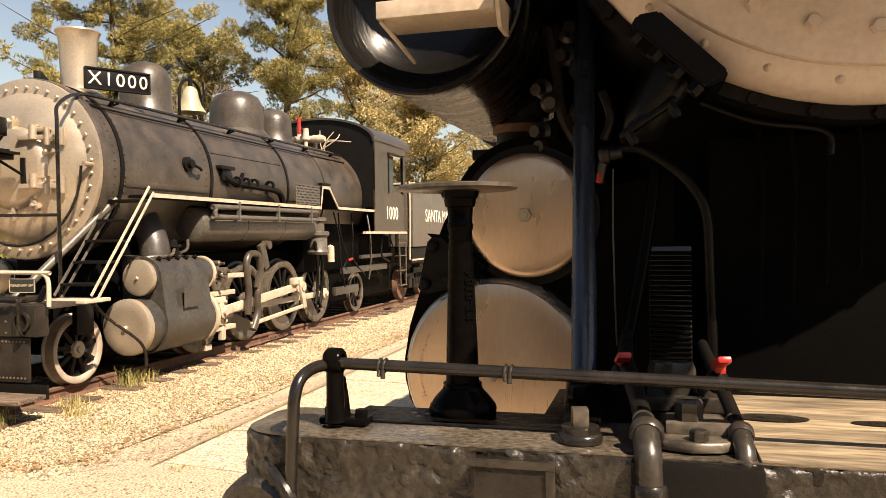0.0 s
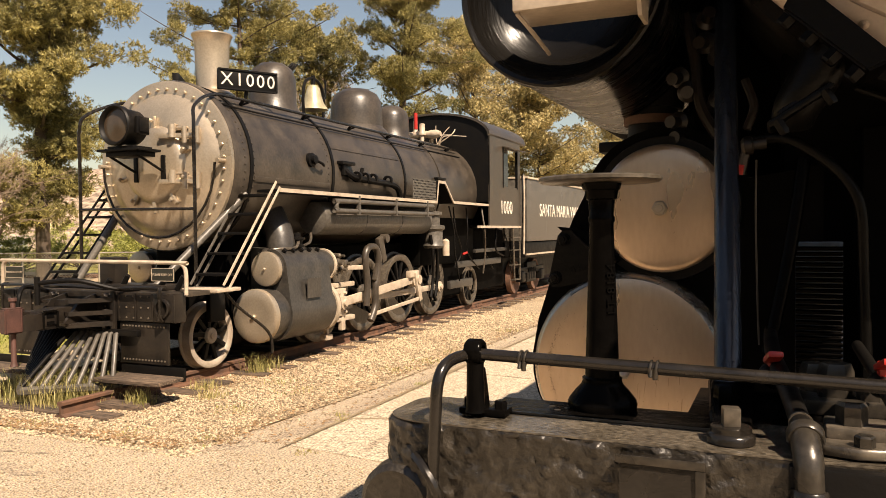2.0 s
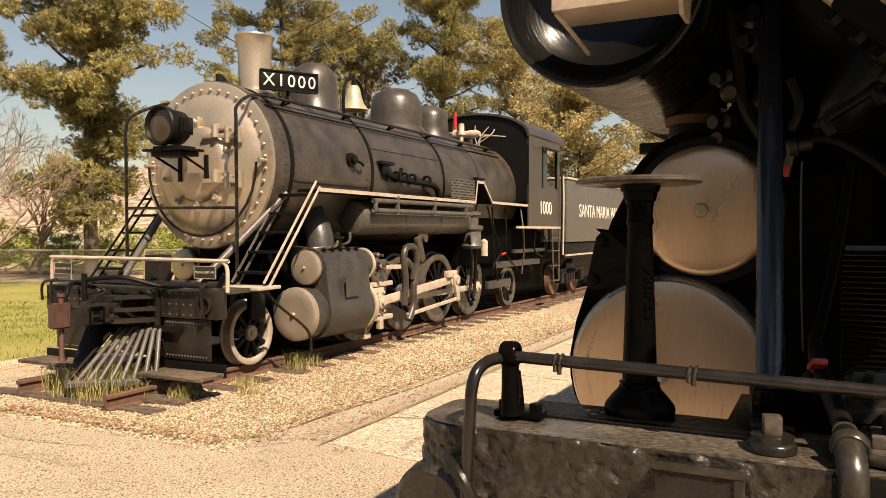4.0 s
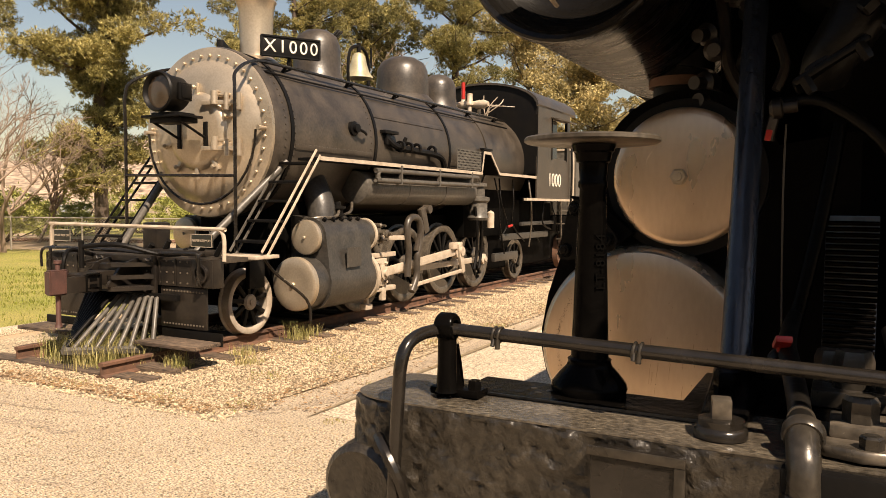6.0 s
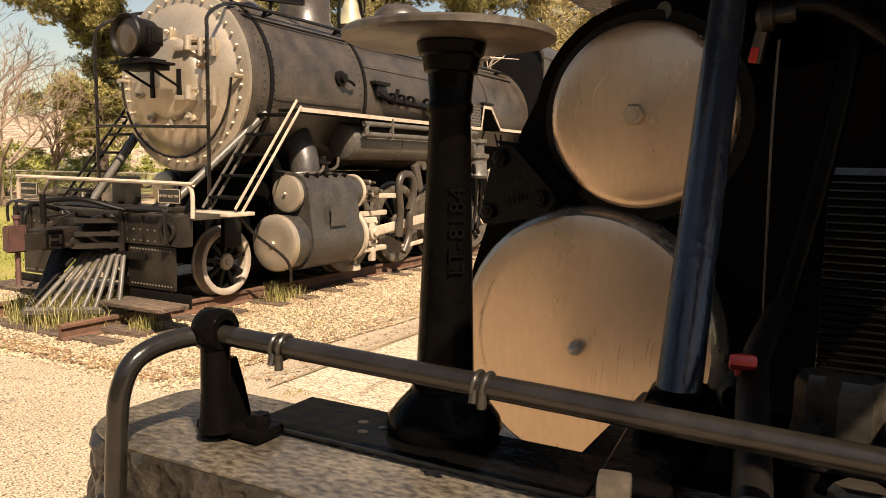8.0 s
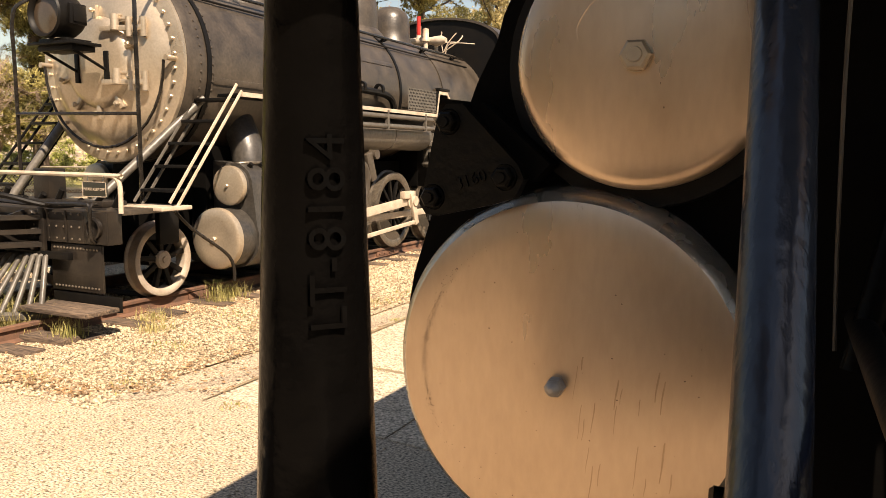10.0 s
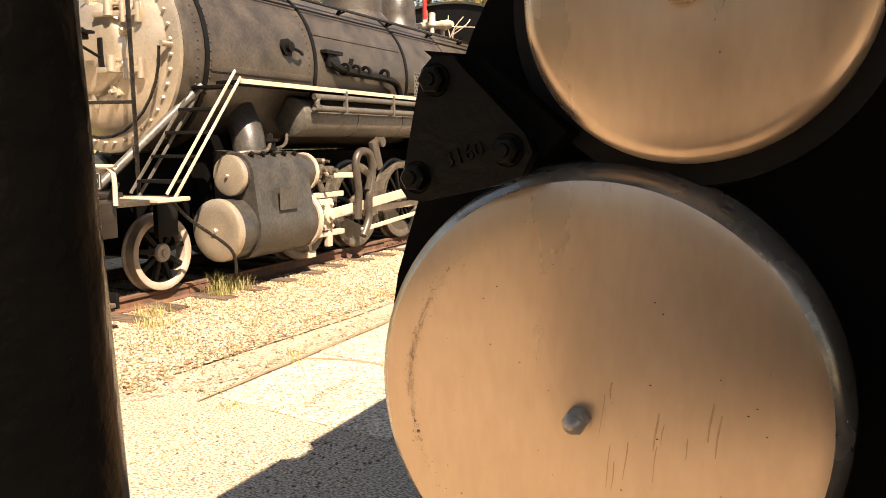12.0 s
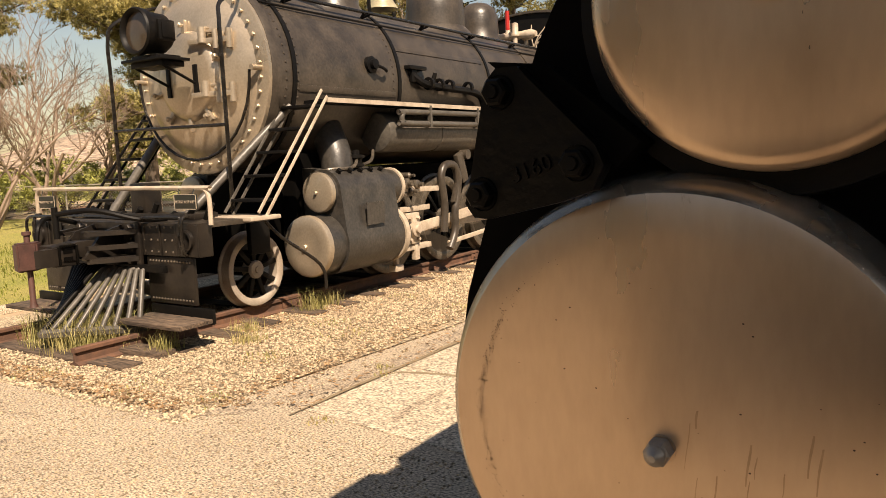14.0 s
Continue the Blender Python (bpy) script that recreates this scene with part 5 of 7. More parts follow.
for y in (18.6, 20.0, 21.6, 23.2):
    bm = bm_new()
    for k in range(30):
        lathe(bm, (X + 1.38, y, 1.55 + k * 0.05), (X + 5, y, 1.55 + k * 0.05), [(0, 0.012), (0.006, 0.008), (0.008, 0)], 6)
    part("rivet_row", bm, FADED, tender)
lettering("tender_lettering", "SANTA MARIA VALLEY", 0.47, pose(X + 1.385, 21.75, 2.28, 90, 0, 90), WHITE, tender, 0.003, "white painted lettering")
for y in (19.0, 20.7, 24.2, 25.9):
    for s in (-1, 1):
        w = part("tender_wheel", lathe(bm_new(), (X + s * 0.8, y, 0.58), (X + s * 3, y, 0.58), [(-0.08, 0), (-0.08, 0.44), (0.04, 0.42), (0.05, 0.35), (0.02, 0.3), (0.02, 0.15), (0.06, 0.12), (0.06, 0)], 36), RUST, tender)
for y in (19.85, 25.05):
    bm = box(bm_new(), X + 0.92, X + 1.02, y - 1.15, y + 1.15, 0.66, 0.82, 0.02)
    box(bm, X + 0.92, X + 1.02, y - 0.4, y + 0.4, 0.42, 0.95, 0.03)
    for k in (-0.85, 0.85):
        box(bm, X + 0.9, X + 1.08, y + k - 0.14, y + k + 0.14, 0.45, 0.72, 0.03)
    for k in (-0.2, 0, 0.2):
        lathe(bm, (X + 0.97, y + k, 0.5), (X + 0.97, y + k, 3), [(0, 0.07), (0.3, 0.07)], 10)
    part("tender_truck", bm, BLACK, tender)


# ---- the near locomotive ----
N = 0.60
near = thing("steam_locomotive", (N, 3, 0), "black steam locomotive seen close at its pilot deck, silver-faced cylinders", "locomotive")
SZ, SR, SY = 2.95, 0.86, 2.42      # smokebox axis height, radius and front
DZ = 1.37                          # top of the pilot beam

# pilot beam with rounded end corners
BX0, BX1, BY0, BY1 = -0.80, 2.0, 1.715, 1.965
end = [(BX0 + 0.11 - 0.11 * math.sin(a), BY0 + 0.075 - 0.075 * math.cos(a)) for a in (radians(k * 15) for k in range(7))]
end2 = [(BX0 + 0.06 - 0.06 * math.cos(a), BY1 - 0.06 + 0.06 * math.sin(a)) for a in (radians(k * 18) for k in range(6))]
bm = prism(bm_new(), [(BX1, BY0), *end, *end2, (BX1, BY1)], "z", 0.98, DZ - 0.006)
top = [e for e in bm.edges if all(abs(v.co.z - (DZ - 0.006)) < 1e-5 for v in e.verts)]
bmesh.ops.bevel(bm, geom=top, offset=0.012, segments=3, profile=0.5, affect="EDGES")
for k in range(86):
    bmesh.ops.bisect_plane(bm, geom=bm.verts[:] + bm.edges[:] + bm.faces[:], plane_co=(BX0 + 0.012 + (0.0105 if k < 70 else 0.0135) * k, 0, 0), plane_no=(1, 0, 0))
for k in range(31):
    bmesh.ops.bisect_plane(bm, geom=bm.verts[:] + bm.edges[:] + bm.faces[:], plane_co=(0, 0, 1.02 + 0.0105 * k), plane_no=(0, 0, 1))
for v in bm.verts:
    if v.co.y < BY0 + 0.07 and v.co.x < 0.6:
        q = v.co
        v.co.y += 0.008 * noise.noise((q.x * 9, q.y, q.z * 16)) + 0.008 * noise.noise((q.x * 46 + 0.3, 7.4, q.z * 54)) + 0.009 * noise.noise((q.x * 84, 3.6, q.z * 90)) + 0.007
pbeam = part("pilot_beam", bm, BEAM, near, "rough tarred black timber pilot beam", 50)
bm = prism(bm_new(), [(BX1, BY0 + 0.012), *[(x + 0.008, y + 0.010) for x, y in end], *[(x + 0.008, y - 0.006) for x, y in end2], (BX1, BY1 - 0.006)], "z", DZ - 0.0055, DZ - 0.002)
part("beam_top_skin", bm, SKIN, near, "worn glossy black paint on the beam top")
bm = prism(bm_new(), [(-0.60, 1.862), (-0.12, 1.862), (-0.12, 1.985), (-0.60, 1.985)], "z", DZ - 0.001, DZ + 0.003)
part("deck_plate", bm, GLOSS, near, "glossy black steel plate on the beam")
part("plate_edge", box(bm_new(), -0.58, -0.125, 1.8575, 1.8615, DZ - 0.0015, DZ + 0.0035, 0.001), WORN, near, "bright worn edge of the plate")
for x, y in ((-0.455, 1.905), (-0.475, 1.935), (-0.43, 1.955), (-0.44, 1.93)):
    part("plate_hole", lathe(bm_new(), (x, y, DZ + 0.0032), (x, y, 5), [(0, 0.007), (0.0006, 0.006), (0.0006, 0)], 10), BEAM, near)
# front plate on the beam
bm = box(bm_new(), -0.285, -0.14, BY0 - 0.022, BY0 + 0.02, 1.0, 1.352, 0.004)
bpl = part("front_plate", bm, PIPE, near, "dark steel plate bolted on the beam front")
bm = box(bm_new(), -0.290, -0.135, BY0 - 0.028, BY0 - 0.0225, 1.34, 1.355, 0.002)
box(bm, -0.152, -0.135, BY0 - 0.028, BY0 - 0.0225, 1.0, 1.3395, 0.002)
part("plate_border", bm, FITTING, bpl)
bm = lathe(bm_new(), (-0.75, BY0 + 0.045, 1.19), (-0.80, 0, 1.17), [(0, 0), (0.0, 0.09), (0.035, 0.085), (0.045, 0.072), (0.04, 0.06), (0.038, 0)], 28)
part("poling_pocket", bm, BEAM, pbeam, "round cast boss on the beam end")
bm = tube(bm_new(), [(-0.70, BY0 - 0.005, 1.30), (-0.665, BY0 - 0.035, 1.285), (-0.64, BY0 - 0.04, 1.25), (-0.635, BY0 - 0.02, 1.2)], 0.011)
part("beam_hook", bm, PIPE, pbeam)

# deck at the right of the beam
bm = bm_new()
holes = [(0.27, 2.06, 0.075, 0.035), (0.48, 2.05, 0.06, 0.022)]
box(bm, 0.21, 2.0, 1.968, 2.30, 1.30, DZ - 0.002, 0.004)
deck = part("deck_planks", bm, DECK, near, "sun-worn deck planking with black paint remains")
part("deck_sheet", box(bm_new(), -0.20, 0.207, 1.968, 2.30, 1.30, DZ - 0.004, 0.004), GLOSS, near, "glossy black sheet over the deck, left of the planks")
part("deck_planks", box(bm_new(), 0.21, 2.0, 1.835, 1.966, DZ - 0.004, DZ + 0.006, 0.003), DECK, near, "worn bare deck board")
part("deck_planks", box(bm_new(), 0.21, 2.0, BY0 + 0.01, 1.83, DZ - 0.004, DZ + 0.004, 0.003), DECK, near, "worn bare deck board")
for x, y, a, b in holes:
    bm = bm_new()
    vs = [bm.verts.new((x + a * math.cos(t), y + b * math.sin(t), DZ + 0.0005)) for t in (2 * math.pi * k / 28 for k in range(28))]
    bm.faces.new(vs)
    part("deck_hole", bm, BEAM, near, "dark oval hole in the deck")

# handrail over the beam
bm = tube(bm_new(), [(1.95, 1.80, 1.45), (0.6, 1.80, 1.478), (-0.45, 1.80, 1.4985), (-0.55, 1.80, 1.5003), (-0.585, 1.80, 1.501), (-0.615, 1.785, 1.500), (-0.63, 1.745, 1.496), (-0.637, 1.71, 1.482), (-0.641, 1.693, 1.45), (-0.643, 1.688, 1.40), (-0.65, 1.685, 1.25), (-0.66, 1.683, 1.0)], 0.0123, 14)
hrail = part("handrail", bm, PIPE, near, "worn brown-black pipe handrail over the beam")
for x in (-0.497, -0.238):
    bm = bm_new()
    for k in (-0.0075, 0.0075):
        m = [(x + k * 0.75 + 0.002 * math.sin(a), 1.80 + 0.0140 * math.cos(a), 1.499 - (x + 0.5) * 0.02 + 0.0140 * math.sin(a)) for a in (2 * math.pi * j / 16 for j in range(17))]
        tube(bm, m, 0.0028, 8, False)
    rod(bm, (x + 0.004, 1.79, 1.492), (x + 0.004, 1.79, 1.474), 0.005)
    rod(bm, (x - 0.004, 1.79, 1.492), (x - 0.004, 1.785, 1.479), 0.004)
    part("wire_clamp", bm, FITTING, hrail, "twisted steel wire clamp")
# stand of the handrail
bm = bm_new()
lathe(bm, (-0.602 - 0.018, 1.80, 1.506), (9, 1.80, 1.506), [(0, 0.0145), (0, 0.023), (0.005, 0.027), (0.031, 0.027), (0.036, 0.023), (0.036, 0.0145)], 22, True)
lathe(bm, (-0.602, 1.80, DZ + 0.010), (-0.602, 1.80, 9), [(0, 0.023), (0.008, 0.0205), (0.05, 0.0185), (0.10, 0.0180), (0.125, 0.020), (0.135, 0.012)], 22)
prism(bm, [(1.81, 1.47), (1.822, 1.47), (1.836, 1.43), (1.848, 1.385), (1.81, 1.385)], "x", -0.598, -0.588)
boxm(bm, pose(-0.590, 1.828, DZ + 0.008), 0.105, 0.050, 0.016, 0.006)
stand = part("rail_stand", bm, GLOSS, near, "cast black handrail stand bolted to the beam")
for dx, dy in ((-0.028, 0.018), (0.045, 0.010)):
    bm = hexhead(bm_new(), (-0.60 + dx, 1.815 + dy, DZ + 0.016), (-0.60 + dx, 1.815 + dy, 5), 0.014, 0.016)
    part("bolt", bm, GLOSS, stand)

# cast post with a round top plate
PX, PY = -0.372, 1.968
prof = [(0, 0), (0, 0.072), (0.010, 0.075), (0.020, 0.072), (0.038, 0.058), (0.052, 0.045), (0.060, 0.042), (0.066, 0.043), (0.070, 0.037), (0.40, 0.0255), (0.405, 0.0285), (0.413, 0.0285), (0.418, 0.026), (0.45, 0.0285), (0.453, 0.033), (0.470, 0.036), (0.473, 0.040), (0.486, 0.043), (0.489, 0)]
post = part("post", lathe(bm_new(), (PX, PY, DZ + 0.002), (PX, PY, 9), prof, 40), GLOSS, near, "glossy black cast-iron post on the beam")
part("post_top", lathe(bm_new(), (PX - 0.004, PY, DZ + 0.490), (PX - 0.02, PY + 0.01, 9), [(0, 0.0), (0.0, 0.126), (0.003, 0.131), (0.009, 0.131), (0.012, 0.128), (0.012, 0)], 44), WORN, post, "flat round steel plate on the post")
m = Matrix.Translation((PX + 0.0233, PY - 0.0203, 1.632)) @ Matrix.Rotation(radians(49), 4, "Z") @ pose(0, 0, 0, 88, 0, 0) @ pose(0, 0, 0, 0, 0, 90)
along = -0.5 * 0.0296 * 3.72
for ch, w in (("L", 0.54), ("T", 0.56), ("-", 0.36), ("8", 0.60), ("1", 0.48), ("8", 0.60), ("4", 0.58)):
    lettering("cast_figure", ch, 0.0296, m @ Matrix.Translation((along + 0.0296 * w / 2, 0, 0)), GLOSS, post, 0.003)
    along += 0.0296 * w

# smokebox and its front ring
bm = lathe(bm_new(), (N, SY, SZ), (N, 30, SZ), [(0.075, 0.5), (0.075, SR - 0.01), (0.085, SR), (0.30, SR), (0.31, SR + 0.02), (3.0, SR + 0.03), (9.6, SR + 0.10), (9.6, 0)], 72)
part("boiler", bm, BLACK, near, "black boiler and smokebox barrel")
bm = lathe(bm_new(), (N, SY, SZ), (N, 30, SZ), [(-0.03, 0), (-0.03, 0.5), (-0.01, 0.72), (0.0, 0.785), (0.006, 0.789), (0.022, 0.789)], 84)
nfront = part("smokebox_front", bm, DULLSILVER, near, "silver-painted smokebox front with large bolts", 30)
part("front_ring", lathe(bm_new(), (N, SY + 0.02, SZ), (N, 30, SZ), [(0.0, 0.77), (0.0, 0.80), (0.02, 0.845), (0.05, 0.868), (0.10, 0.868), (0.10, 0.77)], 84), DULLSILVER, near, "dulled silver ring round the smokebox", 50)
for k in range(30):
    a = 2 * math.pi * (k + 0.25) / 30
    x, z = N + 0.70 * math.cos(a), SZ + 0.70 * math.sin(a)
    bm = lathe(bm_new(), (x, SY - 0.002, z), (x, 0, z), [(0, 0.026), (0.006, 0.026), (0.008, 0.02)], 18)
    hexhead(bm, (x, SY - 0.01, z), (x, 0, z), 0.019, 0.026)
    part("bolt", bm, DULLSILVER, nfront)
    a += math.pi / 30 * 1.2
    x, z = N + 0.82 * math.cos(a), SZ + 0.82 * math.sin(a)
    part("cone_rivet", lathe(bm_new(), (x, SY + 0.028, z), (x, 0, z), [(0, 0.013), (0.016, 0.004), (0.017, 0)], 10), DULLSILVER, nfront)
# parts below the smokebox, with the dark shade there put into their colour
part("saddle", box(bm_new(), N - 0.62, N + 0.62, 2.95, 4.2, 0.95, 2.35, 0.06), SHADEBLACK, near, "black smokebox saddle")
part("frame", box(bm_new(), N - 0.5, N + 0.5, 2.3, 11, 0.9, 1.30, 0.03), SHADEBLACK, near, "black locomotive frame")
part("apron", box(bm_new(), N - 0.40, N + 1.3, 2.84, 2.88, 0.9, 2.05, 0.01), SHADEBLACK, near)
bm = lathe(bm_new(), (N, SY + 0.12, SZ), (N, 30, SZ), [(0, SR), (0, SR + 0.045), (0.10, SR + 0.045), (0.10, SR)], 72, True)
part("saddle_flange", bm, BLACK, near)
for k in range(12):
    a = radians(200 + k * 10)
    x, z = N + (SR + 0.03) * math.cos(a), SZ + (SR + 0.03) * math.sin(a)
    part("bolt", hexhead(bm_new(), (x, SY + 0.13, z), (x, 0, z), 0.02, 0.03), BLACK, near)

# cylinder casting and covers
LC, LCZ, LR = -0.477, 1.305, 0.307
VC, VCZ, VR = -0.362, 1.825, 0.204
CYF = 2.807
out = [(VC + 0.27 * math.cos(a), VCZ + 0.265 * math.sin(a)) for a in (radians(20 + k * 10) for k in range(16))]
out += [(-0.665, 1.80), (-0.735, 1.62), (-0.79, 1.45)]
out += [(LC + 0.335 * math.cos(a), LCZ + 0.335 * math.sin(a)) for a in (radians(175 + k * 12) for k in range(12))]
out += [(N - 0.5, 1.0), (N - 0.5, 1.95)]
# casting body in the shade black, darker than its own paint
casting = part("cylinder_casting", prism(bm_new(), out, "y", CYF + 0.075, 3.95), SHADEBLACK, near, "black cylinder casting", 30)
part("valve_barrel", lathe(bm_new(), (VC, CYF + 0.05, VCZ), (VC, 30, VCZ), [(0, 0.2), (0, 0.232), (0.02, 0.236), (0.08, 0.236)], 56), BLACK, casting)
part("valve_cover", lathe(bm_new(), (VC, CYF, VCZ), (VC, 30, VCZ), [(-0.007, 0), (-0.0065, 0.05), (-0.005, 0.10), (-0.002, 0.15), (0.001, VR - 0.022), (0.004, VR - 0.010), (0.011, VR - 0.002), (0.022, VR), (0.06, VR), (0.06, 0)], 72), COVER, near, "round tan-silver valve cover with a hex bolt")
nut = hexhead(bm_new(), (VC - 0.004, CYF - 0.009, VCZ), (VC - 0.004, 0, VCZ), 0.0245, 0.02)
lathe(nut, (VC - 0.004, CYF - 0.005, VCZ), (VC - 0.004, 0, VCZ), [(0, 0.024), (0.005, 0.024), (0.005, 0)], 24)
lathe(nut, (VC - 0.004, CYF - 0.029, VCZ), (VC - 0.004, 0, VCZ), [(0, 0.012), (0.004, 0.011), (0.004, 0)], 18)
part("cover_bolt", nut, SILVER, near, "silver hex bolt", 25)
part("cylinder_cover", lathe(bm_new(), (LC, CYF, LCZ), (LC, 30, LCZ), [(-0.010, 0), (-0.0095, 0.06), (-0.0075, 0.12), (-0.004, 0.19), (-0.001, 0.24), (0.002, LR - 0.026), (0.006, LR - 0.012)], 88), COVER, near, "large round tan-silver cylinder cover with streaks")
part("cover_rim", lathe(bm_new(), (LC, CYF, LCZ), (LC, 30, LCZ), [(0.006, LR - 0.0121), (0.013, LR - 0.003), (0.025, LR + 0.004), (0.05, LR + 0.010), (0.075, LR + 0.013), (0.075, 0.1)], 88), RIM, near, "worn shiny rolled edge of the cover")
bm = lathe(bm_new(), (LC, CYF - 0.007, LCZ - 0.01), (LC - 0.03, 0, LCZ - 0.02), [(0, 0.018), (0.004, 0.018)], 22)
hexhead(bm, (LC, CYF - 0.011, LCZ - 0.01), (LC - 0.03, 0, LCZ - 0.02), 0.0165, 0.022)
lathe(bm, (LC - 0.0002, CYF - 0.030, LCZ - 0.0102), (LC - 0.03, 0, LCZ - 0.02), [(0, 0.0135), (0.006, 0.013), (0.012, 0.009), (0.0155, 0.004), (0.016, 0)], 22)
part("cap_nut", bm, STEEL, near, "domed steel cap nut", 25)
gr = random.Random(8)
bm = bm_new()
for k in range(420):
    a = radians(gr.gauss(172, 20))
    r = 0.252 + gr.gauss(0, 0.0035)
    q = gr.uniform(0.0003, 0.0008)
    x, z = LC + r * math.cos(a), LCZ + r * math.sin(a)
    bm.faces.new([bm.verts.new((x + q * math.cos(t) * gr.uniform(0.6, 1.6), CYF - 0.0012, z + q * math.sin(t) * gr.uniform(0.6, 1.6))) for t in (0, 1.2, 2.5, 3.7, 5.0)])
tagged(part("dirt_specks", bm, BARK, near, "fine dark dirt specks in an arc on the cover"), kind="stuff")
def cover_y(x, z):
    r = math.hypot(x - LC, z - LCZ)
    return CYF - 0.0104 + 0.16 * r * r


bm = bm_new()
for k in range(18):
    x, z = LC + gr.uniform(0.02, 0.20), LCZ + gr.uniform(-0.16, 0.05)
    ln, w = gr.uniform(0.02, 0.075), gr.uniform(0.0006, 0.0016)
    if math.hypot(x - LC, z - ln - LCZ) > LR - 0.035:
        continue
    rows = []
    for j in range(7):
        u = j / 6
        px, pz, hw = x - 0.10 * ln * u + 0.0006 * math.sin(5 * u + k), z - ln * u, w * (1 - 0.8 * abs(u - 0.35))
        rows.append([bm.verts.new((px + q, cover_y(px + q, pz), pz)) for q in (-hw, hw)])
    for p, q in zip(rows, rows[1:]):
        bm.faces.new((p[0], p[1], q[1], q[0]))
tagged(part("drip_stain", bm, STREAK, near, "thin brown drip stains below the nut"), kind="stuff")
bm = bm_new()
for k in range(40):
    x, z, q = LC + gr.uniform(-0.23, 0.23), LCZ + gr.uniform(-0.23, 0.2), gr.uniform(0.0006, 0.0016)
    if math.hypot(x - LC, z - LCZ) < LR - 0.04:
        bm.faces.new([bm.verts.new((x + q * math.cos(t), cover_y(x, z) - 0.0002, z + 0.7 * q * math.sin(t))) for t in (0, 1.2, 2.5, 3.7, 5.0)])
tagged(part("dirt_specks", bm, BARK, near, "scattered dark dirt specks on the cover"), kind="stuff")
pts = [(VC - 0.055, VCZ + 0.105), (VC - 0.085, VCZ + 0.075), (VC - 0.10, VCZ + 0.045), (VC - 0.09, VCZ + 0.015), (VC - 0.065, VCZ - 0.01)]
part("scratch", tube(bm_new(), [(x, CYF - 0.0035 + 0.06 * ((x - VC) ** 2 + (z - VCZ) ** 2), z) for x, z in pts], 0.0022, 6), COVER, near, "pale curved scratch in the paint")
# three-bolt bracket plate
tri = [(-0.735, 1.60), (-0.728, 1.622), (-0.700, 1.752), (-0.684, 1.768), (-0.655, 1.768), (-0.64, 1.752), (-0.555, 1.668), (-0.545, 1.645), (-0.56, 1.615), (-0.60, 1.602), (-0.70, 1.580), (-0.722, 1.582)]
tri = [(x + 0.010, z - 0.010) for x, z in tri]
bm = prism(bm_new(), tri, "y", 2.775, 2.80)
plate = part("bracket_plate", bm, CASTING, near, "black cast bracket plate with three bolts")
for x, z in ((-0.670, 1.728), (-0.568, 1.638), (-0.698, 1.602)):
    bm = lathe(bm_new(), (x, 2.775, z), (x, 0, z), [(0, 0.022), (0.003, 0.021)], 20)
    hexhead(bm, (x, 2.773, z), (x, 0, z), 0.018, 0.016)
    lathe(bm, (x, 2.757, z), (x, 0, z), [(0, 0.009), (0.005, 0.008), (0.005, 0)], 14)
    part("bolt", bm, CASTING, plate)
lettering("cast_figure", "3160", 0.029, pose(-0.628, 2.7745, 1.632, 90, -18, 0), CASTING, plate, 0.003)
part("bracket_rib", prism(bm_new(), [(-0.70, 1.77), (-0.62, 1.76), (-0.50, 1.66), (-0.53, 1.63)], "y", 2.802, 2.86), SHADEBLACK, plate)
bm = tube(bm_new(), [(-0.73, 2.83, 1.585), (-0.66, 2.80, 1.596), (-0.57, 2.80, 1.618), (-0.55, 2.82, 1.63)], 0.006)
part("weld_bead", bm, WORN, casting)

# air reservoir above
TX, TZ, TR = -0.585, 2.445, 0.288
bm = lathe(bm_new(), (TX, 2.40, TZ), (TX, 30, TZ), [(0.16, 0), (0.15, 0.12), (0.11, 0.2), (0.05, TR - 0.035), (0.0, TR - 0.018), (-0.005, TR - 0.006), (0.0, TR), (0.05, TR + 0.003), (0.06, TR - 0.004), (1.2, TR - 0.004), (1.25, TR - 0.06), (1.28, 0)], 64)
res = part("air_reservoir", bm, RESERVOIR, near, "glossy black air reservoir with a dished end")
# second tank added out of view so the ground shadow's edge runs straight
bm = lathe(bm_new(), (TX, 3.80, TZ), (TX, 30, TZ), [(0, 0), (0.03, TR - 0.06), (0.08, TR - 0.004), (3.0, TR - 0.004), (3.05, TR - 0.06), (3.08, 0)], 48)
part("air_reservoir", bm, RESERVOIR, near, "second black air reservoir added unseen behind the first to lengthen its shadow")
part("reservoir_plug", lathe(bm_new(), (TX - 0.13, 2.56, TZ - 0.09), (TX - 0.13, 0, TZ - 0.09), [(0, 0.022), (0.012, 0.022), (0.012, 0.014), (0.004, 0.013), (0.004, 0)], 20), GLOSS, res)
bm = box(bm_new(), -0.668, -0.350, 2.255, 2.43, 2.338, 2.384, 0.003)
step = part("step_tread", bm, CREAM, near, "worn pale wooden step")
bm = prism(bm_new(), [(2.25, 2.384), (2.44, 2.384), (2.44, 2.30), (2.30, 2.30)], "x", -0.349, -0.338)
part("step_bracket", bm, CREAM, step)
part("step_brace", tube(bm_new(), [(-0.66, 2.27, 2.335), (-0.63, 2.33, 2.29), (-0.62, 2.44, 2.26)], 0.006), CREAM, step)

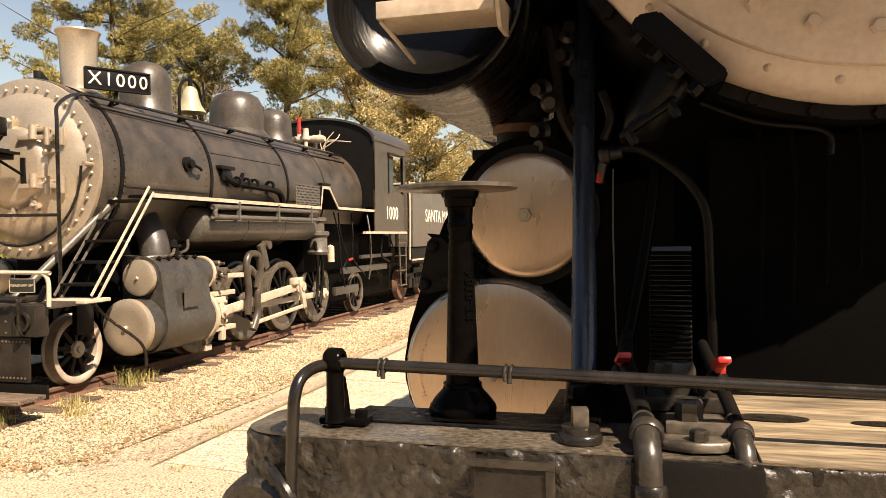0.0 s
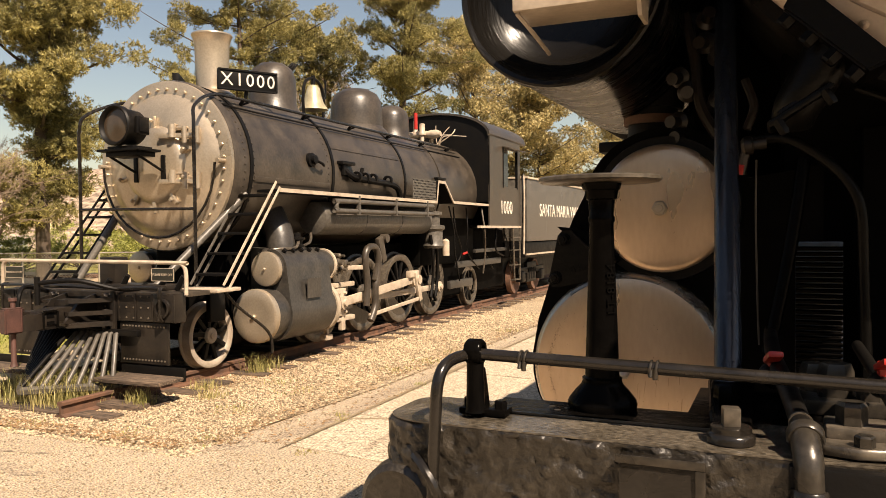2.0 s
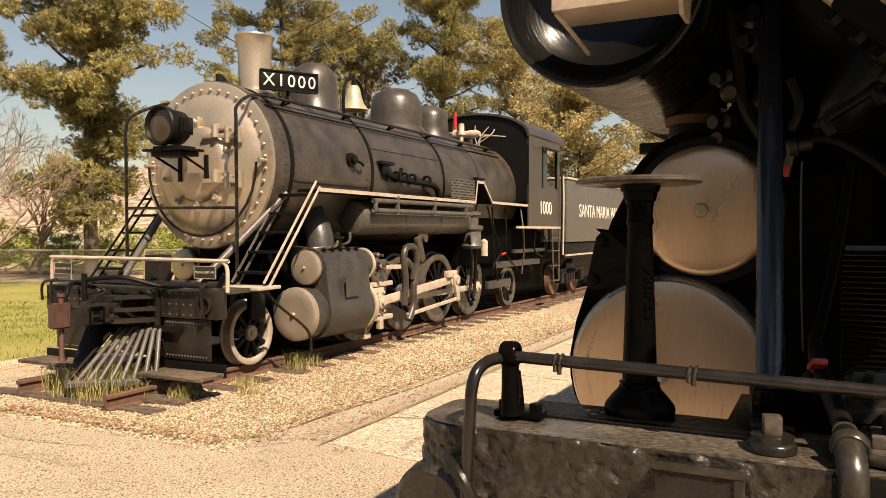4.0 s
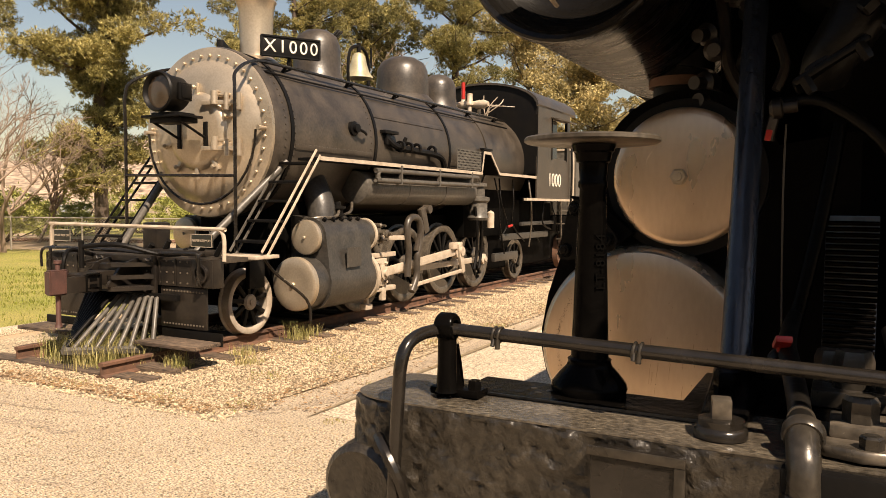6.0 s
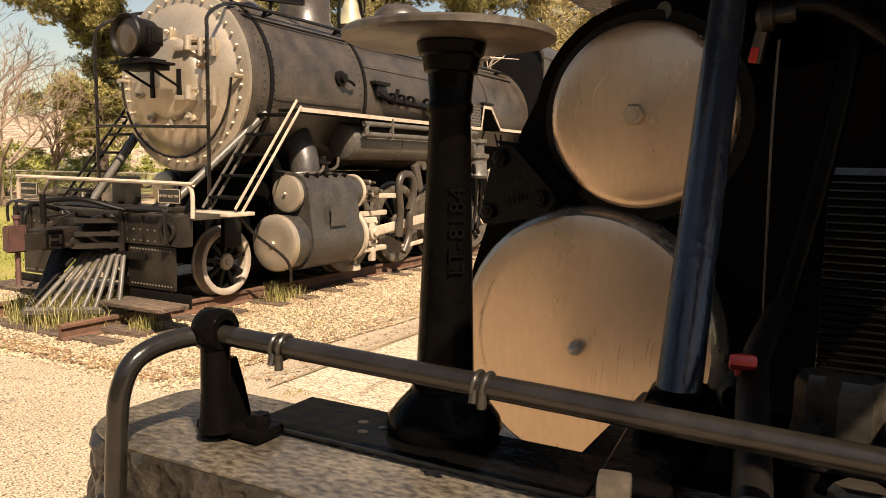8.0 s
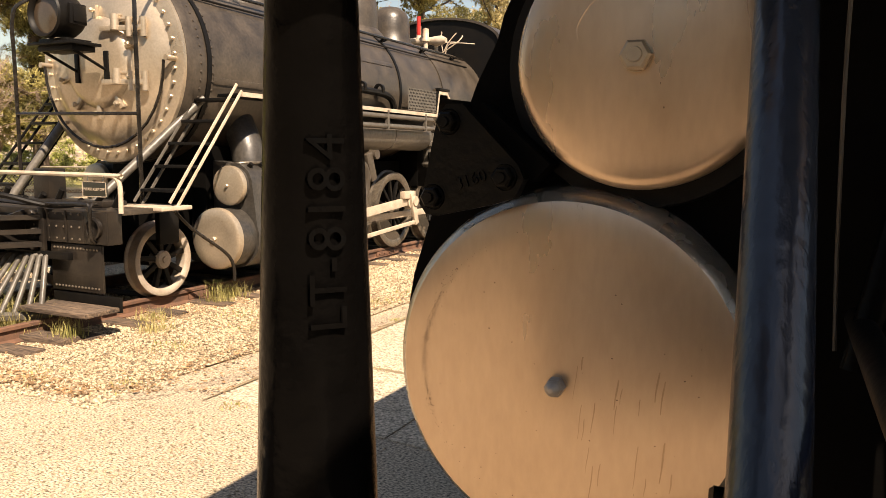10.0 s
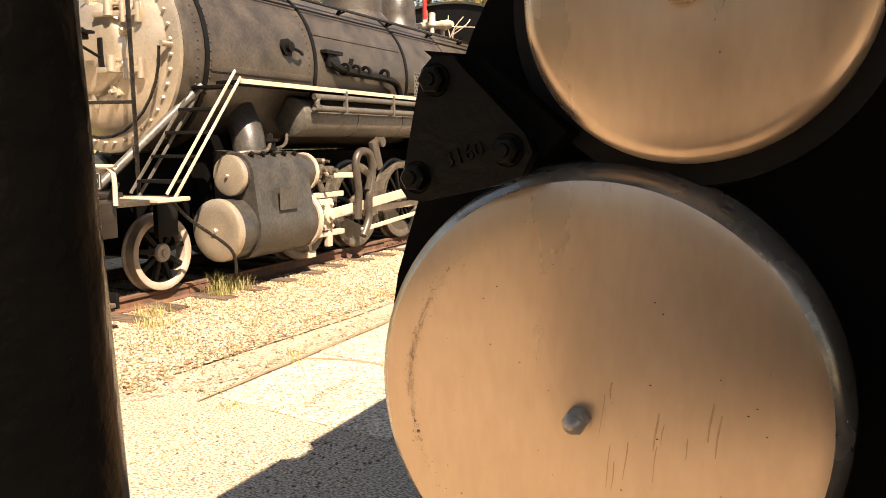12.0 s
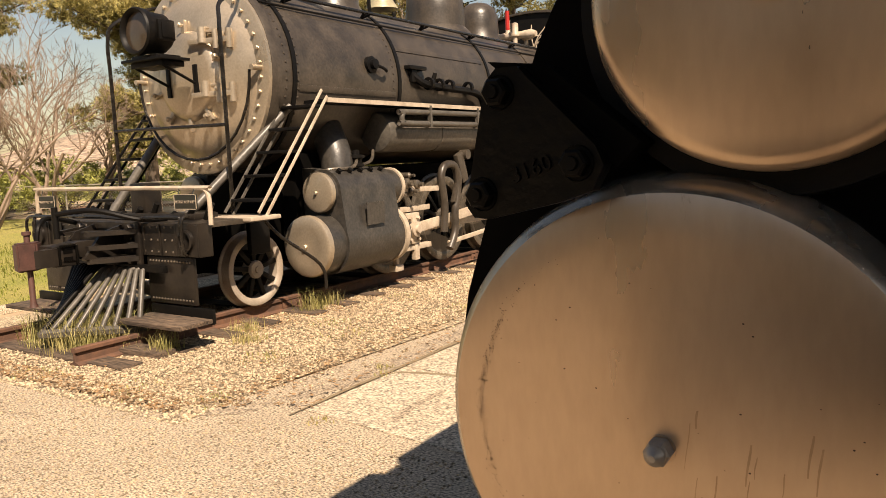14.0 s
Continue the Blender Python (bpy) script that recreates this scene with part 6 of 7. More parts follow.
# brace from the deck to the smokebox
bm = rod(bm_new(), (-0.1295, 2.21, 1.385), (-0.208, 3.31, 3.06), 0.032, None, 28)
part("smokebox_brace", bm, SKYTINT, near, "worn dark brace tube with the sky's blue put into its paint")
bm = prism(bm_new(), [(-0.135, 1.79), (-0.065, 1.79), (-0.075, 2.28), (-0.18, 2.28)], "z", DZ + 0.001, DZ + 0.022)
prism(bm, [(2.13, DZ + 0.02), (2.27, DZ + 0.02), (2.27, DZ + 0.032), (2.18, DZ + 0.035)], "x", -0.165, -0.095)
bmesh.ops.bevel(bm, geom=bm.edges[:], offset=0.004, segments=1, affect="EDGES")
brf = part("brace_foot", bm, GLOSS, near, "black forged foot of the brace")
part("bolt", hexhead(bm_new(), (-0.125, 2.06, DZ + 0.022), (-0.125, 2.06, 9), 0.026, 0.03), GLOSS, brf)
bm = lathe(bm_new(), (-0.100, 1.795, DZ), (-0.100, 1.795, 9), [(0, 0.042), (0.012, 0.042), (0.016, 0.039), (0.018, 0.036), (0.028, 0.036), (0.030, 0.03), (0.030, 0)], 26)
part("washer", bm, PIPE, near)
part("bolt", boxm(bm_new(), pose(-0.100, 1.795, DZ + 0.046, 0, 0, 12), 0.031, 0.031, 0.034, 0.004), WORN, near, "square-headed worn bolt")

# train line pipes, elbows and cocks on the deck
def line_pipe(x, y, r, back):
    y -= 0.012
    p = [(x, y + 0.035, 1.400), (x, y + 0.008, 1.392), (x + 0.003, y - 0.016, 1.372), (x + 0.004, y - 0.026, 1.339), (x + 0.004, y - 0.028, 1.299)]
    e = part("elbow", tube(bm_new(), p, r * 1.3, 20), FITTING, near, "worn steel pipe elbow over the beam edge", 60)
    part("elbow_collar", lathe(bm_new(), (x, y + 0.018, 1.395), (x, y + 0.12, 1.426), [(0, r * 1.1), (0, r * 1.5), (0.005, r * 1.68), (0.020, r * 1.68), (0.026, r * 1.4), (0.030, r * 1.0)], 24, True), FITTING, e)
    part("elbow_collar", lathe(bm_new(), (x + 0.004, y - 0.027, 1.326), (x + 0.004, y - 0.028, 0), [(0, r * 1.2), (0, r * 1.5), (0.006, r * 1.72), (0.026, r * 1.72), (0.03, r * 1.2)], 24, True), PIPE, e)
    part("pipe_band", lathe(bm_new(), (x - 0.006, y + 0.085, 1.408), (x - 0.012, y + 0.185, 1.420), [(0, r * 0.9), (0, r * 1.12), (0.004, r * 1.14), (0.008, r * 1.12), (0.008, r * 0.9)], 22, True), WORN, e)
    part("hose_coupling", hexhead(bm_new(), (x + 0.004, y - 0.028, 1.296), (x + 0.004, y - 0.028, 0), r * 1.45, 0.07), BRASS, near, "dull bronze hose coupling")
    part("line_pipe", tube(bm_new(), back, r, 16), BLACK, near, "black train line pipe")


line_pipe(0.022, 1.745, 0.0185, [(0.022, 1.765, 1.397), (0.006, 1.90, 1.423), (-0.014, 2.05, 1.448), (-0.03, 2.2, 1.46), (-0.04, 2.5, 1.46), (-0.045, 2.8, 1.45)])
line_pipe(0.185, 1.775, 0.0135, [(0.185, 1.79, 1.397), (0.178, 1.88, 1.418), (0.165, 2.0, 1.45), (0.16, 2.2, 1.46), (0.16, 2.5, 1.46)])
for x, y, z, s in ((-0.036, 2.12, 1.440, 0.9), (0.163, 2.02, 1.452, 0.8)):
    cock = part("angle_cock", lathe(bm_new(), (x, y - 0.03 * s, z - 0.005), (x, y + 1, z + 0.04), [(0, 0.02 * s), (0.02, 0.03 * s), (0.05, 0.03 * s), (0.07, 0.02 * s)], 16), BLACK, near)
    bm = boxm(bm_new(), pose(x + 0.004, y - 0.035 * s, z + 0.042, 72, 0, 8), 0.034 * s, 0.014, 0.10 * s, 0.005)
    boxm(bm, pose(x + 0.004, y, z + 0.03, 0, 0, 10), 0.028 * s, 0.028 * s, 0.03, 0.005)
    part("cock_handle", bm, RED, cock, "red cock handle")
bm = prism(bm_new(), [(0.0, 1.81), (0.05, 1.755), (0.10, 1.74), (0.15, 1.75), (0.205, 1.80), (0.205, 1.86), (0.03, 1.90), (0.0, 1.86)], "z", DZ + 0.002, DZ + 0.020)
bmesh.ops.bevel(bm, geom=bm.edges[:], offset=0.003, segments=1, affect="EDGES")
part("clamp_plate", bm, WORN, near, "worn cast clamp plate between the pipes")
part("clamp_block", box(bm_new(), 0.055, 0.175, 1.80, 1.90, DZ + 0.018, DZ + 0.040, 0.006), WORN, near)
for x, y, z, r, h in ((0.098, 1.84, DZ + 0.04, 0.026, 0.040), (0.112, 1.765, DZ + 0.02, 0.0165, 0.020)):
    part("nut", hexhead(bm_new(), (x, y, z), (x, y, 9), r, h), FITTING, near, "large hex nut", 25)
bm = hexhead(bm_new(), (0.09, 2.14, DZ), (0.09, 2.14, 9), 0.036, 0.10)
hexhead(bm, (0.155, 2.12, DZ), (0.155, 2.12, 9), 0.028, 0.06)
hexhead(bm, (0.05, 2.19, DZ), (0.05, 2.19, 9), 0.03, 0.09)
box(bm, 0.02, 0.20, 2.08, 2.24, DZ - 0.002, DZ + 0.03, 0.006)
part("bolt_block", bm, FITTING, near, "heavy black bolts in a block on the deck", 25)
part("front_bracket", box(bm_new(), -0.005, 0.215, BY0 - 0.012, BY0 + 0.03, 1.0, DZ - 0.008, 0.006), BLACK, near)

# ribbed panel behind the deck
pan = part("louvre_panel", box(bm_new(), 0.020, 0.145, 2.75, 2.78, 1.28, 1.72, 0.004), SKYTINT, near, "blue-black ribbed panel behind the deck")
slat = finish(boxm(bm_new(), pose(0, 0, 0, 25, 0, 0), 0.122, 0.010, 0.009, 0.002), "slat", GLOSS)
for k in range(26):
    o = part("slat", slat, GLOSS, pan)
    o.location = (0.083, 2.746, 1.32 + k * 0.0152)

# piping under the smokebox
bm = prism(bm_new(), [(-0.015, 2.285), (0.0, 2.312), (0.055, 2.318), (0.216, 2.158), (0.214, 2.138), (0.165, 2.118)], "y", 2.335, 2.53)
bmesh.ops.bevel(bm, geom=bm.edges[:], offset=0.006, segments=2, affect="EDGES")
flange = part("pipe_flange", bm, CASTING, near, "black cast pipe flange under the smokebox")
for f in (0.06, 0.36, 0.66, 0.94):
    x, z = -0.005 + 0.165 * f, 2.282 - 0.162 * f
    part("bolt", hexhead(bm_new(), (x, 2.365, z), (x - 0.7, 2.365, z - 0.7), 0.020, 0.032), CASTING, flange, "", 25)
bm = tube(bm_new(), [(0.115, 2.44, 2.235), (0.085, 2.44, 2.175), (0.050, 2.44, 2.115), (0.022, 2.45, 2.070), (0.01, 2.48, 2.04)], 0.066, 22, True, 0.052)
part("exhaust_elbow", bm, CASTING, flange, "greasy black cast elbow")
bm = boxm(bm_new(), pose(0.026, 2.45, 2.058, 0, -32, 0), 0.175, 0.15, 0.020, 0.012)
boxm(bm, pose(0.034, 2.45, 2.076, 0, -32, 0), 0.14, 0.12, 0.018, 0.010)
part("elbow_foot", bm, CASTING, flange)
for dx in (-0.062, 0.062):
    c, q = math.cos(radians(32)), math.sin(radians(32))
    part("bolt", hexhead(bm_new(), (0.026 + dx * c, 2.385, 2.058 + dx * q), (0.026 + dx * c + 0.5, 2.385, 2.058 + dx * q - 0.85), 0.014, 0.04), CASTING, flange, "", 25)
bm = tube(bm_new(), [(-0.10, 2.75, 2.015), (-0.011, 2.75, 2.02), (0.076, 2.75, 1.97), (0.148, 2.75, 1.90), (0.188, 2.75, 1.81), (0.196, 2.76, 1.645), (0.204, 2.77, 1.38)], 0.0165, 12)
part("air_hose", bm, CASTING, near, "black rubber air hose curving down")
bm = lathe(bm_new(), (-0.125, 2.74, 2.0), (0.4, 2.74, 2.06), [(0, 0.015), (0.01, 0.028), (0.03, 0.028), (0.035, 0.018), (0.07, 0.018), (0.07, 0)], 14)
tube(bm, [(-0.10, 2.74, 2.02), (-0.115, 2.75, 1.97), (-0.125, 2.76, 1.92)], 0.014)
tube(bm, [(-0.11, 2.74, 2.05), (-0.09, 2.75, 2.12), (-0.115, 2.76, 2.2)], 0.013)
part("hose_nozzle", bm, INK, near)
part("red_tag", boxm(bm_new(), pose(-0.125, 2.74, 1.932, 0, 10, 0), 0.016, 0.008, 0.03, 0.003), RED, near, "small red tag")
part("drain_cord", tube(bm_new(), [(-0.083, 2.75, 1.96), (-0.085, 2.75, 1.8), (-0.08, 2.74, 1.55), (-0.075, 2.72, 1.42)], 0.0028, 6), DUSTY, near)
bm = tube(bm_new(), [(0.045, 2.78, 1.96), (0.007, 2.75, 1.70), (-0.05, 2.70, 1.40)], 0.02, 12)
part("drain_pipe", bm, GLOSS, near, "dark glossy slanting pipe")
bm = tube(bm_new(), [(0.175, 2.76, 2.15), (0.33, 2.76, 2.085), (0.51, 2.76, 2.05), (0.53, 2.76, 1.98)], 0.010, 8)
part("small_pipe", bm, BLACK, near)
# unseen slabs added above to block the sun, and a backing plate
# slab added over the reservoir to keep direct sun off its dished end
part("reservoir_shade_slab", box(bm_new(), -0.62, -0.24, 2.32, 4.1, 2.76, 2.79, 0.006), BLACK, near, "unseen black slab added to shade the reservoir end")
# near-black plate closing the gap beside the boiler, shade painted in
part("backing_plate", box(bm_new(), -0.34, 0.1, 3.36, 3.42, 1.95, 2.9, 0.006), SHADEBLACK, near)
# added out of view; outline follows the shadow wanted on front and deck
part("front_shade_slab", prism(bm_new(), [(-0.22, 1.80), (0.42, 1.80), (0.42, 1.32), (0.90, 1.32), (0.90, 2.40), (-0.22, 2.40)], "z", 2.545, 2.575), BLACK, near, "unseen black slab added to shade the smokebox front and deck")
bm = tube(bm_new(), [(-0.46, 3.2, 2.02), (-0.44, 3.2, 2.22)], 0.085, 20)
part("steam_pipe_stub", bm, BLACK, near, "dusty flanged steam pipe")
part("stub_flange", lathe(bm_new(), (-0.45, 3.2, 2.14), (-0.44, 3.2, 9), [(0, 0.085), (0, 0.10), (0.03, 0.10), (0.03, 0.085)], 22, True), RUST, near)
bm = tube(bm_new(), [(-0.44, 3.2, 2.2), (-0.40, 3.2, 2.5), (-0.25, 3.2, 2.9)], 0.10, 20, True, 0.13)
part("steam_pipe", bm, BLACK, near)
rnd = random.Random(4)
for k in range(8):
    x, z = -0.27 + rnd.uniform(-0.05, 0.07), 2.06 + 0.05 * k
    bm = lathe(bm_new(), (x, 2.95, z), (x + rnd.uniform(-0.5, 0.5), 2.0, z + rnd.uniform(-0.4, 0.4)), [(0, 0), (0, 0.03), (0.05, 0.035), (0.06, 0.02), (0.10, 0.02), (0.10, 0)], 12)
    part("small_valve", bm, INK, near, "small greasy valve body")
part("small_pipe", tube(bm_new(), [(-0.30, 2.9, 2.45), (-0.27, 2.9, 2.3), (-0.25, 2.88, 2.15), (-0.2, 2.86, 2.05)], 0.018), INK, near)
bm = box(bm_new(), -0.36, -0.16, 2.92, 3.02, 2.40, 2.46, 0.01)
part("valve_bracket", bm, BLACK, near)
for k in range(5):
    x = 0.34 + 0.09 * k
    tube(bm := bm_new(), [(x, 2.80, 2.06), (x + 0.01, 2.80, 1.9), (x, 2.80, 1.5 + 0.05 * k)], 0.008, 6)
    part("small_pipe", bm, SHADEBLACK, near)

# rest of the engine, away behind the cylinders
def far_side(s):
    part("running_board", box(bm_new(), *sorted((N + s * 0.85, N + s * 1.4)), 3.9, 11.8, 2.12, 2.17, 0.01), BLACK, near)
    for y in (6.2, 8.4):
        w = part("driving_wheel", lathe(bm_new(), (N + s * 0.8, y, 1.18), (N + s * 3, y, 1.18), [(-0.08, 0), (-0.08, 1.06), (-0.05, 1.06), (-0.05, 1.02), (0.06, 1.0), (0.06, 0.85), (0.0, 0.82), (0.0, 0.3), (0.06, 0.26), (0.06, 0)], 40), BLACK, near, "tall black driving wheel")
    for y in (3.1, 4.9):
        part("leading_wheel", lathe(bm_new(), (N + s * 0.8, y, 0.58), (N + s * 3, y, 0.58), [(-0.08, 0), (-0.08, 0.45), (-0.05, 0.42), (0.06, 0.41), (0.06, 0.32), (0.0, 0.3), (0.0, 0.12), (0.05, 0.1), (0.05, 0)], 32), BLACK, near)
    if s > 0:
        part("cylinder_casting", prism(bm_new(), [(2 * N - x, z) for x, z in out], "y", CYF + 0.075, 3.95), BLACK, near, "", 30)


both(far_side)


# ---- trees, fences and the distance ----
def crown_mesh(name, clumps, per, length, width, droop, mat, seed, tuft=1):
    """Many small narrow leaves in clumps of (place, radius)."""
    g = np.random.default_rng(seed)
    c = np.array([p for p, _ in clumps])
    r = np.array([q for _, q in clumps])
    n = len(c) * per
    k = np.repeat(np.arange(len(c)), per)
    d = g.normal(size=(n, 3))
    d /= np.linalg.norm(d, axis=1)[:, None]
    d[:, 2] *= 0.75
    rad = r[k] * (np.abs(g.normal(size=n)) * 0.62 if tuft == 1 else 0.35 + 0.65 * np.sqrt(g.random(n)))
    p = c[k] + d * rad[:, None]
    if tuft > 1:
        # leaves stand in small bunches that share a place
        lead = np.arange(n) // tuft * tuft
        p = p[lead] + 0.03 * g.normal(size=(n, 3))
        d = d[lead] * 0.6
    way = d + np.array([0, 0, droop]) + (0.5 if tuft == 1 else 0.62) * g.normal(size=(n, 3))
    way /= np.linalg.norm(way, axis=1)[:, None]
    side = np.cross(way, g.normal(size=(n, 3)))
    side /= np.linalg.norm(side, axis=1)[:, None]
    ln = length * (0.5 + g.random(n))
    w = width * (0.6 + 0.8 * g.random(n))
    v = np.stack([p - side * w[:, None], p + side * w[:, None], p + way * ln[:, None]], 1)
    f = np.arange(3)[None] + 3 * np.arange(n)[:, None]
    return raw_mesh(name, v.reshape(-1, 3), f, mat)


def tree(x, y, h, spread, low, seed, mat, label, kind="pine", per=110, limbs=34, leaf=(0.26, 0.045)):
    """A tapered trunk with limbs, and a crown in uneven clumps along the outer limbs."""
    rnd = random.Random(seed)
    t = thing("tree", (x, y, 0), label, "tree", "trees beyond the track")
    bend = [(x, y, -0.1), (x + rnd.uniform(-0.2, 0.2), y, h * 0.35), (x + rnd.uniform(-0.4, 0.4), y + rnd.uniform(-0.3, 0.3), h * 0.7), (x + rnd.uniform(-0.4, 0.4), y, h * 0.97)]
    path = smooth_path(bend, 6)
    part("trunk", tube(bm_new(), path, 0.017 * h, 9, False, 0.03), BARK, t, "tapered brown trunk")
    bm = bm_new()
    clumps = []
    for k in range(limbs):
        f = low + (0.97 - low) * (k + rnd.random()) / limbs
        base = path[min(int(f * (len(path) - 1)), len(path) - 1)]
        a = rnd.uniform(0, 2 * math.pi)
        if kind == "pine":
            reach = spread * (0.35 + 0.65 * math.sin(math.pi * min(1, (1 - f) / (1 - low) * 0.8 + 0.12))) * rnd.uniform(0.6, 1.15)
            rise = rnd.uniform(0.05, 0.45)
        else:
            reach = spread * math.sqrt(max(0.05, 1 - (2 * (f - low) / (1 - low) - 0.9) ** 2)) * rnd.uniform(0.55, 1.15)
            rise = rnd.uniform(0.2, 0.8)
        tip = base + Vector((math.cos(a) * reach, math.sin(a) * reach, rise * reach))
        mid = base.lerp(tip, 0.5) + Vector((0, 0, rnd.uniform(-0.3, 0.2)))
        tube(bm, [base, mid, tip], 0.008 * h * (1.1 - f), 5, True, 0.012)
        for j in range(rnd.randint(6, 9) if kind == "pine" else rnd.randint(9, 14)):
            u = rnd.uniform(0.05, 1.05)
            c = base.lerp(tip, u) + Vector((rnd.uniform(-0.6, 0.6), rnd.uniform(-0.6, 0.6), rnd.uniform(-0.22, 0.38)))
            clumps.append((tuple(c), rnd.uniform(0.30, 0.66)))
    part("branchwork", bm, BARK, t, "brown limbs")
    part("crown", crown_mesh("crown", clumps, per, leaf[0], leaf[1], 0.35 if kind == "pine" else 0.1, mat, seed, 9 if kind == "pine" else 5), mat, t, "uneven crown of small leaves in clumps")
    return t


def bare_tree(x, y, h, seed, label, forks=6, mat=None):
    """A leafless tree of forking twigs."""
    rnd = random.Random(seed)
    t = thing("bare_tree", (x, y, 0), label, "tree", "bare trees beyond the track")
    limbs, twigs = bm_new(), []
    def grow(p, d, length, r, n):
        q = p + d * length
        if n >= 2:
            tube(limbs, [p, p.lerp(q, 0.5) + Vector((rnd.uniform(-1, 1), rnd.uniform(-1, 1), rnd.uniform(-1, 1))) * length * 0.08, q], r, 5, True, r * 0.65)
        else:
            twigs.append((p, q, r))
        if n == 0:
            return
        for _ in range(rnd.choice((2, 3, 3))):
            e = (d + Vector((rnd.uniform(-1, 1), rnd.uniform(-1, 1), rnd.uniform(-0.35, 0.75))) * 0.85).normalized()
            grow(p.lerp(q, rnd.uniform(0.55, 1)), e, length * rnd.uniform(0.55, 0.85), r * 0.6, n - 1)
    for k in range(3):
        grow(Vector((x + rnd.uniform(-0.4, 0.4), y + rnd.uniform(-0.4, 0.4), -0.1)), Vector((rnd.uniform(-0.5, 0.5), rnd.uniform(-0.5, 0.5), 1)).normalized(), h * 0.33, 0.011 * h, forks)
    part("branchwork", limbs, mat or TWIG, t)
    v, f = [], []
    for p, q, r in twigs:
        s = (q - p).cross(Vector((rnd.random() - 0.5, rnd.random() - 0.5, rnd.random() - 0.5))).normalized() * max(r, 0.007)
        w = (q - p).cross(s).normalized() * max(r, 0.007)
        i = len(v)
        v += [p + s, p - s * 0.5 + w, p - s * 0.5 - w, q]
        f += [(i, i + 1, i + 3), (i + 1, i + 2, i + 3), (i + 2, i, i + 3)]
    part("twig_tangle", raw_mesh("twig_tangle", np.array([tuple(a) for a in v]), np.array(f), TWIG), TWIG, t, "tangle of fine dry twigs")
    return t


def at(az, d):
    """A place by bearing, degrees to the right of the track's direction, and distance."""
    return math.sin(radians(az)) * d, math.cos(radians(az)) * d


for az, d, h, sp, low, seed, mat, lab, kind in (
        (-51.0, 30, 15.5, 3.0, 0.19, 11, PINE, "tall yellow-green pine beyond the lawn", "pine"),
        (-38.5, 44, 17.5, 5.0, 0.15, 12, PINE, "tall dense pine behind the locomotive", "pine"),
        (-33.5, 50, 15.0, 4.5, 0.15, 13, PINE, "dark green pine behind the locomotive", "pine"),
        (-26.5, 42, 19.0, 4.0, 0.12, 14, PINE, "tall narrow pine behind the domes", "pine"),
        (-21.0, 48, 15.0, 4.6, 0.15, 15, LEAF, "pale broad-leaved tree beyond the cab", "round"),
        (-16.5, 46, 10.5, 4.0, 0.15, 16, LEAF, "low pale tree beyond the tender", "round"),
        (-11.5, 56, 13.0, 5.0, 0.2, 17, LEAF, "pale thin tree with light limbs", "round"),
        (-6.0, 60, 14.0, 5.5, 0.2, 18, LEAF, "pale tree far behind the tender", "round"),
        (0.0, 60, 14.0, 5.5, 0.2, 21, LEAF, "pale tree behind the near locomotive", "round"),
        (-62.5, 34, 13.5, 3.6, 0.25, 19, PINE, "thin pine with bare lower limbs", "pine"),
        (-45.0, 58, 11.0, 2.4, 0.1, 20, PINE, "pine in the distance", "pine"),
        (-70, 40, 12.0, 4.0, 0.15, 22, PINE, "pine at the lawn's far end", "pine")):
    if kind == "pine":
        near_view = seed in (11, 12, 14, 19)
        tree(*at(az, d), h, sp, low, seed, mat, lab, kind, 680 if near_view else 300, 22 if seed == 19 else 62, (0.115, 0.019) if near_view else (0.15, 0.030))
    else:
        tree(*at(az, d), h, sp, low, seed, mat, lab, kind, 230, 40, (0.12, 0.034))
for az, d, h, seed in ((-30.5, 38, 10.5, 31), (-57.5, 30, 7.5, 32), (-54.5, 36, 7.0, 33), (-60.5, 27, 6.0, 34), (-65, 32, 7, 35), (-28, 47, 9.5, 36)):
    bare_tree(*at(az, d), h, seed, "leafless brown tree with fine twigs")


def bush(x, y, r, h, seed, mat=BUSH):
    rnd = random.Random(seed)
    t = thing("bush", (x, y, 0), "rounded green bush along the fence", "bush", "bushes along the fence")
    bm = bm_new()
    clumps = []
    for k in range(int(26 * r)):
        a, q = rnd.uniform(0, 6.283), r * math.sqrt(rnd.random())
        p = (x + q * math.cos(a), y + q * math.sin(a), h * rnd.uniform(0.2, 0.95) * (1 - 0.5 * (q / r) ** 2))
        clumps.append((p, rnd.uniform(0.2, 0.5)))
        if k % 3 == 0:
            tube(bm, [(x, y, 0), (x + 0.5 * q * math.cos(a), y + 0.5 * q * math.sin(a), p[2] * 0.4), p], 0.03, 5, True, 0.01)
    part("stem", bm, BARK, t)
    part("crown", crown_mesh("crown", clumps, 150, 0.12, 0.03, 0.0, mat, seed), mat, t)


k = 0
for az, d, r, h in ((-57, 37, 2.6, 2.6), (-61, 33, 2.2, 2.2), (-53, 42, 2.8, 2.4), (-49, 46, 3.0, 3.0), (-44, 48, 3.2, 3.0), (-40, 46, 3.2, 3.4), (-36, 46, 3.2, 3.6), (-32, 45, 3.2, 3.6), (-28, 46, 3.2, 3.6), (-24, 46, 3.2, 4.2),
                    (-20, 46, 3.0, 4.2), (-16, 48, 3.4, 4.2), (-12, 48, 3.4, 4.5), (-8, 50, 3.6, 4.5), (-66, 36, 3, 2.6), (-4, 52, 3.6, 4.5)):
    k += 1
    bush(*at(az, d), r, h, 60 + k)


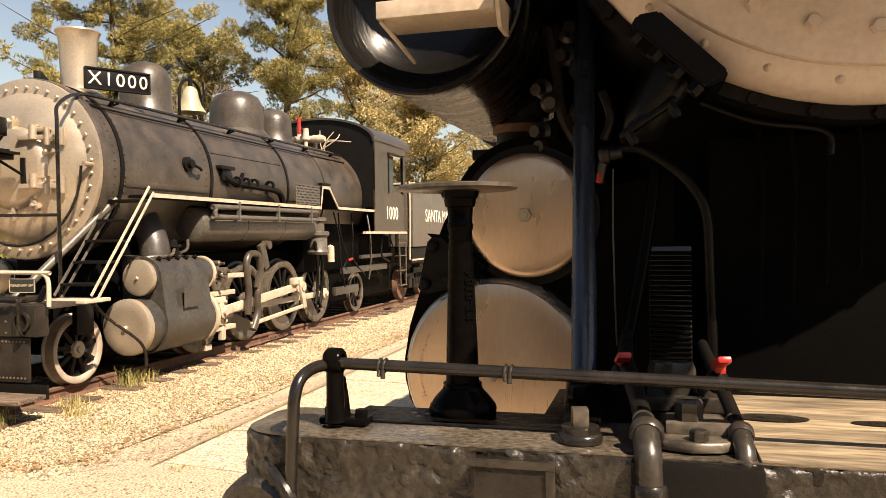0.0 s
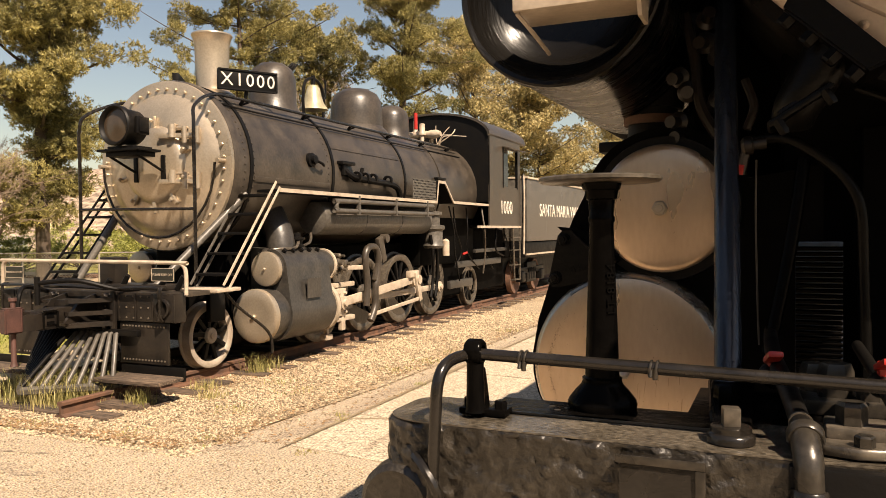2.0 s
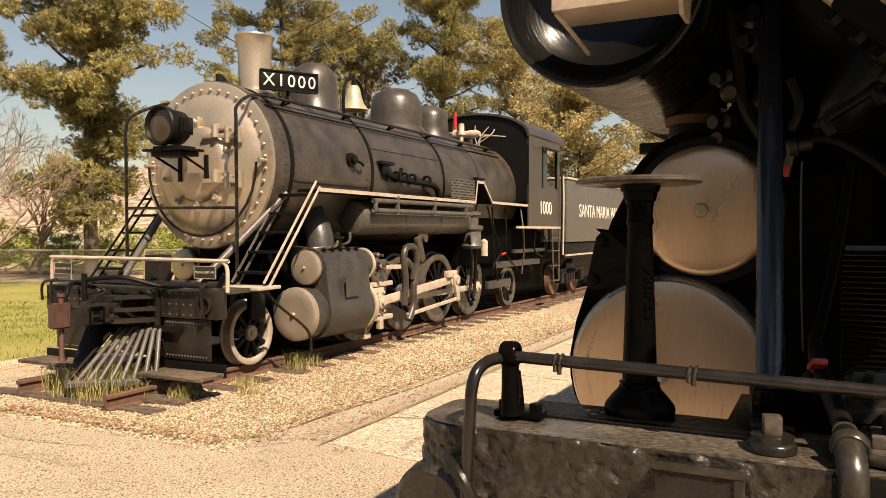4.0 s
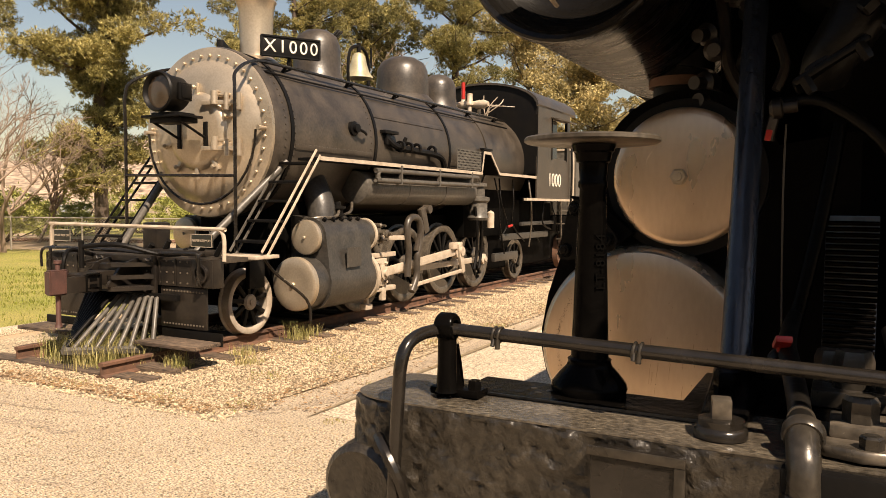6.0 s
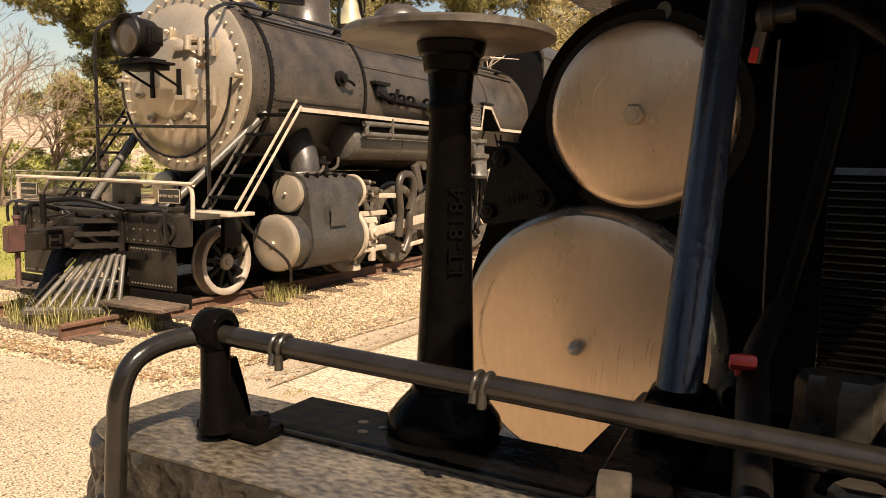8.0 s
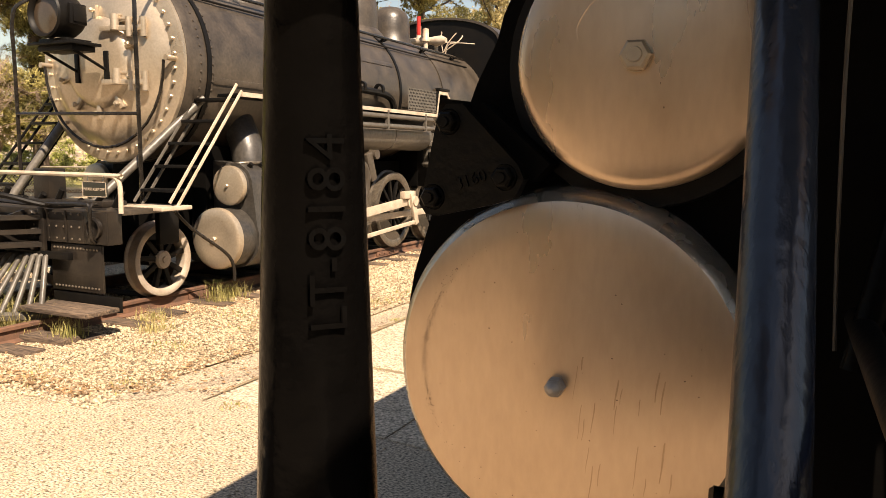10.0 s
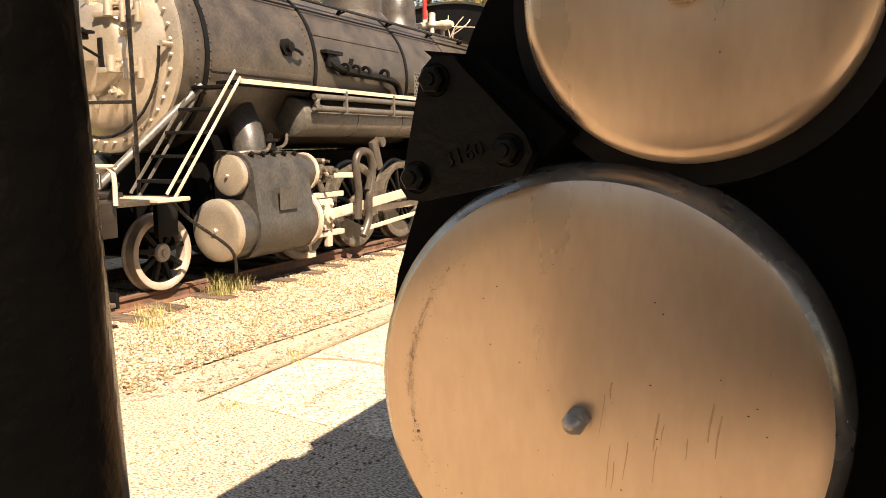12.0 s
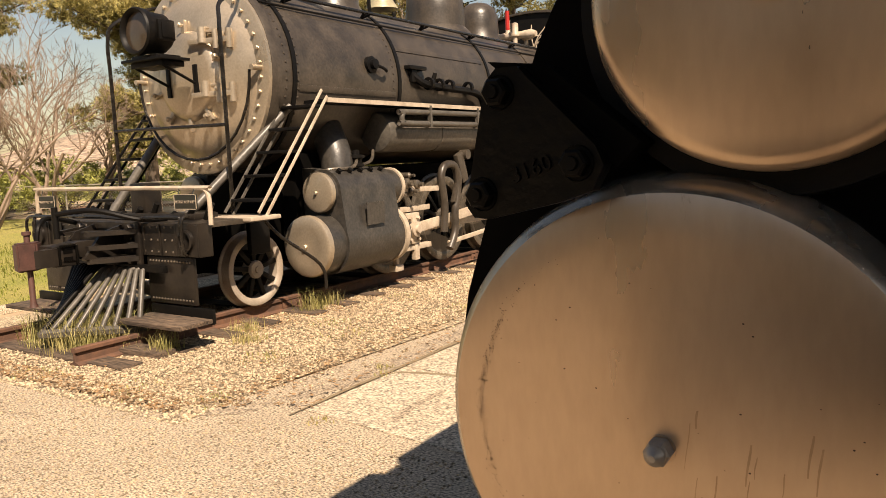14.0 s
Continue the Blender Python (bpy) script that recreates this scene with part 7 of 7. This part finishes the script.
def fence(p, q, h, gap, label):
    t = thing("chain_link_fence", (*p, 0), label, "fence")
    a, b = Vector((*p, 0)), Vector((*q, 0))
    n = int((b - a).length / gap)
    postm = finish(rod(bm_new(), (0, 0, -0.1), (0, 0, h + 0.05), 0.032, None, 8), "post", FENCE)
    for i in range(n + 1):
        o = part("post", postm, FENCE, t)
        o.location = a.lerp(b, i / n)
    part("top_rail", rod(bm_new(), a + Vector((0, 0, h)), b + Vector((0, 0, h)), 0.024, None, 8), FENCE, t)
    # woven wires, both ways
    d = (b - a).normalized()
    s = Vector((-d.y, d.x, 0)) * 0.004
    v, f = [], []
    length = (b - a).length
    u = -h
    while u < length:
        for way in (1, -1):
            u0, u1 = (u, u + h) if way > 0 else (u + h, u)
            if min(u0, u1) < 0 or max(u0, u1) > length:
                continue
            p0, p1 = a + d * u0 + Vector((0, 0, 0.03)), a + d * u1 + Vector((0, 0, h))
            i = len(v)
            w = d * 0.0045
            v += [p0 - w, p0 + w, p1 + w, p1 - w]
            f.append((i, i + 1, i + 2, i + 3))
        u += 0.11
    part("wire_mesh", raw_mesh("wire_mesh", np.array([tuple(c) for c in v]), np.array(f), FENCE), FENCE, t, "diamond wire mesh")


fence((-38, 12.0), (-16.5, 21.5), 1.15, 2.4, "low chain-link fence at the lawn's edge")
fence((-60, 24), (-20, 48), 1.7, 3.0, "taller chain-link fence across the little railway")
sheet("dirt_strip", [(-70, -4), (-38, 12.2), (-16.5, 21.7), (-14, 26), (-60, 26)], 0.004, DIRT, "bare dry dirt beyond the lawn fence")
for k, (p, q) in enumerate((((-60, 7.5), (-18, 26)), ((-60.4, 8.3), (-18.4, 26.8)))):
    solo("narrow_rail", tube(bm_new(), [(*p, 0.08), (*q, 0.08)], 0.05, 6), RUST, "rusty rail of the little park railway", "rail", "park railway")

# parked car behind the fences
def car(x, y, turn, mat, label):
    t = thing("parked_car", (x, y, 0), label, "car", "cars behind the fence")
    m = pose(x, y, 0, 0, 0, turn)
    bm = prism(bm_new(), [(-2.2, 0.35), (2.2, 0.35), (2.25, 0.75), (1.25, 0.92), (0.55, 1.42), (-1.1, 1.45), (-1.75, 0.98), (-2.2, 0.9)], "y", -0.85, 0.85)
    bmesh.ops.bevel(bm, geom=bm.edges[:], offset=0.06, segments=2, affect="EDGES")
    bm.transform(m)
    part("body", bm, mat, t)
    bm = prism(bm_new(), [(1.05, 0.95), (0.5, 1.36), (-1.05, 1.38), (-1.5, 1.0)], "y", -0.862, 0.862)
    bm.transform(m)
    part("window", bm, DARKGLASS, t)
    for u in (-1.4, 1.4):
        for w in (-0.8, 0.8):
            part("wheel", rod(bm_new(), m @ Vector((u, w - 0.1, 0.33)), m @ Vector((u, w + 0.1, 0.33)), 0.33, None, 20), BLACK, t)


car(*at(-53.2, 56), -25, CARPAINT, "silver car parked behind the fences")
car(*at(-57.5, 60), -25, DUSTY, "dark car parked behind the fences")

# far hills
def hills(name, d, height, base, seed, label):
    v, f = [], []
    na, nr = 90, 10
    for i in range(na):
        az = radians(-110 + 200 * i / (na - 1))
        top = height * (0.55 + 0.5 * noise.noise((az * 2.2, seed, 0)) + 0.22 * noise.noise((az * 9, seed, 3)))
        fade = 0.35 + 0.65 * max(0, min(1, (-math.degrees(az) - 18) / 25))
        for j in range(nr):
            g = j / (nr - 1)
            z = base + top * fade * math.sin(g * math.pi / 2) * (1 + 0.12 * noise.noise((az * 30, g * 6, seed)))
            r = d * (1 + 0.5 * g)
            v.append((math.sin(az) * r, math.cos(az) * r, z))
    for i in range(na - 1):
        for j in range(nr - 1):
            a = i * nr + j
            f.append((a, a + nr, a + nr + 1, a + 1))
    solo(name, raw_mesh(name, np.array(v), np.array(f), HILL), HILL, label, kind="structure")


hills("backdrop", 230, 48, -1, 5.3, "hazy dry brown hills in the distance")

# belt of trees added away from the locomotives, unseen, to dim reflections and fill
wood = random.Random(77)
clumps = []
for k in range(420):
    x = wood.uniform(-46, 40)
    clumps.append(((x, -17 + wood.uniform(-2.5, 2.5) - 0.004 * x * x, 9.5 * wood.random() ** 0.8 * (0.75 + 0.25 * math.sin(x * 0.45))), wood.uniform(0.9, 1.7)))
solo("woods", crown_mesh("woods", clumps, 170, 0.6, 0.16, 0.1, PINE, 78, 6), PINE, "unseen dense belt of dark green foliage added to dim fill and reflections", "trees", kind="stuff")
